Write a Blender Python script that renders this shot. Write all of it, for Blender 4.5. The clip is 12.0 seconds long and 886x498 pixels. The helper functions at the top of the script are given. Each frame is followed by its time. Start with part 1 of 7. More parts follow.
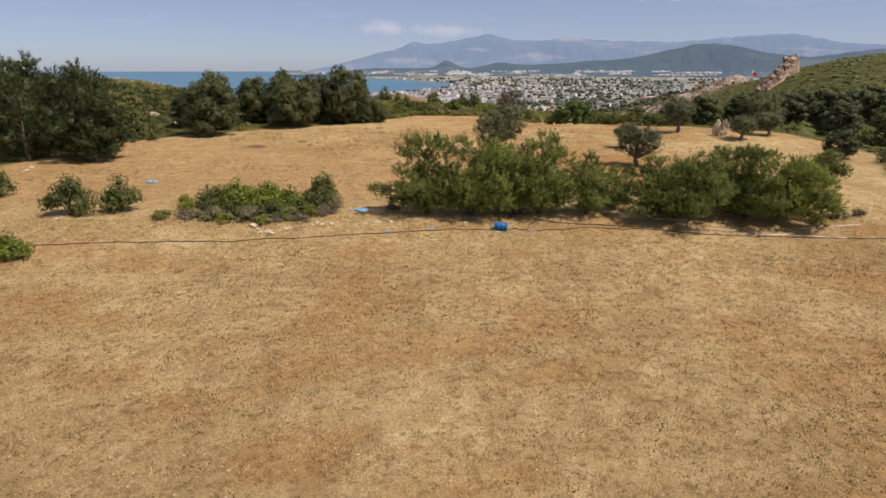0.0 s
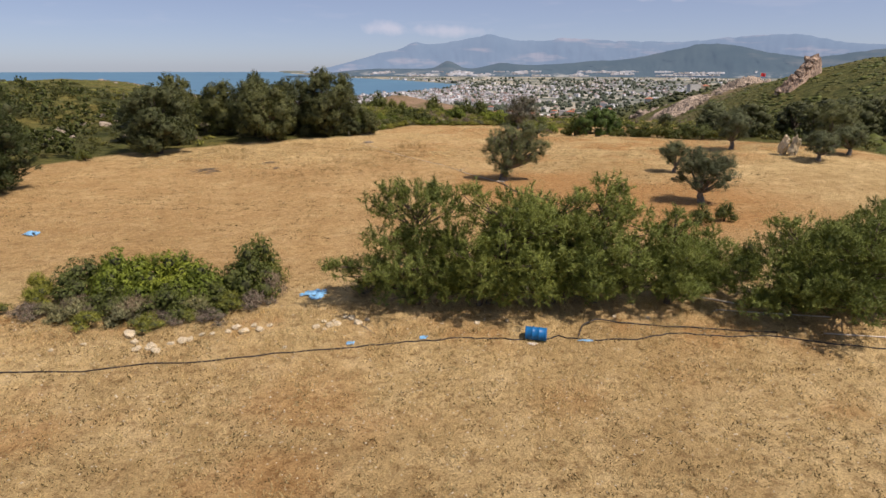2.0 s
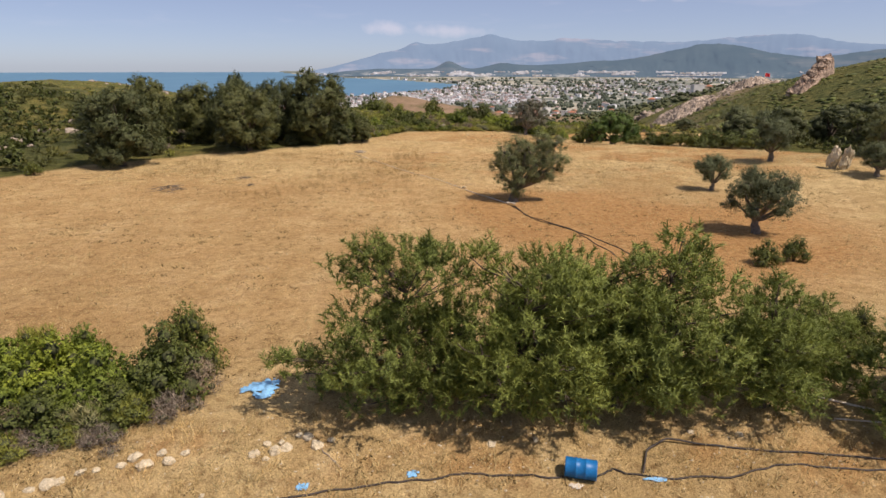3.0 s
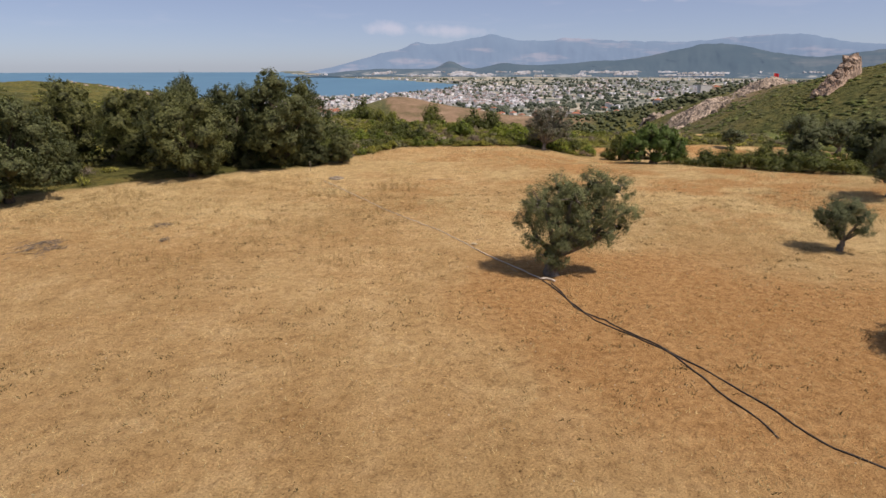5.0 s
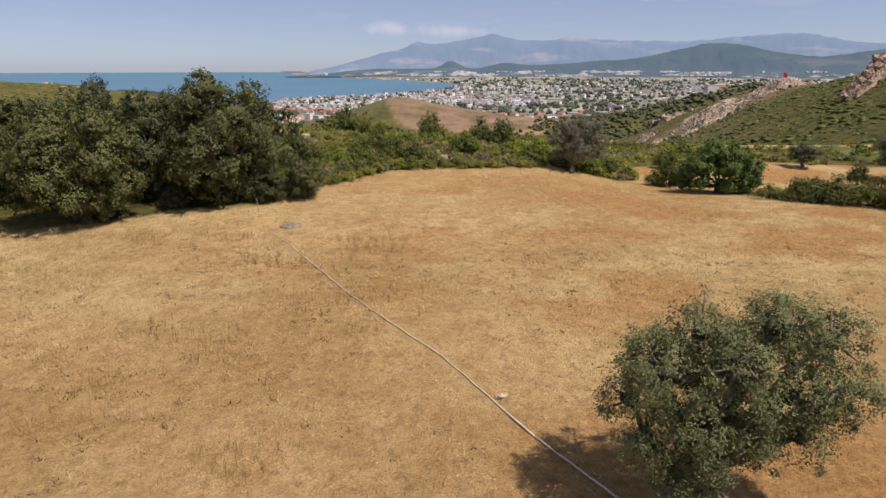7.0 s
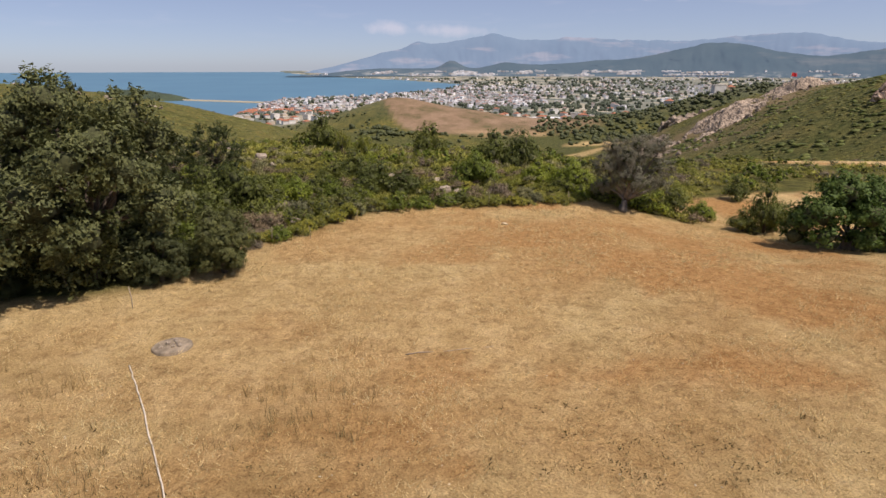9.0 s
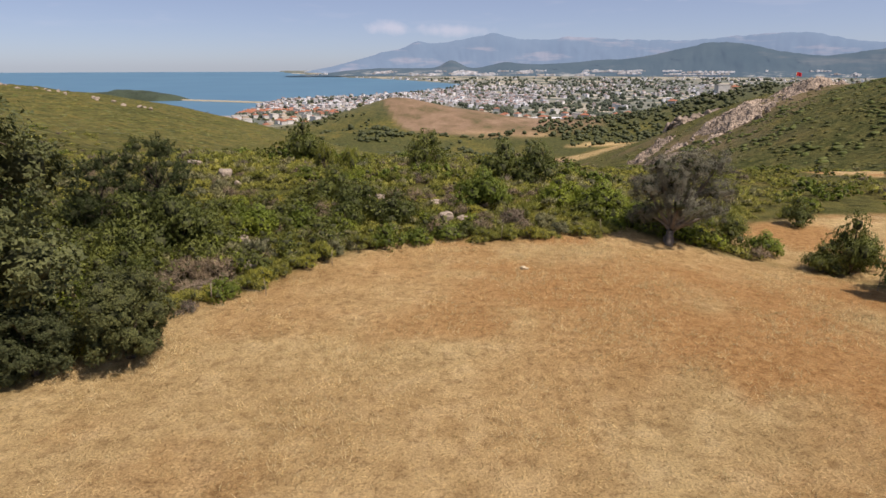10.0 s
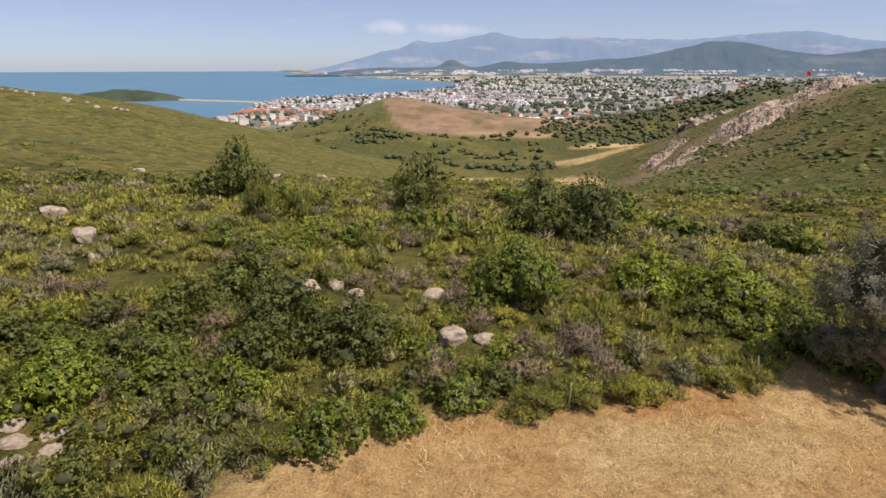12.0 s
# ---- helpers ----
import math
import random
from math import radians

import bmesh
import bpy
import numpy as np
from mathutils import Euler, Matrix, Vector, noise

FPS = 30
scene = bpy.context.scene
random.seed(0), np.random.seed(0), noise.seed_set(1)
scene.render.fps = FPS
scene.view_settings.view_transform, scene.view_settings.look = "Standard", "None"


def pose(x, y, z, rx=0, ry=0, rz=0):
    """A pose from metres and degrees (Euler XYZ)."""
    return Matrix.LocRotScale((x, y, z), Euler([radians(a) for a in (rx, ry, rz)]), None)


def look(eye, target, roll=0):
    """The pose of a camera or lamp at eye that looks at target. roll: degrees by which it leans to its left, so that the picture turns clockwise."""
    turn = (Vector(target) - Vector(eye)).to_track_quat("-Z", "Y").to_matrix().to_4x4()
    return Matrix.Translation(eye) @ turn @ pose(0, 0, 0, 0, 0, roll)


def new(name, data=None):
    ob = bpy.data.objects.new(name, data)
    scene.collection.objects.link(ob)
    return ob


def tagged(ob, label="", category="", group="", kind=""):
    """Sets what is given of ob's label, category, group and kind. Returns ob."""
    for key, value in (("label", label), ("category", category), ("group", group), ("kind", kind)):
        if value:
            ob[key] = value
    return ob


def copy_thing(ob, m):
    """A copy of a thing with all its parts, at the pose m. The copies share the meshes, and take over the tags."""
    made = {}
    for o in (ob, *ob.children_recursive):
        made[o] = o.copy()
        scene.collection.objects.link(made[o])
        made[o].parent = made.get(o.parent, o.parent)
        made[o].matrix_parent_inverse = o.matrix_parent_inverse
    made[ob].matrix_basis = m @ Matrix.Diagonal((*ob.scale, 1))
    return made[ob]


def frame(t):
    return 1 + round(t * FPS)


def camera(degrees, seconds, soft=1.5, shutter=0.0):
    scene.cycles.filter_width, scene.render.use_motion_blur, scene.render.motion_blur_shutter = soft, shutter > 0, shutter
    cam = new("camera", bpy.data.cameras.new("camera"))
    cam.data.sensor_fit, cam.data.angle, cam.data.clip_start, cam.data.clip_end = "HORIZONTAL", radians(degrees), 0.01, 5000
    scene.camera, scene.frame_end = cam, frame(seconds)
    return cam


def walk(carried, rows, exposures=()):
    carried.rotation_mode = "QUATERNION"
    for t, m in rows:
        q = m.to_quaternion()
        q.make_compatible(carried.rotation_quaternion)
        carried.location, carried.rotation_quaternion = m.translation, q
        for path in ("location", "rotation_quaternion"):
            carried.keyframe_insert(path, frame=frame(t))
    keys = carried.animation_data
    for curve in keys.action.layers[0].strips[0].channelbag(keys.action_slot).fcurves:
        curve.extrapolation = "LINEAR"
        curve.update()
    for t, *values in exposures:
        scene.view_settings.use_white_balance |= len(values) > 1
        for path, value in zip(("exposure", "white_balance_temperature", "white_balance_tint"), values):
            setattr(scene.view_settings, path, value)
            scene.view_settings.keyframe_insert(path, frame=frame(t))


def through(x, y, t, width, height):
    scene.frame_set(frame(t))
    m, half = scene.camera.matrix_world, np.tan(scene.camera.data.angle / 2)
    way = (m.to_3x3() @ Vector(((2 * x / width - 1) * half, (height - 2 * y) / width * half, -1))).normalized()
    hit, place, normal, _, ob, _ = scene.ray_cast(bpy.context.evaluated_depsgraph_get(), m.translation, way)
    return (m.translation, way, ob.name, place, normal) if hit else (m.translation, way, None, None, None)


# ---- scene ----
# ---- camera: a drone gliding forward about eleven metres above the field ----
cam = camera(72.0, 12.0, 1.5)
# seconds, eye x, y, z, yaw, pitch, roll in degrees
PATH = [
    (0, -0.34, 1.2, 11.11, -0.465, -16.641, 0.147),
    (0.5, -0.271, 5.444, 11.182, -0.424, -16.632, 0.139),
    (1, -0.206, 9.803, 11.248, -0.385, -16.624, 0.132),
    (1.5, -0.146, 14.256, 11.309, -0.347, -16.618, 0.125),
    (2, -0.091, 18.78, 11.363, -0.312, -16.612, 0.118),
    (2.5, -0.041, 23.342, 11.412, -0.278, -16.607, 0.11),
    (3, 0.004, 27.962, 11.455, -0.247, -16.604, 0.103),
    (3.5, 0.044, 32.587, 11.49, -0.217, -16.601, 0.096),
    (5.5, 0.156, 50.882, 11.565, -0.115, -16.601, 0.066),
    (6, 0.172, 55.478, 11.565, -0.094, -16.603, 0.059),
    (6.5, 0.183, 60.089, 11.557, -0.075, -16.606, 0.052),
    (7, 0.189, 64.726, 11.541, -0.058, -16.611, 0.044),
    (9, 0.164, 83.567, 11.394, -0.008, -16.639, 0.015),
    (9.5, 0.146, 88.333, 11.334, 0, -16.648, 0.008),
    (10, 0.122, 93.115, 11.266, 0.006, -16.659, 0.001),
    (10.5, 0.094, 97.607, 11.188, 0.011, -16.67, -0.007),
    (11, 0.061, 102.418, 11.1, 0.013, -16.683, -0.014),
    (11.5, 0.023, 107.232, 11.002, 0.014, -16.696, -0.021),
    (12, -0.02, 112.06, 10.893, 0.013, -16.711, -0.029),
]


def eye_pose(x, y, z, yaw, pitch, roll):
    a, b = radians(yaw), radians(pitch)
    ahead = Vector((-math.sin(a) * math.cos(b), math.cos(a) * math.cos(b), math.sin(b)))
    eye = Vector((x, y, z))
    return look(eye, eye + 5 * ahead, roll)


walk(cam, [(row[0], eye_pose(*row[1:])) for row in PATH], [(0.0, -0.1, 6700, 20), (2.5, 0.0, 6700, 20), (3.5, 0.08, 6700, 20), (5.5, -0.1, 6700, 20), (7.0, 0.0, 6700, 20), (10.5, 0.02, 6700, 20), (12.0, 0.2, 6700, 20)])

# ---- world, sun, exposure ----
SUN = Vector((0.55, -0.30, 1.0)).normalized()      # towards the sun: high, to the right and a little behind
world = bpy.data.worlds.new("sky")
scene.world = world
world.use_nodes = True
wn, wl = world.node_tree.nodes, world.node_tree.links
wn.clear()
w_out = wn.new("ShaderNodeOutputWorld")
w_bg = wn.new("ShaderNodeBackground")
w_bg.inputs["Strength"].default_value = 0.107
sky = wn.new("ShaderNodeTexSky")
sky.sky_type = "NISHITA"
sky.sun_disc = False
sky.sun_elevation = math.asin(SUN.z)
sky.sun_rotation = math.atan2(SUN.x, SUN.y)
sky.altitude = 150
sky.air_density = 0.58
sky.dust_density = 0.5
sky.ozone_density = 4.0
# a thin bank of summer cloud low over the mountains
w_co = wn.new("ShaderNodeTexCoord")
w_map = wn.new("ShaderNodeMapping")
w_map.inputs["Scale"].default_value = (5.0, 5.0, 26.0)
w_noise = wn.new("ShaderNodeTexNoise")
w_noise.inputs["Scale"].default_value = 1.6
w_noise.inputs["Detail"].default_value = 6
w_ramp = wn.new("ShaderNodeValToRGB")
w_ramp.color_ramp.elements[0].position = 0.56
w_ramp.color_ramp.elements[1].position = 0.78
w_sep = wn.new("ShaderNodeSeparateXYZ")
w_band = wn.new("ShaderNodeMapRange")
w_band.inputs["From Min"].default_value = 0.035
w_band.inputs["From Max"].default_value = 0.07
w_band2 = wn.new("ShaderNodeMapRange")
w_band2.inputs["From Min"].default_value = 0.25
w_band2.inputs["From Max"].default_value = 0.09
w_mul = wn.new("ShaderNodeMath"); w_mul.operation = "MULTIPLY"
w_mul2 = wn.new("ShaderNodeMath"); w_mul2.operation = "MULTIPLY"
w_mul3 = wn.new("ShaderNodeMath"); w_mul3.operation = "MULTIPLY"; w_mul3.inputs[1].default_value = 0.1
w_mix = wn.new("ShaderNodeMix"); w_mix.data_type = "RGBA"
w_mix.inputs["B"].default_value = (9.6, 8.6, 8.6, 1)
wl.new(w_co.outputs["Generated"], w_map.inputs["Vector"])
wl.new(w_map.outputs["Vector"], w_noise.inputs["Vector"])
wl.new(w_noise.outputs["Fac"], w_ramp.inputs["Fac"])
wl.new(w_co.outputs["Generated"], w_sep.inputs["Vector"])
wl.new(w_sep.outputs["Z"], w_band.inputs["Value"])
wl.new(w_sep.outputs["Z"], w_band2.inputs["Value"])
wl.new(w_band.outputs["Result"], w_mul.inputs[0])
wl.new(w_band2.outputs["Result"], w_mul.inputs[1])
wl.new(w_ramp.outputs["Color"], w_mul2.inputs[0])
wl.new(w_mul.outputs["Value"], w_mul2.inputs[1])
wl.new(w_mul2.outputs["Value"], w_mul3.inputs[0])
# four small fair-weather clouds: bearing and height in degrees, half width, half height, thickness
w_sum = w_mul3.outputs["Value"]
w_wisp = wn.new("ShaderNodeTexNoise")
w_wisp.inputs["Scale"].default_value, w_wisp.inputs["Detail"].default_value = 55.0, 5
wl.new(w_co.outputs["Generated"], w_wisp.inputs["Vector"])
for cloud_a, cloud_e, cloud_w, cloud_h, thick in ((-4.8, 3.3, 2.1, 0.6, 0.26), (0.5, 3.1, 3.6, 0.55, 0.22), (17.4, 5.6, 1.1, 0.4, 0.24), (20.3, 5.7, 2.0, 0.45, 0.28)):
    w_off = wn.new("ShaderNodeVectorMath"); w_off.operation = "SUBTRACT"
    w_off.inputs[1].default_value = (math.sin(radians(cloud_a)), math.cos(radians(cloud_a)), math.sin(radians(cloud_e)))
    w_fit = wn.new("ShaderNodeVectorMath"); w_fit.operation = "MULTIPLY"
    w_fit.inputs[1].default_value = (1 / radians(cloud_w), 1 / radians(cloud_w), 1 / radians(cloud_h))
    w_len = wn.new("ShaderNodeVectorMath"); w_len.operation = "LENGTH"
    w_edge = wn.new("ShaderNodeMath"); w_edge.operation = "MULTIPLY_ADD"
    w_edge.inputs[1].default_value, w_edge.inputs[2].default_value = 1.6, -0.8
    w_add = wn.new("ShaderNodeMath"); w_add.operation = "SUBTRACT"
    w_soft = wn.new("ShaderNodeMapRange")
    w_soft.inputs["From Min"].default_value, w_soft.inputs["From Max"].default_value, w_soft.inputs["To Max"].default_value = 1.1, 0.2, thick
    w_max = wn.new("ShaderNodeMath"); w_max.operation = "MAXIMUM"
    wl.new(w_co.outputs["Generated"], w_off.inputs[0])
    wl.new(w_off.outputs["Vector"], w_fit.inputs[0])
    wl.new(w_fit.outputs["Vector"], w_len.inputs[0])
    wl.new(w_wisp.outputs["Fac"], w_edge.inputs[0])
    wl.new(w_len.outputs["Value"], w_add.inputs[0])
    wl.new(w_edge.outputs["Value"], w_add.inputs[1])
    wl.new(w_add.outputs["Value"], w_soft.inputs["Value"])
    wl.new(w_soft.outputs["Result"], w_max.inputs[0])
    wl.new(w_sum, w_max.inputs[1])
    w_sum = w_max.outputs["Value"]
wl.new(w_sum, w_mix.inputs["Factor"])
w_haze = wn.new("ShaderNodeMix"); w_haze.data_type = "RGBA"
w_haze.inputs["Factor"].default_value = 0.36
w_haze.inputs["B"].default_value = (4.1, 4.55, 5.4, 1)
wl.new(sky.outputs["Color"], w_haze.inputs["A"])
wl.new(w_haze.outputs["Result"], w_mix.inputs["A"])
wl.new(w_mix.outputs["Result"], w_bg.inputs["Color"])
wl.new(w_bg.outputs["Background"], w_out.inputs["Surface"])

sun_data = bpy.data.lights.new("sun", "SUN")
sun_data.energy = 4.8
sun_data.angle = radians(0.53)
sun_data.color = (1.0, 0.94, 0.84)
sun_lamp = new("sun", sun_data)
sun_lamp.matrix_world = look(Vector((0, 60, 0)) + SUN * 200, (0, 60, 0))

RNG = np.random.default_rng(7)


# ---- mesh helpers ----
def mesh_from(name, verts, faces, material=None, smooth=False, normals=None, inner=None):
    """A mesh from an array of points and one or more arrays of faces (each of one corner count). inner: a second material and how many of the first faces wear it."""
    me = bpy.data.meshes.new(name)
    groups = [np.asarray(f, np.int32) for f in (faces if isinstance(faces, list) else [faces]) if len(f)]
    verts = np.asarray(verts, np.float32)
    me.vertices.add(len(verts))
    me.vertices.foreach_set("co", verts.ravel())
    loops = np.concatenate([f.ravel() for f in groups])
    counts = np.concatenate([np.full(len(f), f.shape[1], np.int32) for f in groups])
    me.loops.add(len(loops))
    me.loops.foreach_set("vertex_index", loops)
    me.polygons.add(len(counts))
    me.polygons.foreach_set("loop_start", np.r_[0, np.cumsum(counts)[:-1]].astype(np.int32))
    me.polygons.foreach_set("loop_total", counts)
    me.polygons.foreach_set("use_smooth", np.full(len(counts), smooth))
    me.update(calc_edges=True)
    me.validate()
    if normals is not None:
        me.attributes.new("custom_normal", "FLOAT_VECTOR", "POINT").data.foreach_set("vector", np.asarray(normals, np.float32).ravel())
    if material:
        me.materials.append(material)
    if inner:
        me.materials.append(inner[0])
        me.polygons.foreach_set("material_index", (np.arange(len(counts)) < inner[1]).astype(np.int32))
    return me


class Shape:
    """Collects pieces (points, faces) into one mesh."""

    def __init__(self):
        self.points, self.faces, self.count = [], {}, 0

    def add(self, verts, faces):
        verts = np.asarray(verts, float)
        for f in faces if isinstance(faces, list) else [faces]:
            f = np.asarray(f, int)
            if len(f):
                self.faces.setdefault(f.shape[1], []).append(f + self.count)
        self.points.append(verts)
        self.count += len(verts)
        return self

    def arrays(self):
        return np.concatenate(self.points), [np.concatenate(f) for f in self.faces.values()]

    def mesh(self, name, material=None, smooth=False):
        return mesh_from(name, *self.arrays(), material, smooth)


def part(name, me, parent, label="", at=None):
    """Links a mesh as one part under a thing."""
    ob = new(name, me)
    ob.parent = parent
    if at is not None:
        ob.matrix_basis = at
    return tagged(ob, label)


def thing(name, label, category, group="", m=None, data=None, kind=""):
    ob = new(name, data)
    if data is None:
        ob.empty_display_size = 0.3
    if m is not None:
        ob.matrix_basis = m
    return tagged(ob, label, category, group, kind)


def tube(path, radii, sides=7):
    """A tapered tube along a path, closed at its ends."""
    path, radii = np.asarray(path, float), np.broadcast_to(np.asarray(radii, float), (len(path),))
    ways = np.gradient(path, axis=0)
    ways /= np.linalg.norm(ways, axis=1, keepdims=True) + 1e-9
    ref = np.where(np.abs(ways[:, 2:3]) > 0.9, [[1.0, 0, 0]], [[0, 0, 1.0]])
    a = np.cross(ways, ref)
    a /= np.linalg.norm(a, axis=1, keepdims=True) + 1e-9
    b = np.cross(ways, a)
    ang = np.linspace(0, 2 * np.pi, sides, endpoint=False)
    ring = a[:, None] * np.cos(ang)[None, :, None] + b[:, None] * np.sin(ang)[None, :, None]
    verts = (path[:, None] + ring * radii[:, None, None]).reshape(-1, 3)
    n = len(path)
    i, j = np.meshgrid(np.arange(n - 1), np.arange(sides), indexing="ij")
    k = (j + 1) % sides
    quads = np.stack([i * sides + j, i * sides + k, (i + 1) * sides + k, (i + 1) * sides + j], -1).reshape(-1, 4)
    ends = [np.arange(sides)[::-1][None], (np.arange(sides) + (n - 1) * sides)[None]]
    return verts, [quads, np.concatenate(ends)]


def bent(points, steps, wobble, rng):
    """A wandering path through a few points."""
    points = np.asarray(points, float)
    s = np.linspace(0, len(points) - 1, steps)
    path = np.stack([np.interp(s, np.arange(len(points)), points[:, c]) for c in range(3)], 1)
    if steps > 4:
        for _ in range(2):
            path[1:-1] = (path[:-2] + 2 * path[1:-1] + path[2:]) / 4
    path[1:-1] += rng.normal(0, wobble, (steps - 2, 3))
    return path


def box(cx, cy, cz, sx, sy, sz):
    """A box by its centre and size."""
    v = np.array([[x, y, z] for z in (-0.5, 0.5) for y in (-0.5, 0.5) for x in (-0.5, 0.5)]) * (sx, sy, sz) + (cx, cy, cz)
    f = np.array([[0, 2, 3, 1], [4, 5, 7, 6], [0, 1, 5, 4], [2, 6, 7, 3], [0, 4, 6, 2], [1, 3, 7, 5]])
    return v, f


def lattice(ix, iy, seed):
    h = np.sin(ix * 127.1 + iy * 311.7 + seed * 74.7) * 43758.5453
    return h - np.floor(h)


def vnoise(x, y, seed=0):
    """Smooth value noise, 0 to 1."""
    x, y = np.asarray(x, float), np.asarray(y, float)
    ix, iy = np.floor(x), np.floor(y)
    fx, fy = x - ix, y - iy
    fx, fy = fx * fx * (3 - 2 * fx), fy * fy * (3 - 2 * fy)
    a, b = lattice(ix, iy, seed), lattice(ix + 1, iy, seed)
    c, d = lattice(ix, iy + 1, seed), lattice(ix + 1, iy + 1, seed)
    return (a + (b - a) * fx) * (1 - fy) + (c + (d - c) * fx) * fy


def fbm(x, y, seed=0, octaves=4):
    total, amp, norm = 0, 1.0, 0
    for o in range(octaves):
        total = total + amp * vnoise(x * 2**o + 17 * o, y * 2**o - 9 * o, seed + o)
        norm += amp
        amp *= 0.5
    return total / norm


def step(e0, e1, v):
    s = np.clip((v - e0) / (e1 - e0), 0, 1)
    return s * s * (3 - 2 * s)


def bump(x, y, cx, cy, rx, ry):
    return np.exp(-(((x - cx) / rx) ** 2 + ((y - cy) / ry) ** 2))


# ---- materials ----
def material(name):
    m = bpy.data.materials.new(name)
    m.use_nodes = True
    t = m.node_tree
    return m, t.nodes, t.links, t.nodes["Principled BSDF"]


def noise_node(n, l, scale, detail=4, rough=0.55, vector=None):
    k = n.new("ShaderNodeTexNoise")
    k.inputs["Scale"].default_value, k.inputs["Detail"].default_value, k.inputs["Roughness"].default_value = scale, detail, rough
    if vector is not None:
        l.new(vector, k.inputs["Vector"])
    return k


def ramp_node(n, l, fac, stops):
    k = n.new("ShaderNodeValToRGB")
    e = k.color_ramp.elements
    while len(e) < len(stops):
        e.new(0.5)
    for spot, (at, c) in zip(e, stops):
        spot.position, spot.color = at, (*c, 1)
    l.new(fac, k.inputs["Fac"])
    return k


def mix_node(n, l, fac, a, b, mode="MIX"):
    k = n.new("ShaderNodeMix")
    k.data_type, k.blend_type = "RGBA", mode
    for sock, v in (("Factor", fac), ("A", a), ("B", b)):
        if isinstance(v, (int, float)):
            k.inputs[sock].default_value = v
        elif isinstance(v, tuple):
            k.inputs[sock].default_value = (*v, 1)
        else:
            l.new(v, k.inputs[sock])
    return k.outputs["Result"]


def bump_node(n, l, height, strength, distance, bsdf):
    k = n.new("ShaderNodeBump")
    k.inputs["Strength"].default_value, k.inputs["Distance"].default_value = strength, distance
    l.new(height, k.inputs["Height"])
    l.new(k.outputs["Normal"], bsdf.inputs["Normal"])


def simple(name, colour, rough=0.7, spread=0.25, scale=6.0, metal=0.0, relief=0.3, distance=0.01, crack=0.75):
    """Worn matter: a base colour that varies at two scales, with a fine relief."""
    m, n, l, p = material(name)
    co = n.new("ShaderNodeTexCoord").outputs["Object"]
    big, fine = noise_node(n, l, scale, 3, vector=co), noise_node(n, l, scale * 9, 5, vector=co)
    dark, light = tuple(c * (1 - spread) for c in colour), tuple(min(1, c * (1 + spread)) for c in colour)
    c1 = ramp_node(n, l, big.outputs["Fac"], [(0.3, dark), (0.7, light)]).outputs["Color"]
    c2 = ramp_node(n, l, fine.outputs["Fac"], [(0.3 if crack > 0.5 else 0.4, (crack, crack, crack)), (0.7 if crack > 0.5 else 0.52, (1.1, 1.1, 1.1))]).outputs["Color"]
    l.new(mix_node(n, l, 1.0, c1, c2, "MULTIPLY"), p.inputs["Base Color"])
    p.inputs["Roughness"].default_value, p.inputs["Metallic"].default_value = rough, metal
    p.inputs["Specular IOR Level"].default_value = 0.3
    bump_node(n, l, fine.outputs["Fac"], relief, distance, p)
    return m


def foliage(name, dark, light, through=0.25, tint=0.25, rough=0.55):
    """Leaves: each one differs a little, each plant too; some light shines through."""
    m, n, l, p = material(name)
    geo, info = n.new("ShaderNodeNewGeometry"), n.new("ShaderNodeObjectInfo")
    low = tuple(0.6 * a + 0.4 * b for a, b in zip(dark, light))
    c = ramp_node(n, l, geo.outputs["Random Per Island"], [(0.0, low), (0.7, light), (1.0, tuple(min(1, v * 1.12) for v in light))]).outputs["Color"]
    t = ramp_node(n, l, info.outputs["Random"], [(0.0, (1 - tint, 1 - tint, 1 - tint)), (0.5, (1, 1, 1)), (1.0, (1 + tint, 1 + tint * 0.6, 1 - tint * 0.4))]).outputs["Color"]
    co = n.new("ShaderNodeTexCoord").outputs["Object"]
    patch = noise_node(n, l, 0.9, 3, vector=co)
    g = ramp_node(n, l, patch.outputs["Fac"], [(0.3, (0.78, 0.8, 0.75)), (0.7, (1.18, 1.12, 1.0))]).outputs["Color"]
    col = mix_node(n, l, 1.0, mix_node(n, l, 1.0, c, t, "MULTIPLY"), g, "MULTIPLY")
    mottle = noise_node(n, l, 13.0, 3, 0.7, co)
    col = mix_node(n, l, 1.0, col, ramp_node(n, l, mottle.outputs["Fac"], [(0.36, (0.5, 0.52, 0.5)), (0.52, (1, 1, 1)), (0.7, (1.25, 1.22, 1.15))]).outputs["Color"], "MULTIPLY")
    l.new(col, p.inputs["Base Color"])
    bump_node(n, l, mottle.outputs["Fac"], 0.8, 0.05, p)
    p.inputs["Roughness"].default_value = rough
    p.inputs["Specular IOR Level"].default_value = 0.25
    tr = n.new("ShaderNodeBsdfTranslucent")
    l.new(col, tr.inputs["Color"])
    mx = n.new("ShaderNodeMixShader")
    mx.inputs["Fac"].default_value = through
    l.new(p.outputs["BSDF"], mx.inputs[1])
    l.new(tr.outputs["BSDF"], mx.inputs[2])
    l.new(mx.outputs["Shader"], n["Material Output"].inputs["Surface"])
    return m


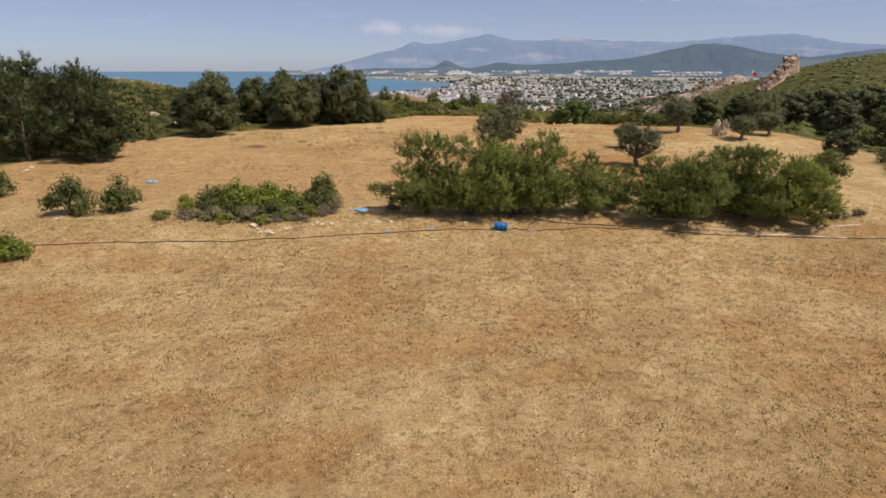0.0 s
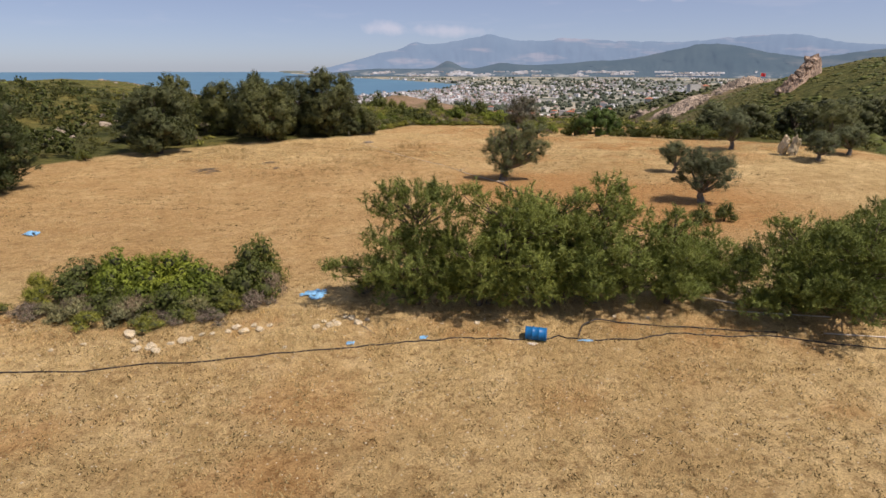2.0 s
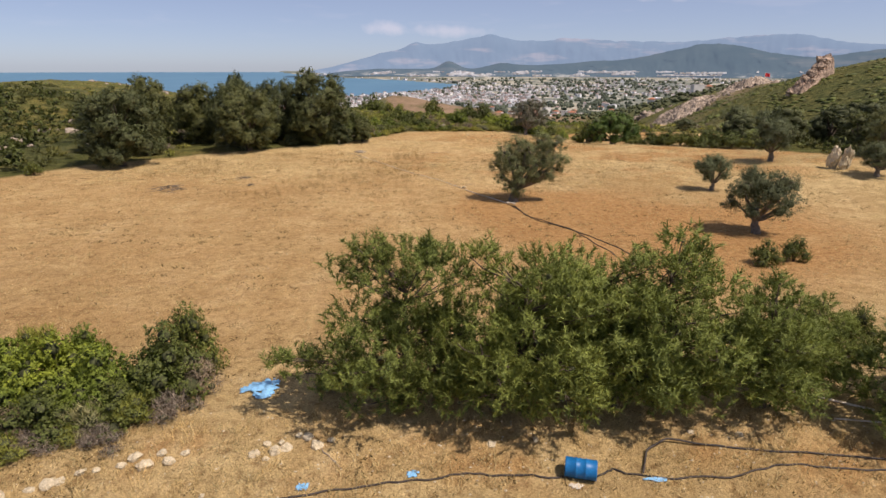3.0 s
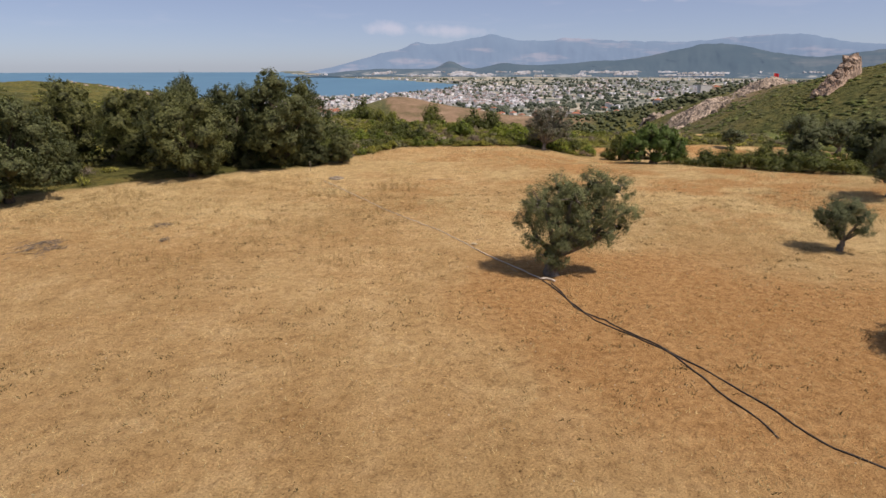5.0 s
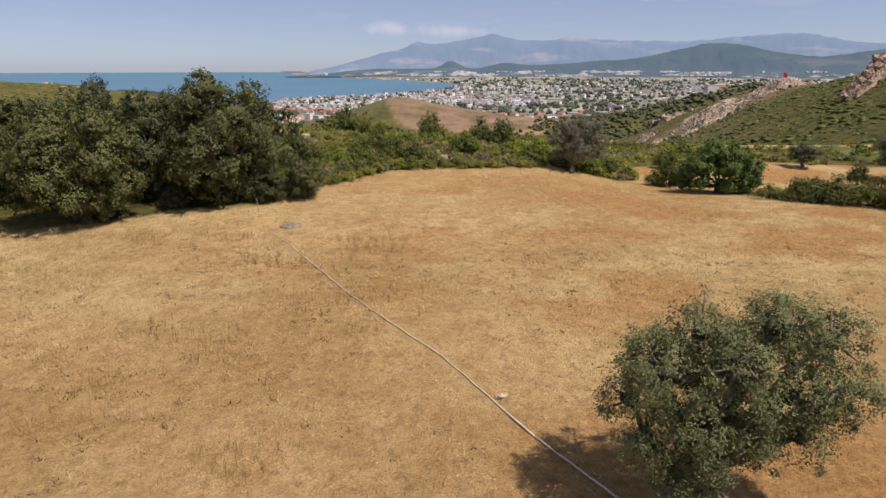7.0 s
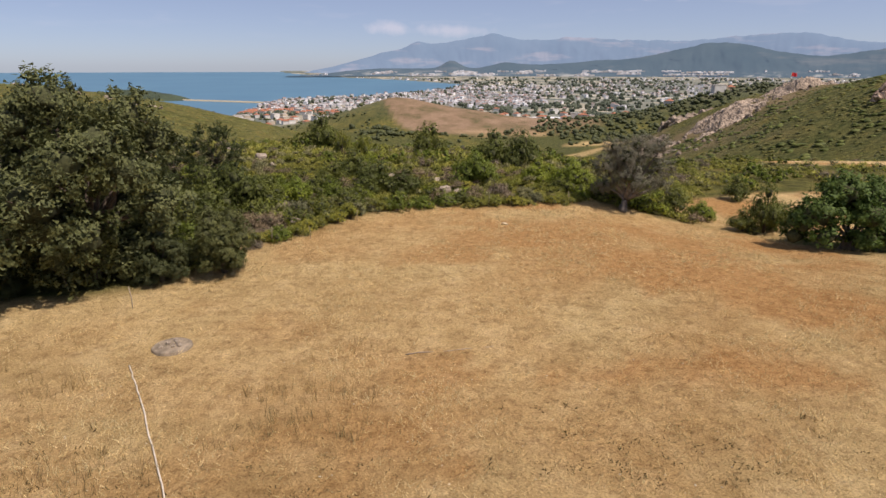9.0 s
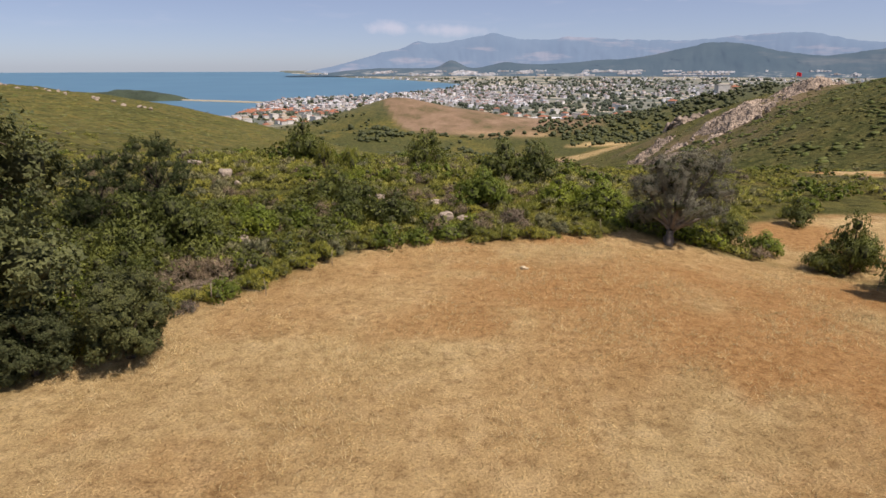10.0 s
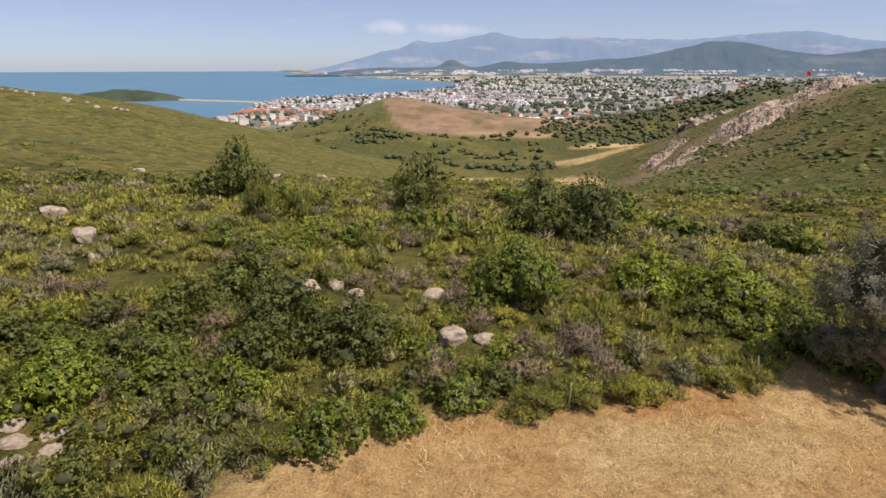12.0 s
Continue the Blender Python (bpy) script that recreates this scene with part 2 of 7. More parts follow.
M_OLIVE = foliage("olive_leaf", (0.08, 0.10, 0.048), (0.195, 0.225, 0.115), 0.2)
M_OLIVE_DRY = foliage("dry_olive_leaf", (0.115, 0.115, 0.08), (0.285, 0.275, 0.205), 0.16)
M_OAK = foliage("oak_leaf", (0.045, 0.06, 0.025), (0.135, 0.155, 0.066), 0.2)
M_FIG = foliage("fig_leaf", (0.055, 0.10, 0.022), (0.13, 0.20, 0.045), 0.3)
M_PINE = foliage("pine_needle", (0.07, 0.10, 0.022), (0.25, 0.30, 0.075), 0.22)
M_PINE_DARK = foliage("dark_pine_needle", (0.03, 0.045, 0.016), (0.085, 0.11, 0.036), 0.15)
M_MASTIC = foliage("mastic_leaf", (0.11, 0.155, 0.022), (0.235, 0.30, 0.05), 0.32)
M_KERMES = foliage("kermes_oak_leaf", (0.062, 0.08, 0.021), (0.15, 0.178, 0.046), 0.25)
M_BURNET = foliage("burnet_leaf", (0.20, 0.20, 0.045), (0.41, 0.405, 0.095), 0.3)
M_SAGE = foliage("sage_leaf", (0.13, 0.14, 0.07), (0.29, 0.29, 0.17), 0.18)
M_TWIG = foliage("dead_twig", (0.11, 0.09, 0.075), (0.27, 0.22, 0.18), 0.0, 0.2, 0.9)
M_BROOM = foliage("broom_leaf", (0.16, 0.175, 0.034), (0.345, 0.36, 0.072), 0.28)
M_STRAW = foliage("straw_blade", (0.34, 0.23, 0.095), (0.68, 0.54, 0.29), 0.3, 0.1, 0.7)
M_STRAW_PALE = foliage("pale_straw_blade", (0.56, 0.43, 0.22), (0.82, 0.69, 0.43), 0.3, 0.1, 0.7)
M_STALK = foliage("dry_stalk", (0.22, 0.15, 0.07), (0.42, 0.30, 0.14), 0.1, 0.1, 0.8)
M_WEED = foliage("dry_weed", (0.09, 0.066, 0.028), (0.18, 0.13, 0.055), 0.1, 0.15, 0.8)
M_BARK = simple("bark", (0.12, 0.09, 0.065), 0.9, 0.4, 5.0, relief=0.8, distance=0.03)
M_BARK_GREY = simple("olive_bark", (0.19, 0.165, 0.135), 0.9, 0.4, 4.0, relief=0.9, distance=0.03)
# solid crown hearts: shade deep in the foliage, put into a dark colour
M_INNER_SHADE = simple("inner_shade", (0.065, 0.07, 0.028), 0.95, 0.4, 6.0, relief=0.8, distance=0.03)
M_STONE = simple("limestone", (0.40, 0.325, 0.245), 0.9, 0.3, 2.5, relief=0.7, distance=0.04)
M_PALE = simple("pale_limestone", (0.60, 0.50, 0.335), 0.9, 0.25, 3.0, relief=0.6, distance=0.03)
M_RED_ROCK = simple("reddish_rock", (0.40, 0.29, 0.21), 0.92, 0.45, 0.2, relief=0.9, distance=0.3, crack=0.42)
M_GREY_ROCK = simple("pale_crag", (0.36, 0.285, 0.215), 0.92, 0.55, 0.12, relief=1.0, distance=0.9, crack=0.36)
M_DRUM = simple("blue_plastic", (0.006, 0.14, 0.36), 0.42, 0.12, 3.0, relief=0.05, distance=0.004)
M_TARP = simple("blue_tarpaulin", (0.22, 0.47, 0.70), 0.5, 0.25, 5.0, relief=0.3, distance=0.01)
M_FLAG = simple("red_cloth", (0.62, 0.03, 0.035), 0.8, 0.1, 0.5, relief=0.1)
M_HOSE = simple("black_rubber_hose", (0.055, 0.044, 0.036), 0.6, 0.4, 2.0, relief=0.2)
M_PVC = simple("sunbleached_pvc", (0.66, 0.58, 0.46), 0.55, 0.2, 3.0, relief=0.15)
M_WOOD = simple("grey_wood", (0.36, 0.29, 0.22), 0.85, 0.35, 5.0, relief=0.5)
M_CONCRETE = simple("old_concrete", (0.27, 0.215, 0.15), 0.95, 0.4, 3.0, relief=0.5)
M_WALL = simple("white_render", (0.72, 0.69, 0.63), 0.85, 0.12, 0.2, relief=0.1)
M_WALL_WARM = simple("cream_render", (0.58, 0.48, 0.36), 0.85, 0.15, 0.2, relief=0.1)
M_TILE = simple("terracotta_tiles", (0.36, 0.15, 0.085), 0.85, 0.25, 0.4, relief=0.2)
M_FLAT_ROOF = simple("pale_flat_roof", (0.50, 0.46, 0.41), 0.9, 0.2, 0.3, relief=0.1)
M_GLASS = simple("dark_window_glass", (0.05, 0.06, 0.075), 0.15, 0.1, 1.0, relief=0.0)
M_SHEET = simple("white_greenhouse_film", (0.82, 0.82, 0.80), 0.4, 0.08, 0.3, relief=0.1)
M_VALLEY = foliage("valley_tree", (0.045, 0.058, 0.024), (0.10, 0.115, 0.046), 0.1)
# distant trees: leaf green paled and blued by haze painted into it
M_FARTREE_HAZED = foliage("hazed_far_tree", (0.05, 0.07, 0.05), (0.125, 0.15, 0.105), 0.1)


def town_wall():
    """Many small houses: each block has its own paint."""
    m, n, l, p = material("town_render")
    geo = n.new("ShaderNodeNewGeometry")
    c = ramp_node(n, l, geo.outputs["Random Per Island"], [(0, (0.42, 0.38, 0.34)), (0.3, (0.60, 0.58, 0.56)), (0.7, (0.75, 0.74, 0.73)), (1, (0.85, 0.85, 0.85))])
    l.new(c.outputs["Color"], p.inputs["Base Color"])
    p.inputs["Roughness"].default_value = 0.85
    return m


def town_roof():
    m, n, l, p = material("town_roof")
    geo = n.new("ShaderNodeNewGeometry")
    c = ramp_node(n, l, geo.outputs["Random Per Island"], [(0, (0.24, 0.15, 0.12)), (0.35, (0.31, 0.21, 0.17)), (0.45, (0.33, 0.31, 0.30)), (0.75, (0.44, 0.43, 0.43)), (1, (0.66, 0.66, 0.67))])
    l.new(c.outputs["Color"], p.inputs["Base Color"])
    p.inputs["Roughness"].default_value = 0.85
    return m


M_TOWN_WALL, M_TOWN_ROOF = town_wall(), town_roof()


def ground_material():
    """Dry field, scrub soil, bare red soil and far farmland, laid by the cover map; grain and stones on top."""
    m, n, l, p = material("ground_cover")
    co = n.new("ShaderNodeTexCoord").outputs["Object"]
    cover = n.new("ShaderNodeVertexColor")
    cover.layer_name = "cover"
    sep = n.new("ShaderNodeSeparateColor")
    l.new(cover.outputs["Color"], sep.inputs["Color"])
    broad, mid = noise_node(n, l, 0.09, 4, vector=co), noise_node(n, l, 0.7, 5, 0.6, co)
    tuft, grain = noise_node(n, l, 2.7, 4, 0.62, co), noise_node(n, l, 14.0, 4, 0.65, co)
    fine = noise_node(n, l, 45.0, 3, 0.6, co)
    straw = ramp_node(n, l, mid.outputs["Fac"], [(0.25, (0.40, 0.285, 0.13)), (0.5, (0.525, 0.388, 0.187)), (0.75, (0.655, 0.505, 0.268))]).outputs["Color"]
    wash = ramp_node(n, l, broad.outputs["Fac"], [(0.3, (0.82, 0.76, 0.69)), (0.7, (1.14, 1.14, 1.14))]).outputs["Color"]
    straw = mix_node(n, l, 1.0, straw, wash, "MULTIPLY")
    spots = ramp_node(n, l, tuft.outputs["Fac"], [(0.33, (0.50, 0.42, 0.36)), (0.47, (0.98, 0.97, 0.96)), (0.70, (1.2, 1.19, 1.16))]).outputs["Color"]
    straw = mix_node(n, l, cover.outputs["Alpha"], straw, spots, "MULTIPLY")
    red = ramp_node(n, l, tuft.outputs["Fac"], [(0.25, (0.26, 0.125, 0.042)), (0.5, (0.42, 0.215, 0.075)), (0.8, (0.56, 0.34, 0.14))]).outputs["Color"]
    soil = ramp_node(n, l, mid.outputs["Fac"], [(0.3, (0.085, 0.085, 0.026)), (0.5, (0.14, 0.132, 0.042)), (0.62, (0.11, 0.11, 0.034)), (0.8, (0.22, 0.175, 0.08))]).outputs["Color"]
    tufts = noise_node(n, l, 0.42, 6, 0.75, co)
    soil = mix_node(n, l, 1.0, soil, ramp_node(n, l, tufts.outputs["Fac"], [(0.38, (0.42, 0.46, 0.4)), (0.5, (0.95, 0.95, 0.9)), (0.64, (1.35, 1.25, 1.15))]).outputs["Color"], "MULTIPLY")
    thick = n.new("ShaderNodeAttribute")
    thick.attribute_name = "thicket"
    grove = noise_node(n, l, 0.11, 5, 0.68, co)
    soil = mix_node(n, l, 1.0, soil, ramp_node(n, l, grove.outputs["Fac"], [(0.36, (0.62, 0.7, 0.62)), (0.5, (1, 1, 1)), (0.66, (1.3, 1.12, 1.05))]).outputs["Color"], "MULTIPLY")
    dense = ramp_node(n, l, tufts.outputs["Fac"], [(0.36, (0.026, 0.034, 0.013)), (0.5, (0.055, 0.066, 0.024)), (0.62, (0.10, 0.105, 0.042)), (0.72, (0.17, 0.135, 0.075))]).outputs["Color"]
    soil = mix_node(n, l, thick.outputs["Fac"], soil, dense)
    cells = n.new("ShaderNodeTexVoronoi")
    cells.inputs["Scale"].default_value = 0.012
    l.new(co, cells.inputs["Vector"])
    csep = n.new("ShaderNodeSeparateColor")
    l.new(cells.outputs["Color"], csep.inputs["Color"])
    # pale tan fields among greens that painted haze turns grey-blue
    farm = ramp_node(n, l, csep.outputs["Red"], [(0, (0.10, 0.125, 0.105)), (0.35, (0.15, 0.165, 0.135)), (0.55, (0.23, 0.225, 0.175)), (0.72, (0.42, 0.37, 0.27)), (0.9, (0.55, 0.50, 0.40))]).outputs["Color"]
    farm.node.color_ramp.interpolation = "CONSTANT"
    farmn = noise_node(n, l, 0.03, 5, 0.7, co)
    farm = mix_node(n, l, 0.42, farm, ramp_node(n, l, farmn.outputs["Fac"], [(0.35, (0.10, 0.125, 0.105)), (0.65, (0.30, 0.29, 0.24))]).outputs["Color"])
    c = mix_node(n, l, sep.outputs["Red"], soil, straw)
    c = mix_node(n, l, sep.outputs["Green"], c, red)
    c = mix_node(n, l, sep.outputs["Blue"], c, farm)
    bare = n.new("ShaderNodeAttribute")
    bare.attribute_name = "bare"
    brown = ramp_node(n, l, farmn.outputs["Fac"], [(0.32, (0.11, 0.10, 0.05)), (0.44, (0.20, 0.14, 0.085)), (0.56, (0.27, 0.18, 0.12)), (0.7, (0.34, 0.25, 0.165))]).outputs["Color"]
    c = mix_node(n, l, bare.outputs["Fac"], c, brown)
    specks = ramp_node(n, l, grain.outputs["Fac"], [(0.34, (0.62, 0.58, 0.54)), (0.46, (1.0, 0.99, 0.98)), (0.58, (1.08, 1.08, 1.07)), (0.70, (1.5, 1.5, 1.45))]).outputs["Color"]
    c = mix_node(n, l, 0.85, c, specks, "MULTIPLY")
    l.new(c, p.inputs["Base Color"])
    p.inputs["Roughness"].default_value = 0.95
    p.inputs["Specular IOR Level"].default_value = 0.1
    add = n.new("ShaderNodeMath")
    l.new(grain.outputs["Fac"], add.inputs[0])
    l.new(fine.outputs["Fac"], add.inputs[1])
    lump = n.new("ShaderNodeMath")
    lump.operation = "MULTIPLY_ADD"
    lump.inputs[1].default_value = 3.0
    l.new(tuft.outputs["Fac"], lump.inputs[0])
    l.new(add.outputs["Value"], lump.inputs[2])
    bump_node(n, l, lump.outputs["Value"], 0.9, 0.09, p)
    return m


def water_material():
    m, n, l, p = material("sea_water")
    co = n.new("ShaderNodeTexCoord").outputs["Object"]
    k = noise_node(n, l, 0.004, 3, vector=co)
    l.new(ramp_node(n, l, k.outputs["Fac"], [(0.3, (0.075, 0.175, 0.26)), (0.7, (0.09, 0.20, 0.285))]).outputs["Color"], p.inputs["Base Color"])
    p.inputs["Roughness"].default_value = 0.45
    p.inputs["Specular IOR Level"].default_value = 0.2
    w = noise_node(n, l, 0.12, 4, vector=co)
    bump_node(n, l, w.outputs["Fac"], 0.3, 0.6, p)
    return m


def mountain_material(name, dark, light, bare, haze_glow, foot):
    """A far range seen as backdrop; the haze of miles of air is painted in as bluish colour and emission. Farmed ground
    climbs its foot.
    """
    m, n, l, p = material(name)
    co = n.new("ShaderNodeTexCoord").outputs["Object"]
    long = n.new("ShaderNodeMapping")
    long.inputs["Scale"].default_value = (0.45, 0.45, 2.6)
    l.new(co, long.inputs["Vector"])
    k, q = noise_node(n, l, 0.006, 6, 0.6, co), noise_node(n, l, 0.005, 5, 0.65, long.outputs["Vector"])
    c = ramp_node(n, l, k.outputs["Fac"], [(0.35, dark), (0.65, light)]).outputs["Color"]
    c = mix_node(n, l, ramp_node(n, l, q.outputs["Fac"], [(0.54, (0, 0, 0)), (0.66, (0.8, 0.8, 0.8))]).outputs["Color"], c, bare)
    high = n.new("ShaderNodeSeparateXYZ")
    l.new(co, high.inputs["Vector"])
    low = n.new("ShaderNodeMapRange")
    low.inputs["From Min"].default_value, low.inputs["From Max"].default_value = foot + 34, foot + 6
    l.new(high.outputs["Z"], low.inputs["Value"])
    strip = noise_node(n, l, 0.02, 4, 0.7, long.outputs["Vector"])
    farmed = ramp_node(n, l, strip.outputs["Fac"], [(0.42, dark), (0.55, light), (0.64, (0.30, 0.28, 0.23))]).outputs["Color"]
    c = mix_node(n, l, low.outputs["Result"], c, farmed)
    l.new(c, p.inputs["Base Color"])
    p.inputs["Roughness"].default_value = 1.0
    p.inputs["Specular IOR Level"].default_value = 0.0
    p.inputs["Emission Color"].default_value = (*haze_glow, 1)
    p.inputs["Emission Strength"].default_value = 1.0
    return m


M_GROUND, M_SEA = ground_material(), water_material()
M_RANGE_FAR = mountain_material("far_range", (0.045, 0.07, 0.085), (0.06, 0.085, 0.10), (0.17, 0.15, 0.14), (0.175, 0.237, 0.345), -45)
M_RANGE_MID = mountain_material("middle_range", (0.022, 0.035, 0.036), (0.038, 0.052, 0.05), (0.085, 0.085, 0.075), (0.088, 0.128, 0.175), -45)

# ---- the lie of the land ----
CENTRE = np.array([0.0, 112.0])     # middle of the bay's bearings
LEVEL_Y = [-4900, -300, -60, 0, 15, 23, 31, 38, 41.5, 45.5, 55, 75, 98, 115, 128, 141, 152, 165, 180, 220, 300, 400, 520, 700, 900, 1200, 5000]
LEVEL_Z = [-60, -9, -3.2, -1.5, -1.1, -0.85, -0.62, -0.48, -0.25, 0.42, 0.52, 0.75, 1.1, 1.4, 1.25, 1.65, 1.45, 0.8, -2.0, -11, -29, -47, -60, -68, -74, -76, -76]
LEFT_Y, LEFT_Z = [-4900, 0, 100, 250, 340, 420, 560, 800, 5000], [-60, 0, 2.0, 0.6, -0.2, -7, -45, -78, -78]
RIGHT_Y, RIGHT_Z = [-4900, 0, 80, 150, 250, 320, 400, 465, 650, 900, 5000], [-60, 3, 6, 9, 14, 18, 5, 0, -60, -74, -76]
SEA = -80.0


def bearing(x, y):
    """Bearing in degrees (right of straight ahead) and distance from the middle."""
    return np.degrees(np.arctan2(x - CENTRE[0], y - CENTRE[1])), np.hypot(x - CENTRE[0], y - CENTRE[1])


def lift(d):
    """The far plain and the sea climb softly to the horizon."""
    return 58.0 * np.clip((d - 1500) / 3350, 0, 1.05) ** 2


def offshore(x, y):
    """Metres out from the shore; negative on land."""
    a, d = bearing(x, y)
    near = np.interp(a, [-180, -100, -60, -25, -19, -15.7, -14.3, -6.8, -0.7, 2.4, 3.0], [9000, 1500, 950, 1000, 1150, 1610, 1760, 1960, 2320, 2830, 2900])
    far = np.interp(a, [-15.5, -14.3, -12.3, -8.4, -4.3, 0.9, 3.0, 4.0], [9000, 4620, 4280, 3800, 3550, 3040, 2900, 2500])
    w = 60 * (fbm(x / 160, y / 160, 31, 3) - 0.5)
    return np.where(a < 3.0, np.minimum(d - near, far - d), -300) + w


def bank(x):
    """The line of the low bank that parts the two fields."""
    return 43.0 + np.where(x < 0, 0.17, 0.03) * x


def height(x, y):
    x, y = np.asarray(x, float), np.asarray(y, float)
    yy = np.where((y > 25) & (y < 70), y - (bank(x) - 43.0) * step(25, 36, y) * (1 - step(50, 70, y)), y)
    v = np.interp(yy, LEVEL_Y, LEVEL_Z)
    v = v + 1.9 * bump(x, y, -22, 140, 22, 20) - 1.4 * step(8, 22, x) * step(108, 126, y) * (1 - step(180, 260, y))
    v = v + 1.1 * bump(x, y, 44, 92, 14, 14)
    sl, sr = step(0, 230, 55 - x), step(50, 220, x)
    keep = step(150, 230, y)
    sl = sl * keep + (1 - keep) * step(35, 170, -x)
    h = v + (np.interp(y, LEFT_Y, LEFT_Z) - v) * sl
    h = h + (np.interp(y, RIGHT_Y, RIGHT_Z) - h) * sr
    h = h + 7.0 * bump(x, y, -108, 165, 62, 75) * step(35, 75, -x)
    h = h + 6.0 * bump(x, y, -185, 335, 50, 90)
    h = h - 9.0 * bump(x, y, 118, 268, 52, 62)
    a, d = bearing(x, y)
    # the bare conical hill, its skirt and the low rises of the valley
    h = h + 48 * np.exp(-(np.hypot((x + 66) / np.where(x > -66, 150, 120), (y - 915) / 110) ** 1.3)) + 9 * bump(x, y, 70, 850, 150, 70) + 14 * bump(x, y, -70, 700, 70, 60)
    h = h + 16 * bump(x, y, 330, 900, 160, 130) + 10 * bump(x, y, 430, 640, 120, 120) + 52 * bump(x, y, 425, 847, 150, 90)
    h = h + lift(d)
    # gentle unevenness, growing with distance
    rough = step(135, 220, np.hypot(x, y - 20)) * (1 - step(900, 1500, d))
    h = h + rough * 3.4 * (fbm(x / 45, y / 45, 3) - 0.6)
    h = h + 0.30 * (fbm(x / 9, y / 9, 5) - 0.5) + 0.10 * (fbm(x / 1.7, y / 1.7, 8, 3) - 0.5)
    out = offshore(x, y)
    far = step(500, 800, d)
    floor = SEA + lift(d)
    return np.where(far > 0, np.where(out > 0, np.minimum(h, floor - np.clip(out * 0.05, 0, 12)), np.maximum(h, floor + 0.6 + np.clip(-out * 0.02, 0, 3.0))), h)


FIELD = np.array([(-60, -50), (-42, 20), (-36, 40), (-33, 44), (-46, 64), (-44, 82), (-37, 95), (-28, 102), (-18.7, 107.0), (-13.4, 108.6), (-11.6, 112.2), (-10.2, 115.4), (-7.3, 118.6),
                  (-4.9, 122.0), (-3.3, 123.9), (-2.0, 125.3), (1.8, 126.4), (6.0, 127.0), (9.3, 128.3), (12, 130.2), (19, 126.2), (21.5, 123.6), (26, 118), (31, 112), (37, 107), (43, 97),
                  (50, 90), (52, 76), (44, 62), (38, 49), (48, 36), (60, -50)])


def inside(x, y, poly):
    """Signed distance to a closed outline: positive within."""
    best = np.full(np.shape(x), 1e9)
    odd = np.zeros(np.shape(x), bool)
    for (x0, y0), (x1, y1) in zip(poly, np.roll(poly, -1, 0)):
        ex, ey = x1 - x0, y1 - y0
        s = np.clip(((x - x0) * ex + (y - y0) * ey) / (ex * ex + ey * ey), 0, 1)
        best = np.minimum(best, np.hypot(x - x0 - s * ex, y - y0 - s * ey))
        cross = ((y0 > y) != (y1 > y)) & (x < ex * (y - y0) / (ey if ey else 1e-9) + x0)
        odd ^= cross
    return np.where(odd, best, -best)


def field_mask(x, y):
    """1 on the dry fields, 0 in the scrub."""
    f = step(-1.7, -0.5, inside(x, y, FIELD) + 1.6 * (fbm(x / 2.2, y / 2.2, 12, 3) - 0.5))
    side = np.maximum(1.15 - np.hypot((x - 38) / 19, (y - 131) / 8.5), 1.1 - np.hypot((x - 60) / 17, (y - 164) / 7))
    return np.maximum(f, step(0.05, 0.2, side + 0.2 * (fbm(x / 3, y / 3, 13, 3) - 0.5)))


# ---- ground, sea, distance ----
def fan_grid(centre, angles, radii):
    a, r = np.meshgrid(np.radians(angles), radii)
    return centre[0] + r * np.sin(a), centre[1] + r * np.cos(a)


def grid_faces(rows, cols, wrap=False):
    i, j = np.meshgrid(np.arange(rows - 1), np.arange(cols if wrap else cols - 1), indexing="ij")
    k = (j + 1) % cols
    return np.stack([i * cols + j, i * cols + k, (i + 1) * cols + k, (i + 1) * cols + j], -1).reshape(-1, 4)


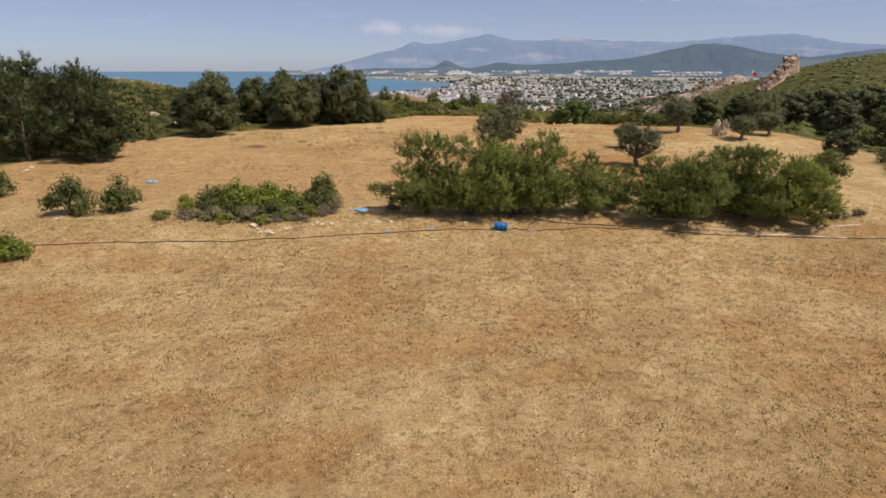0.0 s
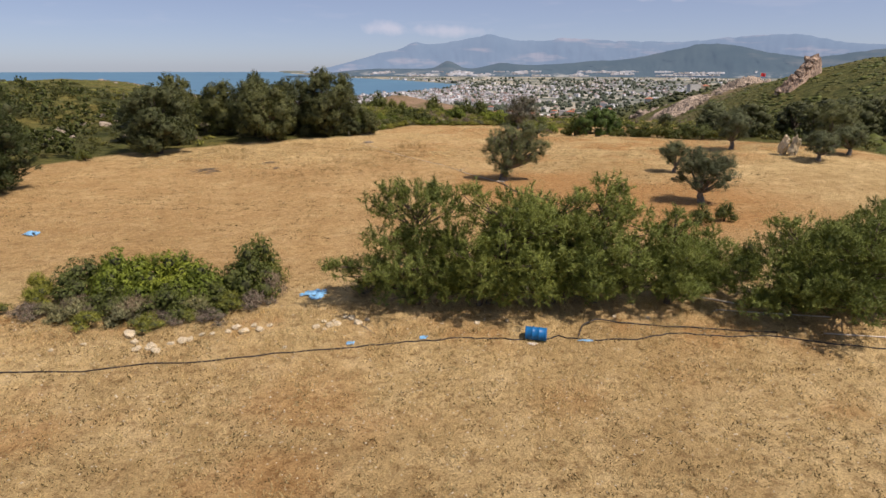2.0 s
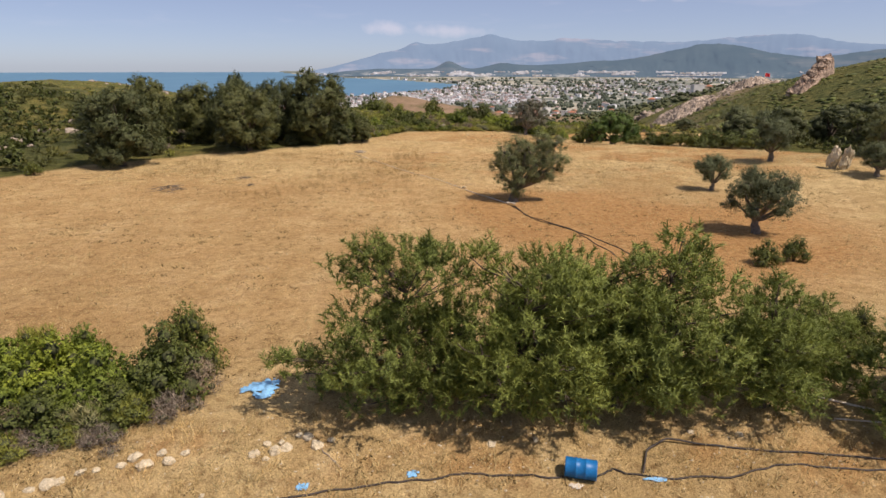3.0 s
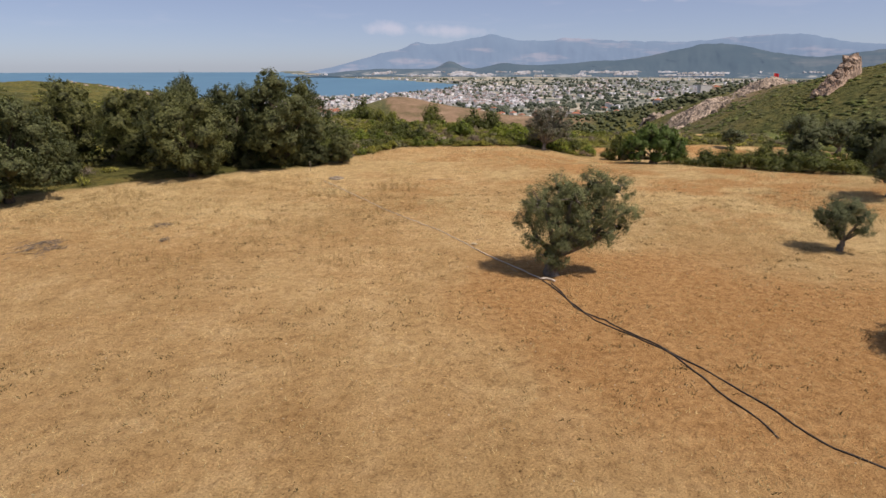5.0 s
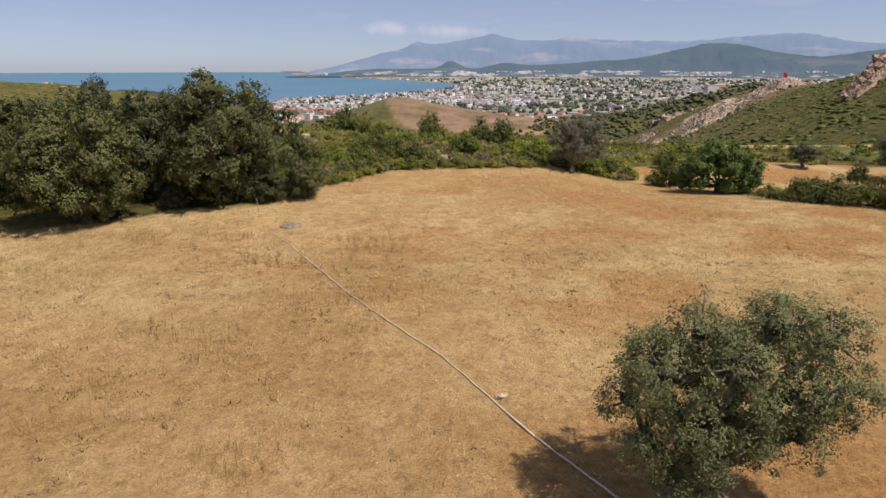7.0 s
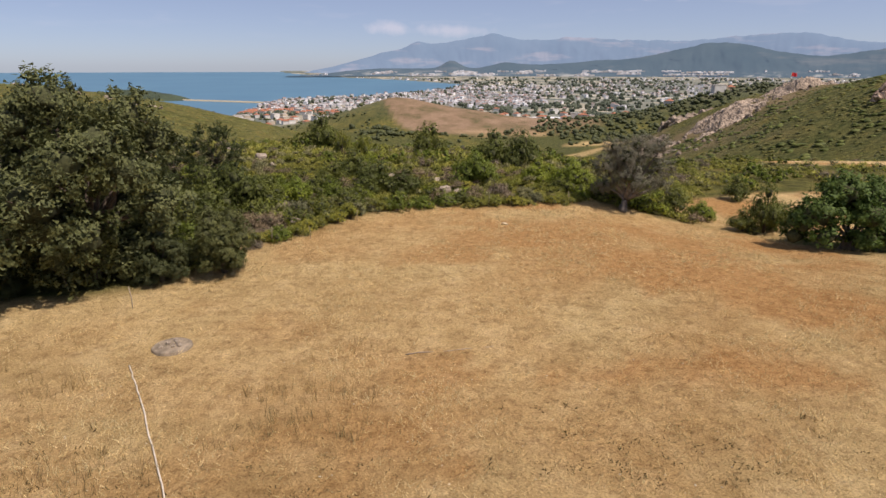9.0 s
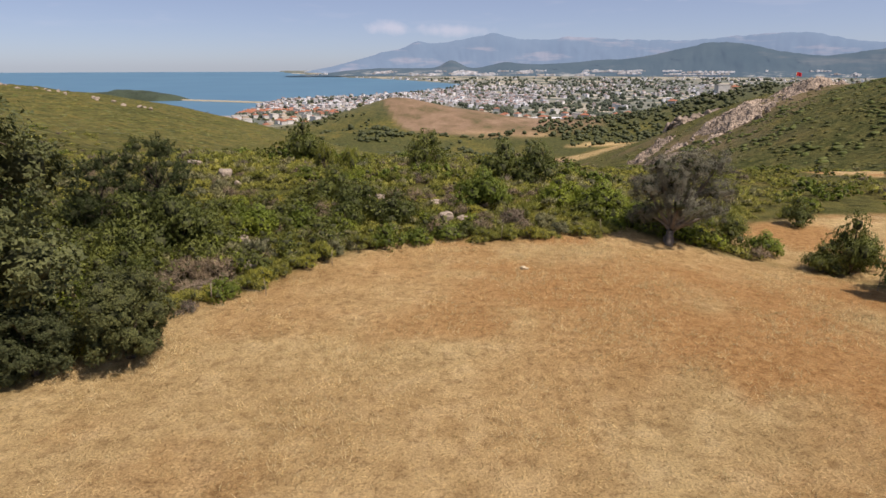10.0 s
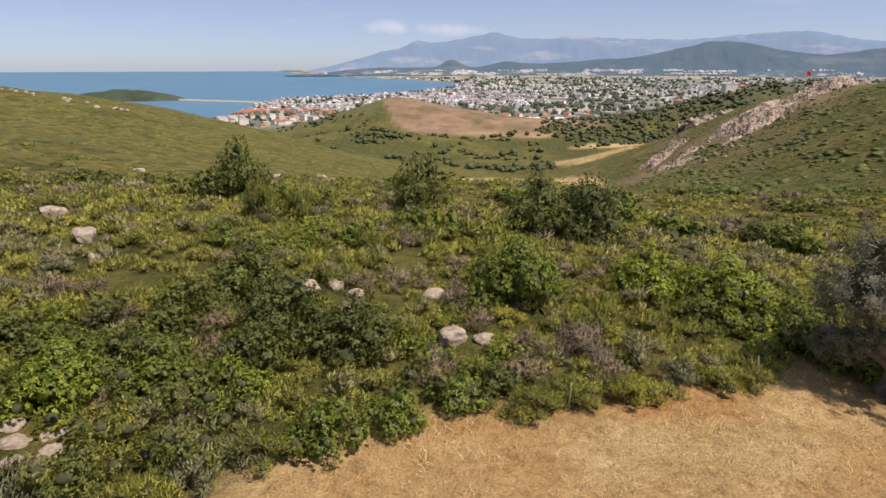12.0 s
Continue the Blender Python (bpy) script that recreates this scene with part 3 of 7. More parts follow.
def build_ground():
    angles = np.r_[np.arange(-50, 50, 0.34), np.arange(50, 310, 4.0)]
    radii = [0.5]
    while radii[-1] < 4880:
        r = radii[-1]
        radii.append(r + (3.0 if r < 30 else 1.0 if r < 200 else 0.026 * r * (1 if r > 240 else 0.4)))
    x, y = fan_grid((0, -30), angles, np.array(radii))
    z = height(x, y)
    verts = np.stack([x, y, z], -1).reshape(-1, 3)
    me = mesh_from("ground", verts, grid_faces(*x.shape, wrap=True), M_GROUND, True)
    a, d = bearing(x, y)
    field = field_mask(x, y)
    red = np.clip(1.8 * bump(x, y, 16, 68, 13, 10) + 1.2 * bump(x, y, 8, 77, 8, 6) + 0.85 * bump(x, y, 12, 117, 12, 12) + 0.6 * bump(x, y, -3, 97, 14, 8) + 0.5 * bump(x, y, 0, 122, 9, 5), 0, 1)
    red = red * step(0.36, 0.66, fbm(x / 6, y / 6, 21) + 0.36 * bump(x, y, 14, 70, 14, 11)) * field * 0.8
    red = np.maximum(red, 0.75 * bump(x, y, 0, 43.6, 60, 1.2) * step(0.45, 0.65, fbm(x / 2, y / 2, 23)) * field)
    red = np.maximum(red, 0.8 * step(0.46, 0.60, fbm(x / 4.5 + 0.05 * y, y / 3.2, 25)) * step(78, 96, y) * field_mask(x, y) * (0.45 * step(-22, -8, x) + 0.55 * step(-8, 6, x)))
    red = np.maximum(red, 0.38 * step(47, 54, y) * (1 - step(84, 96, y)) * (1 - step(0, 14, x)) * field * (0.6 + 0.8 * fbm(x / 5, y / 1.3, 27)))
    red = np.maximum(red, 0.5 * step(0.47, 0.66, fbm(x / 5, y / 2.6, 29)) * (1 - step(38, 43, y)) * step(8, 14, y) * field)
    # bare brown flank of the conical hill
    bare = step(0.25, 0.5, np.exp(-(np.hypot((x - 15) / 190, (y - 880) / 125) ** 2)) * step(-95, -62, x + 0.25 * (y - 915)) * (0.65 + 0.7 * fbm(x / 40, y / 40, 41)))
    along = ((x - 112) * 0.86 + (y - 400) * 0.51) / 146
    bare = np.maximum(bare, 0.5 * step(0.4, 0.62, fbm(x / 22, y / 22, 43) + 0.35 * np.exp(-((((x - 112) * 0.51 - (y - 400) * 0.86) - 12) / 30) ** 2) * step(-0.3, 0.0, along) * (1 - step(1.0, 1.3, along)) - 0.12) * step(300, 360, y) * step(40, 90, x) * (1 - step(560, 640, y)))
    valley = np.maximum(np.maximum(1 - np.hypot((x - 44) / 40, (y - 425) / 66), 1 - np.hypot((x - 110) / 40, (y - 560) / 25)), np.maximum(1 - np.hypot((x - 175) / 60, (y - 690) / 20), 1 - np.hypot((x - 60) / 60, (y - 770) / 16)))
    field = np.maximum(field, 0.8 * step(0.0, 0.15, valley))
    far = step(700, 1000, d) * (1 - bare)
    clump = 0.72 - 0.3 * step(44, 60, y) + 0.1 * step(88, 100, y)
    rgba = np.stack([field, red, far, clump], -1).reshape(-1, 4).astype(np.float32)
    layer = me.color_attributes.new("cover", "FLOAT_COLOR", "POINT")
    layer.data.foreach_set("color", rgba.ravel())
    thicket = step(46, 75, x) * (1 - 0.55 * step(180, 330, y)) * (1 - step(420, 520, y)) * step(0.22, 0.42, fbm(x / 22, y / 22, 45, 3))
    thicket = np.maximum(thicket, 0.75 * step(36, 50, -x) * step(86, 96, y) * (1 - step(140, 190, y)) * step(0.3, 0.5, fbm(x / 12, y / 12, 46, 3)))
    thicket = np.maximum(thicket, 0.7 * step(480, 560, y) * (1 - step(900, 1000, y)) * step(0.46, 0.56, fbm(x / 60, y / 60, 47, 3) + 0.4 * bump(x, y, 400, 830, 180, 120)) * (1 - bare))
    me.attributes.new("thicket", "FLOAT", "POINT").data.foreach_set("value", (0.95 * thicket).ravel().astype(np.float32))
    me.attributes.new("bare", "FLOAT", "POINT").data.foreach_set("value", (0.9 * bare).ravel().astype(np.float32))
    return thing("ground", "dry straw fields falling to scrub hills and a farmed coastal plain", "ground", data=me, kind="structure")


build_ground()


def build_sea():
    angles = np.arange(-75, 12.01, 1.0)
    radii = np.linspace(780, 4745, 60)
    x, y = fan_grid(CENTRE, angles, radii)
    z = SEA + lift(np.hypot(x - CENTRE[0], y - CENTRE[1]))
    me = mesh_from("water", np.stack([x, y, z], -1).reshape(-1, 3), grid_faces(*x.shape), M_SEA, True)
    thing("water", "calm hazy blue bay reaching to the horizon", "sea", data=me, kind="structure")


build_sea()


def build_range(name, label, distance, depth, base, swell, peaks, mat, seed, a0, a1, relief, cut=0.3):
    """A mountain range on an arc. swell: the long body as (from bearing, to bearing, metres); peaks: (bearing, metres, width in degrees)."""
    angles = np.arange(a0, a1 + 0.01, 0.11)
    a, t = np.meshgrid(angles, np.linspace(0, 1, 22))
    crest = np.zeros_like(a)
    for lo, hi, high in swell:
        crest = crest + high * step(lo, hi, a)
    for at, high, wide in peaks:
        crest = crest + high * np.exp(-np.abs((a - at) / wide) ** 2)
    crest = crest * (1 + relief * (fbm(a * 0.9, a * 0 + seed, seed + 3, 5) - 0.5) * 2)
    gully = np.abs(2 * fbm(a * 0.9 + seed + 0.6 * t, t * 1.6, seed, 5) - 1)
    z = base + crest * np.sin(t * np.pi / 2) ** 1.1 * (1 - cut * (1 - t) * t * 4 * gully)
    r = distance + depth * t - 300 * cut * (gully - 0.4) * t * (1 - t) * 4
    x, y = CENTRE[0] + r * np.sin(np.radians(a)), CENTRE[1] + r * np.cos(np.radians(a))
    me = mesh_from(name, np.stack([x, y, z], -1).reshape(-1, 3), grid_faces(*x.shape), mat, True)
    thing(name, label, "mountains", data=me, kind="structure")
    return x, y, z, a


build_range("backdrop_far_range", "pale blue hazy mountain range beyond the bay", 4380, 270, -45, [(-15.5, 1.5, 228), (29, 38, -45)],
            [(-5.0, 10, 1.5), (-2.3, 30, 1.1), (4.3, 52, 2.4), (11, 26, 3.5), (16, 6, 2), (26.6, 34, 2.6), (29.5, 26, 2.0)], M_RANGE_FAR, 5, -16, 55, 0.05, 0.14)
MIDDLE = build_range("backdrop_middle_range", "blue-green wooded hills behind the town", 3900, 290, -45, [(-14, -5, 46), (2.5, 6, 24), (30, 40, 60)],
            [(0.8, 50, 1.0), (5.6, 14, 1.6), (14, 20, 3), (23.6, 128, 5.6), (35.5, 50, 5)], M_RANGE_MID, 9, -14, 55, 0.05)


# ---- rocks ----
def rock_mesh(name, mat, seed, rough=0.35, flat=0.75, cuts=3, detail=0.0):
    """A weathered boulder of unit size: planed by chance facets and worn."""
    rng = np.random.default_rng(seed)
    bm = bmesh.new()
    bmesh.ops.create_icosphere(bm, subdivisions=cuts, radius=1.0)
    planes = rng.normal(size=(9, 3))
    planes /= np.linalg.norm(planes, axis=1, keepdims=True)
    offs = rng.uniform(0.55, 0.9, 9)
    for v in bm.verts:
        p = np.array(v.co)
        for k, o in zip(planes, offs):
            over = p @ k - o
            if over > 0:
                p = p - k * over * 0.85
        p = p * (1 + rough * 0.5 * noise.noise(Vector(p * 1.6 + seed)) + rough * 0.25 * noise.noise(Vector(p * 4.5 + seed)) + detail * noise.noise(Vector(p * 9.0 - seed)))
        v.co = Vector((p[0], p[1], p[2] * flat))
    me = bpy.data.meshes.new(name)
    bm.to_mesh(me)
    bm.free()
    me.materials.append(mat)
    return me


ROCKS = [rock_mesh("boulder", M_STONE, s) for s in (3, 4, 5, 6)]
PALES = [rock_mesh("stone", M_PALE, s, 0.6, 0.75, 2, 0.12) for s in (11, 12, 13, 14)]


def lay(x, y, size, turn, sink=0.3, tilt=0.0, tall=1.0):
    z = float(height(x, y))
    return pose(x, y, z + size * 0.75 * tall * (1 - sink) - size * 0.35, tilt, tilt * 0.5, turn) @ Matrix.Diagonal((size, size, size * tall, 1))


BOULDERS = [(-16.2, 138.6, 0.62, 1.05), (-20.1, 142.6, 0.7, 0.9), (-14.6, 136.3, 0.3, 0.9), (-5.4, 134.5, 0.62, 0.7), (-3.4, 134.2, 0.36, 0.8), (-4.3, 134.8, 0.36, 1.0), (-9.2, 121.4, 0.45, 0.8), (-12.6, 116.9, 0.35, 0.6), (-12.0, 116.6, 0.3, 0.6),
                                        (0.3, 131.0, 0.5, 1.1), (1.4, 131.2, 0.4, 0.8), (-0.4, 134.8, 0.45, 0.6), (-8.2, 139.5, 0.4, 0.7), (-11.5, 150.0, 0.6, 0.6), (-14.0, 158.0, 0.7, 0.5), (-6.0, 152.0, 0.5, 0.6),
                                        (-24.5, 160.0, 0.8, 0.6), (-30.0, 178.0, 0.9, 0.7), (-19.0, 170.0, 0.6, 0.7), (3.5, 168.0, 0.55, 0.7), (-34.0, 190.0, 1.0, 0.8), (-48.0, 208.0, 1.0, 0.8), (-10.4, 124.9, 0.4, 0.6), (-9.7, 125.3, 0.35, 0.6), (-10.1, 124.2, 0.3, 0.5), (-9.4, 124.6, 0.28, 0.6), (-10.9, 125.5, 0.3, 0.7)]
for k, (x, y, size, flat) in enumerate(BOULDERS):
    tagged(new("boulder", ROCKS[k % 4]), "pale weathered limestone boulder among green scrub", "boulder", "boulders in the scrub").matrix_basis = lay(x, y, size, 57 * k, 0.15, 6, flat)
for k, (x, y, size, tall) in enumerate([(-3.0, 175.0, 1.2, 1.5), (-1.6, 175.8, 1.3, 1.1), (-2.3, 174.2, 0.8, 0.9), (-3.9, 176.2, 0.8, 0.8)]):
    tagged(new("rock_outcrop", rock_mesh("rock_outcrop", M_RED_ROCK, 70 + k)), "orange-stained limestone outcrop standing above the scrub", "rock", "orange rock cluster").matrix_basis = lay(x, y, size, 80 * k, 0.3, 8, tall)
for k in range(14):
    x, y = -17 + RNG.normal(0, 4.0), 196 + RNG.normal(0, 5)
    tagged(new("rock_outcrop", ROCKS[k % 4]), "pale jagged rock in a cluster on the hillside", "rock", "hillside rock cluster").matrix_basis = lay(x, y, RNG.uniform(0.5, 1.1), 40 * k, 0.3, 15, RNG.uniform(0.8, 1.6))
for k in range(22):
    s = k / 21
    x, y = -168 + 50 * s + RNG.normal(0, 3), 330 + 12 * s + RNG.normal(0, 4)
    tagged(new("rock_outcrop", ROCKS[k % 4]), "pale reddish rock on the crest of the green hill", "rock", "hill crest rocks").matrix_basis = lay(x, y, RNG.uniform(0.5, 1.15), 31 * k, 0.45, 18, RNG.uniform(0.6, 1.3))
for k in range(16):
    x, y = -52 + RNG.normal(0, 7), 112 + RNG.normal(0, 9)
    tagged(new("rock_outcrop", ROCKS[k % 4]), "pale limestone rock on the scrub slope behind the trees", "rock", "slope rocks").matrix_basis = lay(x, y, RNG.uniform(0.4, 1.0), 31 * k, 0.3, 10, RNG.uniform(0.6, 1.1))
# two upright stones at the far side of the field
for x, y, tall, lean in ((38.9, 88.2, 2.5, 4), (39.75, 87.5, 2.5, -7)):
    tagged(new("standing_stone", rock_mesh("standing_stone", M_PALE, int(x * 9), 1.1, 0.75, 4, 0.16)), "upright weathered grey limestone block at the field edge", "standing stone", "pair of upright stones").matrix_basis = pose(x, y, float(height(x, y)) + 1.0, lean, lean, 20 * lean) @ Matrix.Diagonal((0.62, 0.5, tall / 1.5, 1))
# the crag above the hill and the two rocky spines below it

def rocky_spine(name, label, x0, y0, x1, y1, half, rise, lift_up, seed, mat=M_GREY_ROCK, cover=0.42):
    """A long band of bedded rock breaking out of the slope in jagged slabs, higher towards its far end."""
    m, k = 210, 64
    run = math.hypot(x1 - x0, y1 - y0)
    dx, dy = (x1 - x0) / run, (y1 - y0) / run
    u, w = np.meshgrid(np.linspace(-0.04, 1.04, m), np.linspace(-1, 1, k), indexing="ij")
    wav = 0.4 * (fbm(u * 6, u * 0 + 1, seed, 3) - 0.5)
    wide = half * (0.6 + 0.6 * fbm(u * 7, u * 0 + 4, seed + 1, 3))
    x, y = x0 + dx * run * u + dy * wide * (w + wav), y0 + dy * run * u - dx * wide * (w + wav)
    low = height(x, y)
    size = half / 22
    p, q = (x * dx + y * dy) / size, (x * dy - y * dx) / size
    beds = 1 - np.abs(2 * fbm(p / 16 + q / 9, q / 5 - p / 14, seed + 3, 4) - 1)
    teeth = 1 - np.abs(2 * fbm(p / 3.0, q / 3.0, seed + 4, 3) - 1)
    patch = fbm(p / 14, q / 14, seed + 5, 3)
    edge = step(0, 0.45, 1 - np.abs(w)) * step(-0.04, 0.06, u) * (1 - step(0.94, 1.04, u))
    blocks = fbm(p / 1.5, q / 1.5, seed + 6, 2)
    z = low - 1.5 * rise + rise * (1.2 * beds + 0.9 * teeth + 0.5 * (blocks - 0.5) + 3.4 * (patch - cover)) * edge + lift_up * step(0.45, 0.85, u) * np.clip(1 - np.abs(w), 0, 1) * edge
    z = np.maximum(z, low - 1.2)
    me = mesh_from(name, np.stack([x, y, z], -1).reshape(-1, 3), grid_faces(m, k)[:, ::-1], mat)
    return thing(name, label, "rock ridge", data=me)


rocky_spine("rocky_spine", "pale pinkish jagged rock spine running down the hillside", 98, 382, 222, 455, 20, 2.8, 2.0, 91, cover=0.47)
rocky_spine("crag", "reddish eroded crag with hollows on the hill shoulder", 158, 311, 182, 325.5, 6, 1.8, 7.0, 103, M_RED_ROCK, 0.2)
for k, (x, y, z, size, tall) in enumerate([(177, 322.5, 13.6, 3.4, 1.4), (173.5, 320, 11.0, 2.6, 1.4), (180.5, 325, 12.5, 3.0, 1.2), (170, 318, 8.6, 2.4, 1.3), (166, 315.5, 6.2, 2.2, 1.3), (162, 313, 3.6, 2.0, 1.2), (157, 310, 0.8, 1.6, 1.1), (168, 313, 5.6, 1.8, 1.0)]):
    tagged(new("crag", rock_mesh("crag", M_RED_ROCK, 30 + k, 0.7, 0.9, 4, 0.1)), "reddish eroded rock standing on the hill crag", "crag", "hill crag").matrix_basis = pose(x, y, z, 8 * (k % 3), 5, 50 * k) @ Matrix.Diagonal((size, size, size * tall, 1))
rocky_spine("rocky_spine", "low pale rock spur above the valley field", 96, 408, 128, 446, 11, 2.0, 0.0, 95)
CRAGS = [rock_mesh("crag", M_GREY_ROCK, 50 + k, 0.7, 0.9, 3, 0.08) for k in range(4)]
for k in range(60):
    s = k / 59
    x, y = 104 + 118 * s + RNG.normal(6, 9), 384 + 72 * s + RNG.normal(-6, 10)
    tagged(new("crag", CRAGS[k % 4]), "pale grey jagged rock beside a long spine down the hillside", "crag", "rocky spine").matrix_basis = lay(x, y, RNG.uniform(0.7, 2.0), 33 * k, 0.5, 22, RNG.uniform(0.6, 1.3))
for k in range(22):
    s = k / 21
    x, y = 150 + 40 * s + RNG.normal(0, 3), 500 + 30 * s + RNG.normal(0, 5)
    tagged(new("crag", CRAGS[k % 4]), "pale grey jagged rock of a low spur above the valley", "crag", "rocky spur").matrix_basis = lay(x, y, RNG.uniform(3.0, 6.5), 47 * k, 0.3, 14, RNG.uniform(0.6, 1.2))


# ---- plants ----
def leaf_tris(points, normals, size, rng, slim=0.45):
    """Small pointed leaves, one triangle each."""
    n = len(points)
    nrm = normals / (np.linalg.norm(normals, axis=1, keepdims=True) + 1e-9)
    a = np.cross(nrm, rng.normal(size=(n, 3)))
    a /= np.linalg.norm(a, axis=1, keepdims=True) + 1e-9
    b = np.cross(nrm, a)
    s = size[:, None] if np.ndim(size) else np.full((n, 1), size)
    v = np.stack([points - a * s * 0.45 - b * s * slim * 0.55, points + a * s * 0.6, points - a * s * 0.45 + b * s * slim * 0.55], 1)
    return v.reshape(-1, 3), np.arange(3 * n).reshape(-1, 3)


def soften(v, faces, lobes, rng, own=0.55):
    """Normals that follow the rounded clumps of a crown, so that it shades as one soft mass; turns each leaf outwards."""
    f = np.concatenate(faces) if isinstance(faces, list) else faces
    c = np.array([l[:3] for l in lobes])
    r = np.array([l[3] for l in lobes])
    near = np.concatenate([np.argmin(((p[:, None] - c[None]) ** 2).sum(2) / r**2, 1) for p in np.array_split(v, max(1, len(v) // 40000))])
    out = (v - c[near]) / r[near, None] + (0, 0, 0.15)
    out /= np.linalg.norm(out, axis=1, keepdims=True) + 1e-9
    flat = np.cross(v[f[:, 1]] - v[f[:, 0]], v[f[:, 2]] - v[f[:, 0]])
    flat /= np.linalg.norm(flat, axis=1, keepdims=True) + 1e-12
    back = (flat * out[f[:, 0]]).sum(1) < 0
    f = np.where(back[:, None], f[:, ::-1], f)
    flat = np.where(back[:, None], -flat, flat)
    n = out * (1 - own)
    np.add.at(n, f.ravel(), np.repeat(flat * own, 3, 0))
    return f, n / (np.linalg.norm(n, axis=1, keepdims=True) + 1e-9)


def ball(n, rng):
    d = rng.normal(size=(n, 3))
    return d / np.linalg.norm(d, axis=1, keepdims=True)


def clusters_on(lobes, per_area, rng, low=-0.55, least=6, fill=0.0, ragged=0.9):
    """Twig ends scattered over the lobes of a crown, and the way that each looks."""
    spots, outs = [], []
    for x, y, z, r, *squash in lobes:
        q = squash[0] if squash else 0.85
        n = max(least, int(per_area * r * r))
        d = ball(n, rng)
        d = d[d[:, 2] > low]
        rad = r * (1 - np.abs(rng.normal(0, 0.12, len(d)))) * (0.86 + 0.24 * rng.random(len(d))) * (1 - fill * rng.random(len(d)) ** 2)
        p = d * r + (x, y, z)
        rad = rad * (0.97 - 0.5 * ragged + ragged * fbm((p[:, 0] + 0.6 * p[:, 2]) * 1.5 / r, (p[:, 1] - 0.8 * p[:, 2]) * 1.5 / r, 3, 3))
        spots.append(np.stack([x + d[:, 0] * rad, y + d[:, 1] * rad, z + d[:, 2] * rad * q], 1))
        outs.append(d)
    return np.concatenate(spots), np.concatenate(outs)


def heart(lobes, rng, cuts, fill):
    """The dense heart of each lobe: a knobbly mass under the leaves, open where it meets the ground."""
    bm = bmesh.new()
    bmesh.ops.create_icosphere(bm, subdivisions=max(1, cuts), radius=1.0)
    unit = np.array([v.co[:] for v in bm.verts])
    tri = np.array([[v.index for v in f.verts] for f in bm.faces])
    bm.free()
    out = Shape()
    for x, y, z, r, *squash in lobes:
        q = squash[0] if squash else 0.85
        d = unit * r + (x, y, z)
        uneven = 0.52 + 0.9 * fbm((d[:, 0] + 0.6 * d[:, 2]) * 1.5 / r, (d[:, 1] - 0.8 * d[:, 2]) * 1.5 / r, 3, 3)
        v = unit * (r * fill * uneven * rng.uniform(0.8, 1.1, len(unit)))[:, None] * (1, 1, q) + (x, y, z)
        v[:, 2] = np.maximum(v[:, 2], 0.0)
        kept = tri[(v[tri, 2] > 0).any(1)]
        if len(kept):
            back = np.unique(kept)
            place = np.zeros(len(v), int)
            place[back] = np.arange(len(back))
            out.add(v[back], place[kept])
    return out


def crown(lobes, rng, per_area=26, per_cluster=14, spread=0.26, leaf=0.16, slim=0.5, up=0.6, low=-0.55, core=0.64, cuts=2, least=6, fill=0.3):
    """Broad leaves in loose sprays on the twig ends, over a dense heart."""
    per_cluster, leaf = per_cluster * 2, leaf * 0.68
    spots, outs = clusters_on(lobes, per_area, rng, low, least, fill)
    n = len(spots) * per_cluster
    spray = np.repeat(rng.uniform(0.6, 1.5, len(spots)), per_cluster)[:, None]
    at = np.repeat(spots, per_cluster, 0) + rng.normal(0, 0.42 * spread, (n, 3)) * spray
    nrm = np.repeat(outs, per_cluster, 0) * 0.75 + (0, 0, up * 0.7) + rng.normal(0, 0.55, (n, 3))
    size = leaf * rng.uniform(0.6, 1.35, len(at))
    keep = at[:, 2] > 0.03
    out = heart(lobes, rng, cuts, core)
    inner = sum(len(f) for f in out.faces.get(3, []))
    out.add(*leaf_tris(at[keep], nrm[keep], size[keep], rng, slim))
    return out.arrays(), spots, inner


def blades_on(lobes, count, rng, length, stout, low=-0.15, loose=0.4, core=0.86, cuts=1):
    """Cushion foliage: short fine shoots standing out all over dense domes. count: shoots per square metre of lobe radius."""
    at, outs = clusters_on(lobes, count, rng, low, 6, 0.12)
    m = len(at)
    way = outs * 0.75 + (0, 0, 0.55) + rng.normal(0, loose, (m, 3))
    way /= np.linalg.norm(way, axis=1, keepdims=True) + 1e-9
    side = np.cross(way, rng.normal(size=(m, 3)))
    side /= np.linalg.norm(side, axis=1, keepdims=True) + 1e-9
    ln = length * rng.uniform(0.6, 1.4, (m, 1))
    v = np.stack([at - way * ln * 0.45 - side * stout, at - way * ln * 0.45 + side * stout, at + way * ln * 0.55], 1)
    v = v[v[:, 2, 2] > 0.04].reshape(-1, 3)
    out = heart(lobes, rng, cuts, core)
    inner = sum(len(f) for f in out.faces.get(3, []))
    out.add(v, np.arange(len(v)).reshape(-1, 3))
    return out.arrays(), at, inner


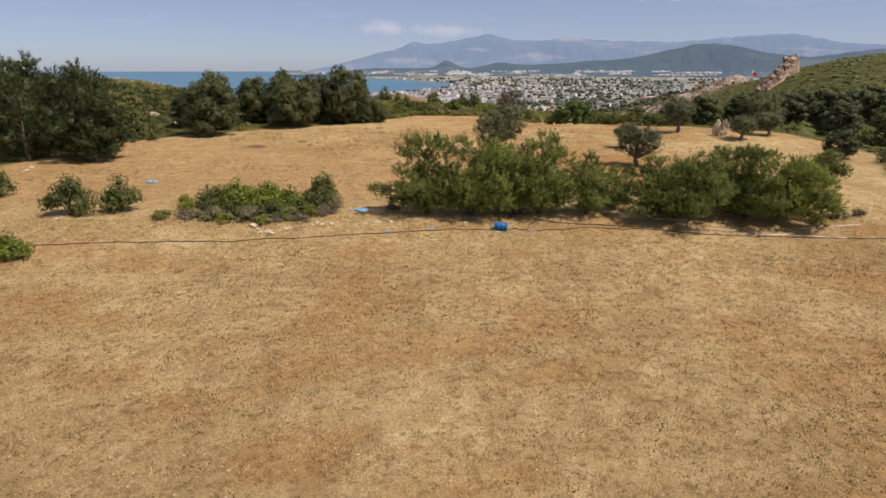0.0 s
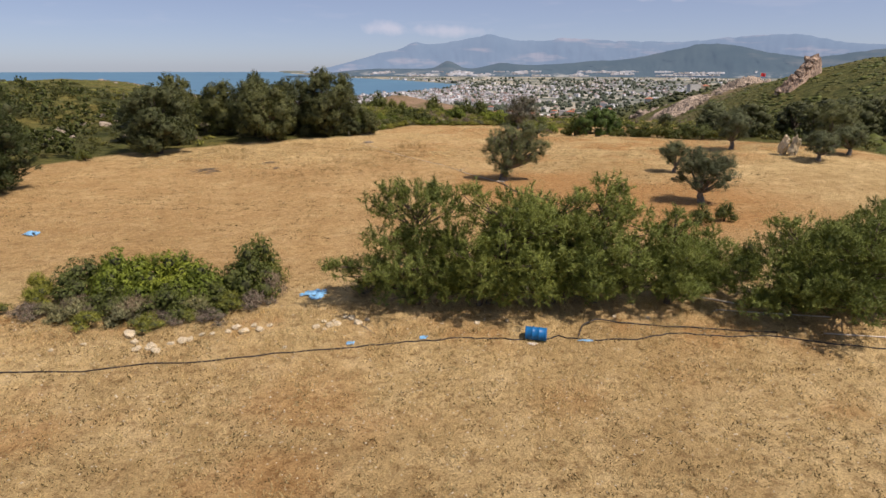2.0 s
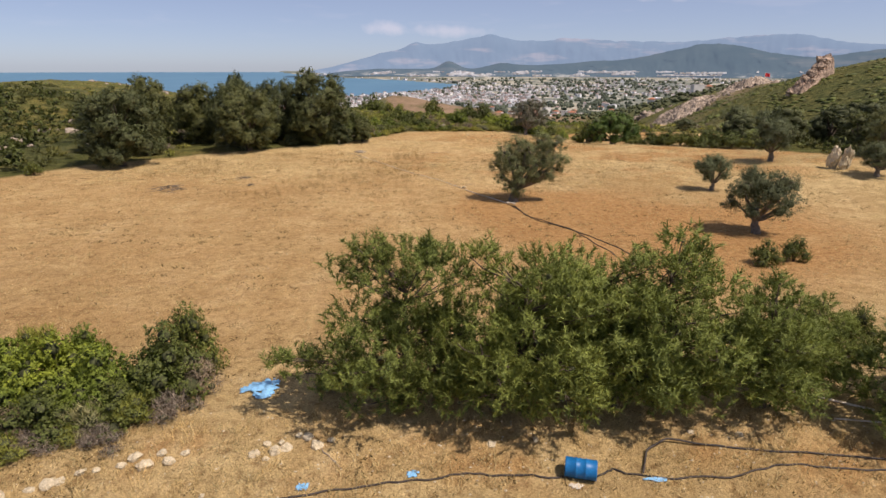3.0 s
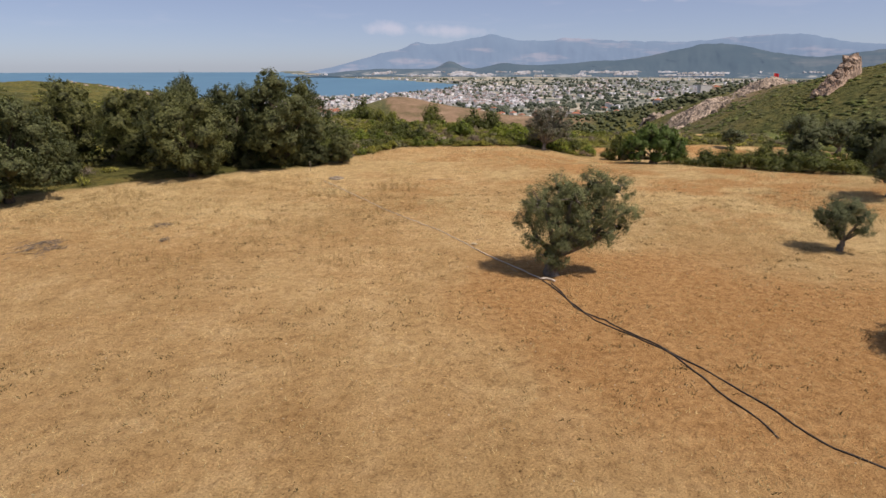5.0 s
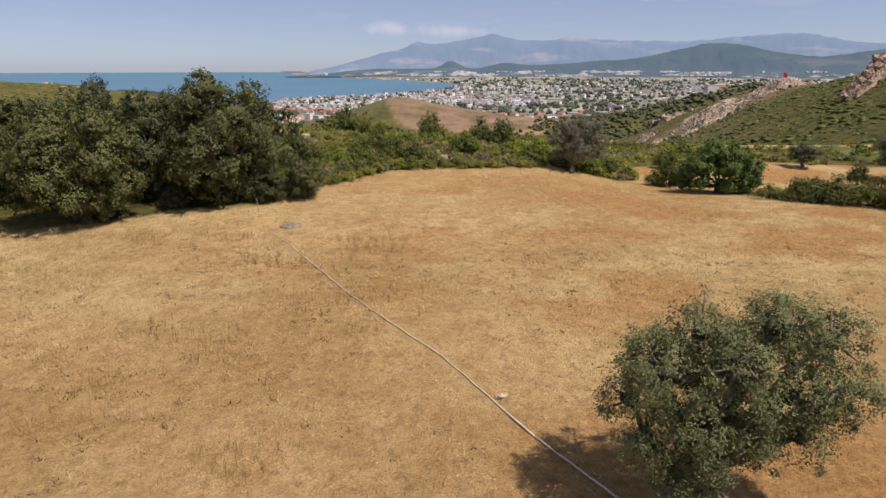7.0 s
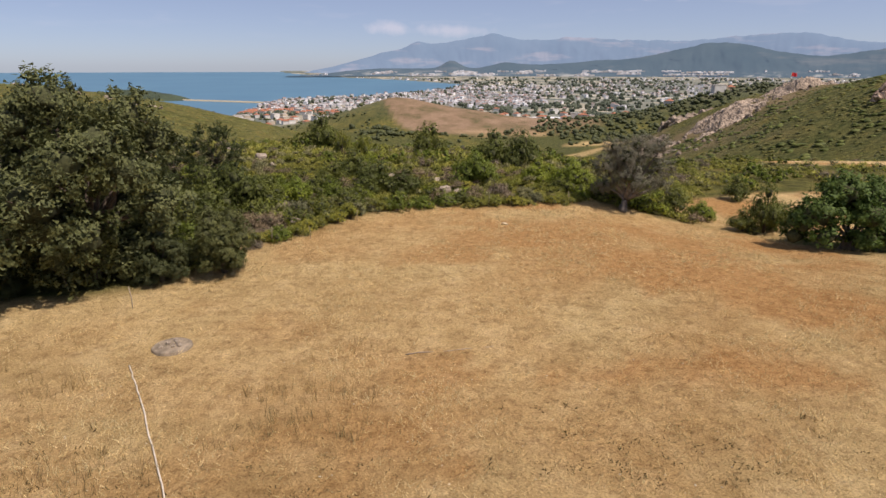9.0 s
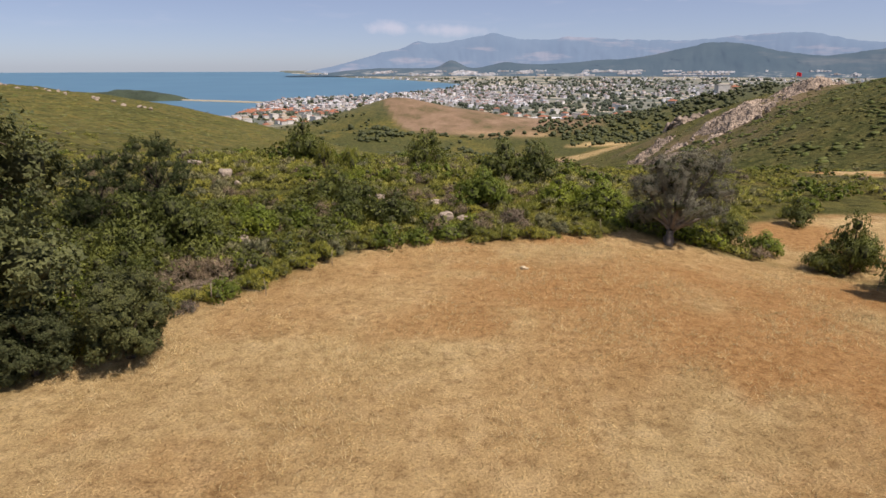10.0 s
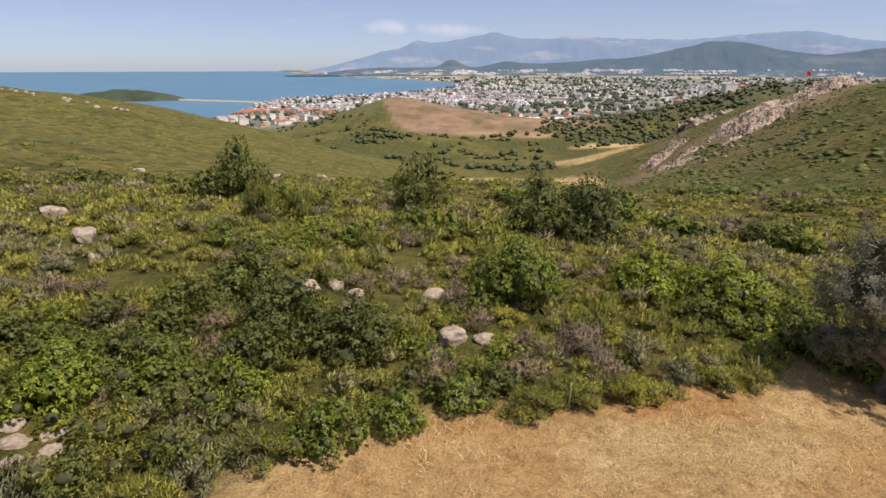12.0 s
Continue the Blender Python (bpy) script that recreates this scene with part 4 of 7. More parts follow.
def needles(lobes, rng, per_area=17, per_cluster=26, length=0.19, low=-0.6, core=0.08, cuts=1, stout=0.016):
    """Pine foliage: brushes of long needles round upturned twig ends, over a dense heart."""
    spots, outs = clusters_on(lobes, per_area, rng, low, 6, 0.32, 0.6)
    n = len(spots)
    axis = outs * 0.8 + (0, 0, 0.5) + rng.normal(0, 0.25, (n, 3))
    axis /= np.linalg.norm(axis, axis=1, keepdims=True)
    ax = np.repeat(axis, per_cluster, 0)
    m = n * per_cluster
    way = ax * 0.85 + ball(m, rng)
    way /= np.linalg.norm(way, axis=1, keepdims=True) + 1e-9
    root = np.repeat(spots, per_cluster, 0) + ax * length * rng.uniform(-1.2, 0.8, (m, 1))
    side = np.cross(way, rng.normal(size=(m, 3)))
    side /= np.linalg.norm(side, axis=1, keepdims=True) + 1e-9
    ln = length * rng.uniform(0.7, 1.2, (m, 1))
    v = np.stack([root - side * stout, root + side * stout, root + way * ln], 1)
    v = v[v[:, 0, 2] > 0.05].reshape(-1, 3)
    out = heart(lobes, rng, cuts, core)
    inner = sum(len(f) for f in out.faces.get(3, []))
    out.add(v, np.arange(len(v)).reshape(-1, 3))
    return out.arrays(), spots, inner


def wood(lobes, spots, rng, trunk=0.22, fork=1.3, lean=(0, 0), twigs=40, stems=1, light=False, leader=0.0):
    """Trunk, limbs to each lobe and some twigs, all tapered."""
    s = Shape()
    top = np.array([lean[0], lean[1], fork])
    if light:
        for x, y, z, r, *_ in lobes[:5]:
            s.add(*tube([(0, 0, -0.1), (x * 0.4, y * 0.4, z * 0.55), (x, y, z)], (trunk, trunk * 0.7, trunk * 0.3), 4))
        return s
    for k in range(stems):
        off = rng.normal(0, 0.22 * (stems > 1), 3) * (1, 1, 0)
        path = bent([off * 1.5 + (0, 0, -0.25), off + top * (0.35, 0.35, 0.45), top + off * 0.5], 8, trunk * 0.12, rng)
        s.add(*tube(path, np.linspace(trunk * 1.35, trunk * 0.8, 8) * (1 if stems == 1 else 0.6), 9))
    if leader:
        s.add(*tube(bent([(*top[:2], fork * 0.7), (top[0] + 0.1, top[1], leader * 0.6), (0, 0, leader * 0.88)], 9, 0.05, rng), np.linspace(trunk * 0.85, 0.02, 9), 7))
    for x, y, z, r, *_ in lobes:
        end = np.array([x, y, z])
        if leader:
            start = np.array([0.0, 0.0, max(0.3, min(leader, z) * 0.8)])
            s.add(*tube(bent([start, (start + end) / 2 - (0, 0, 0.08), end], 5, 0.03, rng), np.linspace(trunk * 0.22, 0.012, 5), 5))
            continue
        start = top if z > fork else top * min(0.6, max(0.15, z / fork * 0.6))
        mid = (start + end) / 2 + rng.normal(0, 0.12 * r, 3) - (0, 0, 0.08 * r)
        s.add(*tube(bent([start, mid, end], 7, 0.03, rng), np.linspace(trunk * 0.55, trunk * 0.12, 7), 6))
    centres = np.array([l[:3] for l in lobes])
    for i in rng.choice(len(spots), min(twigs, len(spots)), replace=False):
        c = centres[np.argmin(((centres - spots[i]) ** 2).sum(1))]
        s.add(*tube(bent([c, (c + spots[i]) / 2 - (0, 0, 0.05), spots[i]], 4, 0.03, rng), np.linspace(trunk * 0.16, 0.008, 4), 4))
    return s


def random_lobes(n, wide, low, high, rng, r0=0.9, r1=1.6):
    """Lobes that fill a rounded crown, wider in the middle."""
    out = []
    for k in range(n):
        t = (k + rng.random()) / n
        z = low + (high - low) * t
        reach = wide * math.sqrt(max(0.05, 1 - (2 * t - 0.85) ** 2 * 0.5))
        r = rng.uniform(r0, r1) * (1.15 - 0.35 * t)
        a = k * 2.399 + rng.normal(0, 0.4)
        rad = max(0, reach - r) * math.sqrt(rng.uniform(0.35, 1))
        out.append((rad * math.cos(a), rad * math.sin(a), max(z, r * 0.6), r))
    return out


def plant(name, label, category, group, lobes, leaf_mat, bark_mat, rng, kind="leaf", trunk=0.2, fork=1.2, lean=(0, 0), twigs=40, stems=1, **kw):
    ob = thing(name, label, category, group)
    (v, f), spots, inner = needles(lobes, rng, **kw) if kind == "needle" else crown(lobes, rng, **kw)
    f, soft_n = soften(v, f, lobes, rng)
    part("crown", mesh_from("crown", v, f, leaf_mat, True, soft_n, (M_INNER_SHADE, inner)), ob)
    part("trunk", wood(lobes, spots, rng, trunk, fork, lean, twigs, stems, leader=max(l[2] for l in lobes[:14]) if kind == "needle" else 0.0).mesh("trunk", bark_mat, True), ob)
    return ob


def put(ob, x, y, turn=0, scale=1.0, tall=1.0, label="", first=False, sink=0.05):
    """Stands a plant on the ground; a copy unless it is the first of its kind."""
    m = pose(x, y, float(height(x, y)) - sink, 0, 0, turn) @ Matrix.Diagonal((scale, scale, scale * tall, 1))
    base_label = ob["label"]
    if first:
        ob.matrix_basis = m
        made = ob
    else:
        keep_scale = ob.scale.copy()
        ob.scale = (1, 1, 1)
        made = copy_thing(ob, m)
        ob.scale = keep_scale
    return tagged(made, label or base_label)


# olives
rng = np.random.default_rng(21)
olive_a = plant("olive_tree", "old grey-green olive tree with a lopsided crown over straw", "olive tree", "olive trees",
                [(-0.6, 0.1, 3.9, 1.26), (-1.3, 0.3, 3, 0.94), (-0.1, -0.3, 2.9, 1.10), (0.3, -0.4, 1.8, 0.83), (0.35, -0.4, 0.85, 0.66), (0.3, 0.4, 4.75, 0.94), (2, 0.3, 4.9, 1.04), (3.2, 0.1, 4.7, 1.10), (3.85, -0.2, 3.6, 0.77), (3.5, -0.1, 2.7, 0.66),
                 (2.6, -0.4, 2.4, 0.77), (1.4, 1.4, 3.5, 1.10), (-0.1, 1.5, 3.5, 1.10), (2.6, 1.4, 4.1, 1.04), (1.5, -0.6, 3.4, 0.77), (1.6, -0.4, 2.2, 0.66), (0.8, 0.2, 4.0, 1.1), (1.0, -0.5, 2.9, 0.9), (2.3, -0.3, 3.4, 0.9), (0.9, -0.6, 4.4, 0.8), (3.0, -0.3, 3.6, 0.8), (1.9, 0.2, 1.9, 0.6), (-1.0, -0.4, 2.1, 0.7), (-0.4, -0.6, 1.3, 0.6), (2.9, 0.5, 2.0, 0.6)],
                M_OLIVE, M_BARK_GREY, rng, trunk=0.36, fork=1.1, lean=(0.25, 0.05), twigs=120, per_area=60, per_cluster=34, spread=0.24, leaf=0.12, slim=0.42, low=-0.75, core=0.26)
put(olive_a, 6.05, 77.7, 0, first=True)
olive_b = plant("olive_tree", "grey-green olive tree with a domed crown and forked trunk", "olive tree", "olive trees",
                [(0, 0, 3.4, 1.5), (1.3, 0.2, 3.0, 1.25), (-1.2, 0.1, 2.9, 1.2), (0.4, 1.2, 3.0, 1.3), (0.2, -1.1, 2.8, 1.2), (1.7, -0.5, 2.2, 0.9), (-1.6, 0.3, 2.1, 0.8), (0.9, -0.9, 3.7, 1.0), (-0.5, 0.6, 3.9, 1.0), (-0.9, -0.8, 1.8, 0.8), (0.9, -0.9, 1.7, 0.8), (0.3, 1.0, 1.8, 0.9), (-1.5, -0.5, 3.3, 0.8), (2.0, 0.4, 3.2, 0.7)],
                M_OLIVE, M_BARK_GREY, rng, trunk=0.26, fork=1.0, lean=(-0.15, 0), twigs=45, per_area=42, per_cluster=22, spread=0.24, leaf=0.15, slim=0.42, low=-0.8, core=0.38)
put(olive_b, 21.4, 67.9, 0, first=True)
put(olive_b, 24.2, 81.6, 140, 0.66, 1.1, "small grey-green olive tree leaning in the straw field")
put(olive_b, 40.8, 84.4, 60, 0.85, 0.85, "low grey-green olive tree beside two upright stones")
put(olive_b, 46.0, 87.5, 200, 0.85, 0.9, "low grey-green olive tree at the foot of a scrub hill")
put(olive_b, 35.5, 93.5, 250, 1.0, 1.05)
put(olive_b, 48.5, 94.5, 20, 1.1, 1.1)
put(olive_b, 48.3, 128.8, 80, 1.15, 1.1, "dark rounded olive tree on the side field")
put(olive_b, 55.0, 131.0, 170, 1.1, 1.0, "dark rounded olive tree on the side field")
put(olive_b, 43.0, 137.0, 300, 0.8, 0.8, "grey olive tree beyond the side field")
olive_d = plant("olive_tree", "old half-dry olive tree, grey-brown and dense, with several stems", "olive tree", "olive trees",
                [(-0.3, 0, 4.2, 1.7), (1.4, 0.2, 4.6, 1.4), (2.2, 0.1, 3.3, 1.3), (-1.7, 0.2, 3.5, 1.4), (-0.2, -1.1, 2.7, 1.3), (1.0, -0.9, 2.3, 1.1), (0.4, 1.4, 3.4, 1.7), (-1.5, 0.3, 2.1, 1.2), (2.2, -0.2, 5.0, 0.9), (0.3, -0.4, 5.1, 1.0), (-1.2, 0.1, 4.9, 0.9), (2.6, 0.3, 2.0, 0.9)],
                M_OLIVE_DRY, M_BARK_GREY, rng, trunk=0.34, fork=1.0, twigs=140, stems=4, per_area=46, per_cluster=44, spread=0.22, leaf=0.11, slim=0.42, low=-0.8, core=0.32)
put(olive_d, 14.1, 129.0, 0, first=True)

# broad oaks along the upper edge
rng = np.random.default_rng(33)
OAK_LABEL = "dense dark green evergreen oak with foliage down to the straw"
oaks = []
for k, (n, wide, high) in enumerate(((24, 5.2, 8.2), (20, 4.4, 7.2), (17, 3.8, 8.4))):
    oaks.append(plant("oak_tree", OAK_LABEL, "oak tree", "oaks along the field edge", random_lobes(n, wide, 0.9, high, rng, 1.3, 2.1), M_OAK, M_BARK, rng, trunk=0.3, fork=2.2, twigs=40,
                      per_area=23, per_cluster=16, spread=0.34, leaf=0.26, slim=0.62, low=-0.8, core=0.46))
put(oaks[0], -16.6, 111.4, 0, 1.07, 1.0, first=True)
put(oaks[1], -24.0, 105.0, 40, 1.0, first=True)
put(oaks[2], -33.0, 112.0, 0, 0.95, 0.9, first=True)
put(oaks[0], -22.6, 113.4, 130, 0.9, 1.0)
put(oaks[2], -39.5, 112.5, 150, 0.95, 1.0)
put(oaks[1], -35.6, 102.4, 20, 0.6, 0.95)
put(oaks[1], -34.6, 94.5, 200, 1.05, 1.0)
put(oaks[2], -29.0, 117.5, 90, 0.62, 1.55, "tall narrow dark tree rising behind the oaks")
put(oaks[1], -27.5, 111.0, 300, 1.0, 1.05)
put(oaks[0], -41.0, 104.0, 220, 0.8, 0.85)
put(oaks[1], -10.7, 112.3, 80, 0.42, 1.0, "young broadleaf bush at the corner of the field")
put(oaks[1], -19.5, 108.9, 10, 0.24, 0.9, "small oak shoot under the large oaks")
put(oaks[1], -13.3, 111.2, 170, 0.36, 0.85, "grey-green oak shrub under the large oaks")
oak_light = plant("oak_tree", "dark green oak at the foot of the scrub hill", "oak tree", "oaks below the hill", random_lobes(13, 4.4, 0.9, 7.4, rng, 1.3, 2.1), M_OAK, M_BARK, rng, trunk=0.3, fork=2.0, twigs=8,
                  per_area=9, per_cluster=9, spread=0.5, leaf=0.5, slim=0.65, low=-0.7)
for x, y, sc, turn in ((57, 108, 0.9, 0), (63, 101, 1.0, 60), (52, 104, 0.75, 140), (66, 114, 1.0, 200), (59, 92, 0.8, 260), (70, 95, 0.9, 20), (58, 119, 0.7, 90), (60, 84, 0.7, 150), (47, 73, 0.55, 210), (68, 124, 0.9, 30), (75, 131, 0.8, 70), (80, 120, 1.0, 110), (73, 106, 0.9, 170), (86, 136, 0.8, 220), (92, 119, 0.9, 290), (80, 147, 0.7, 340), (97, 140, 0.9, 15), (104, 127, 0.9, 85), (90, 152, 0.7, 125), (84, 104, 0.8, 55), (112, 150, 0.9, 5), (47, 112, 0.8, 75), (50, 118, 0.8, 190), (54, 113, 0.85, 250), (44, 119, 0.7, 310), (62, 111, 0.9, 35), (64, 88, 0.8, 95), (76, 90, 0.9, 215), (70, 82, 0.8, 330)):
    put(oak_light, x, y, turn, sc, 0.8, first=x == 57)

# fig and hedge on the right edge
rng = np.random.default_rng(44)
fig = plant("fig_tree", "bright green fig tree spreading low from many stems", "fig tree", "", [(-1.8, 0, 2.2, 1.4), (-0.4, 0.5, 3.1, 1.5), (1.2, 0.2, 3.0, 1.5), (2.4, 0, 1.9, 1.3), (0.4, -1.0, 2.2, 1.2), (-2.6, 0.2, 1.5, 0.9), (0.5, 1.5, 2.4, 1.4), (3.0, 0.5, 1.1, 0.8), (-1.6, -0.6, 1.0, 0.9), (0.2, -1.0, 0.9, 0.9), (1.7, -0.6, 1.0, 0.9), (-2.9, 0.3, 0.8, 0.7)],
            M_FIG, M_BARK_GREY, rng, trunk=0.22, fork=0.7, stems=5, twigs=60, per_area=36, per_cluster=20, spread=0.3, leaf=0.24, slim=0.85, low=-0.5)
put(fig, 25.9, 120.9, 0, 1.12, first=True)

def bushy(lobes, rng, n=3):
    """Adds smaller side lobes round each lobe, for a thick irregular crown."""
    out = list(lobes)
    for x, y, z, r, *_ in lobes:
        for _ in range(n):
            a, k = rng.uniform(0, 2 * math.pi), rng.uniform(0.75, 1.0)
            out.append((x + r * k * math.cos(a), y + r * k * math.sin(a), max(0.35, z + r * rng.uniform(-0.55, 0.35)), r * rng.uniform(0.5, 0.68)))
    return out


# pines on the bank
rng = np.random.default_rng(55)
PINE_LABEL = "young bushy pine with upturned bright needle tufts on the bank"
pine_a = plant("pine_tree", PINE_LABEL, "pine tree", "pines on the bank",
               bushy([(0, 0, 4.9, 0.9), (-0.9, 0.1, 5.0, 0.55), (0.95, 0, 4.9, 0.65), (-0.8, 0.2, 4.1, 1.0), (0.8, -0.1, 4.2, 1.0), (-1.3, -0.3, 3.1, 1.0), (0.2, 0.6, 3.2, 1.2), (1.4, 0.2, 2.9, 0.9), (-0.6, -0.8, 2.1, 1.1), (1.0, -0.7, 1.8, 1.0), (-2.0, -0.2, 1.6, 1.0), (-2.9, -0.3, 1.75, 0.55), (-3.5, -0.4, 1.9, 0.4), (0.5, 0.9, 1.8, 1.1), (1.9, 0.0, 1.5, 0.9), (-1.0, 0.7, 1.4, 1.0), (-0.9, -0.2, 0.95, 0.8), (0.6, -0.3, 0.9, 0.8), (1.5, 0.1, 0.9, 0.7), (-2.1, -0.1, 0.9, 0.6), (0.0, 0.1, 1.0, 0.9)], rng),
               M_PINE, M_BARK, rng, "needle", 0.14, 1.6, twigs=30, per_area=76, per_cluster=24)
put(pine_a, -1.2, 46.2, 0, 1.12, 1.0, first=True)
pine_b = plant("pine_tree", PINE_LABEL, "pine tree", "pines on the bank",
               bushy([(-0.9, 0, 4.3, 0.55), (-0.7, 0, 3.5, 0.8), (0.6, 0.2, 3.7, 1.1), (1.6, 0, 3.2, 1.0), (-1.4, -0.2, 2.5, 1.1), (0.2, -0.8, 2.4, 1.2), (1.8, -0.5, 2.1, 1.1), (-0.8, -1.0, 1.4, 1.0), (0.9, -1.1, 1.2, 1.0), (2.6, 0, 1.7, 0.9), (0.3, 0.9, 2.3, 1.3), (-2.0, 0.2, 1.3, 0.9), (1.5, 0.8, 1.5, 1.0), (-1.6, -0.1, 0.9, 0.7), (0.2, -0.3, 0.85, 0.8), (2.0, -0.1, 0.9, 0.7), (0.4, 0.0, 1.0, 0.9)], rng),
               M_PINE, M_BARK, rng, "needle", 0.15, 1.2, twigs=45, stems=2, per_area=76, per_cluster=24)
put(pine_b, 2.7, 46.0, 0, 1.25, 1.03, first=True)
pine_c = plant("pine_tree", PINE_LABEL, "pine tree", "pines on the bank",
               bushy([(0.2, 0, 4.4, 0.6), (0.0, 0.1, 3.6, 0.9), (1.0, 0, 3.2, 0.9), (-1.0, 0, 2.9, 1.0), (0.1, -0.6, 2.3, 1.2), (1.5, -0.2, 2.0, 1.0), (-1.6, -0.2, 1.7, 0.9), (0.6, -0.9, 1.1, 0.9), (-0.8, -0.8, 1.1, 0.8), (0.3, 0.9, 1.9, 1.1), (2.2, 0.1, 1.2, 0.7), (0.0, -0.2, 0.85, 0.8), (1.4, 0.0, 0.85, 0.6), (-1.4, 0.0, 0.85, 0.6), (0.2, 0.1, 1.0, 0.9)], rng),
               M_PINE, M_BARK, rng, "needle", 0.13, 1.3, twigs=30, per_area=76, per_cluster=24)
put(pine_c, 7.4, 46.5, 0, 1.32, 1.0, first=True)
put(pine_b, 5.2, 46.9, 150, 1.2, 1.0)
put(pine_c, 10.9, 46.3, 70, 1.0, 1.0, "young pine with thin grey-tipped needles on the bank")
put(pine_c, 13.4, 47.6, 190, 0.8, 0.95, "young pine with thin grey-tipped needles on the bank")
put(pine_b, 16.2, 45.4, 20, 1.15, 0.88)
put(pine_b, 19.3, 44.9, 200, 1.25, 0.92)
put(pine_a, 22.6, 45.6, 90, 1.1, 0.9)
put(pine_b, 25.2, 45.2, 310, 1.15, 0.95)
put(pine_c, 21.0, 47.5, 280, 1.0, 1.05)
put(pine_a, 27.5, 47.8, 30, 0.8, 0.9)
# tall dark pines along the left edge
rng = np.random.default_rng(66)
pine_tall = plant("pine_tree", "tall dark bushy pine at the field edge", "pine tree", "tall pines", random_lobes(24, 4.9, 0.8, 9.2, rng, 1.1, 1.8), M_PINE_DARK, M_BARK, rng, "needle", 0.24, 2.5, twigs=40, per_area=16, per_cluster=30, length=0.42, stout=0.03, core=0.4)
put(pine_tall, -40.0, 71.5, 0, 1.0, 1.08, first=True)
put(pine_tall, -47.0, 71.0, 100, 1.0, 1.15)
put(pine_tall, -53.0, 78.0, 200, 1.0, 1.1)
put(pine_tall, -46.5, 80.5, 260, 0.75, 0.95)
put(pine_tall, -47.5, 62.0, 40, 0.7, 0.9)
put(pine_tall, -43.5, 74.5, 320, 0.95, 1.05)
put(pine_tall, -38.6, 71.0, 170, 0.8, 0.9)
put(pine_tall, -16.0, 127.0, 30, 0.5, 1.05, "dark bushy pine in the scrub by the field corner")
put(pine_tall, -18.4, 125.4, 130, 0.45, 1.0, "dark bushy pine in the scrub by the field corner")


# ---- shrubs ----
def shrub_arrays(seed, wide, high, look_kind, count, leaf, slim, lumps=6, cuts=1):
    """Points, faces and normals of one shrub: leafy, or a cushion of fine shoots. count: leaves or shoots in all."""
    rng = np.random.default_rng(seed)
    lobes = []
    for k in range(lumps):
        a, rad = k * 2.4 + rng.normal(0, 0.3), wide * 0.6 * math.sqrt((k + 0.3) / lumps)
        r = wide * rng.uniform(0.3, 0.46)
        top = high * rng.uniform(0.72, 1.05) * (1 - 0.45 * (rad / wide / 0.6) ** 2)
        lobes.append((rad * math.cos(a), rad * math.sin(a), max(r * 0.1, top - r * 0.8), r, 0.8))
    area = sum(l[3] ** 2 for l in lobes)
    if look_kind == "leaf":
        (v, f), spots, inner = crown(lobes, rng, count / 6 / area, 3, 0.05 * wide, leaf, slim, 0.7, -0.85, 0.36, cuts, 5, 0.35)
    else:
        (v, f), spots, inner = blades_on(lobes, count / area, rng, leaf, slim, core=0.42 if look_kind == "blade" else 0.3, loose=0.4 if look_kind == "blade" else 0.6, cuts=cuts)
    f, soft_n = soften(v, f, lobes, rng, 0.5)
    return (v, f, soft_n, inner), lobes, spots


KINDS = {  # width, height, leaf material, look, leaf or shoot length, slimness or half width, words
    "kermes": (1.3, 1.5, M_KERMES, "leaf", 0.125, 0.6, "dark green kermes oak shrub in the scrub"),
    "mastic": (1.2, 1.2, M_MASTIC, "leaf", 0.135, 0.55, "bright green mastic shrub in the scrub"),
    "burnet": (0.8, 0.6, M_BURNET, "blade", 0.10, 0.014, "low yellow-green thorny cushion shrub in the scrub"),
    "sage": (0.75, 0.75, M_SAGE, "blade", 0.13, 0.014, "soft grey-green sage shrub in the scrub"),
    "broom": (0.9, 0.95, M_BROOM, "blade", 0.15, 0.011, "olive-green broom-like shrub in the scrub"),
    "dead": (0.85, 0.8, M_TWIG, "twig", 0.24, 0.008, "dead grey-brown twiggy shrub in the scrub"),
}
SHRUBS, SHRUB_BITS, NEAR_BITS = {}, {}, {}
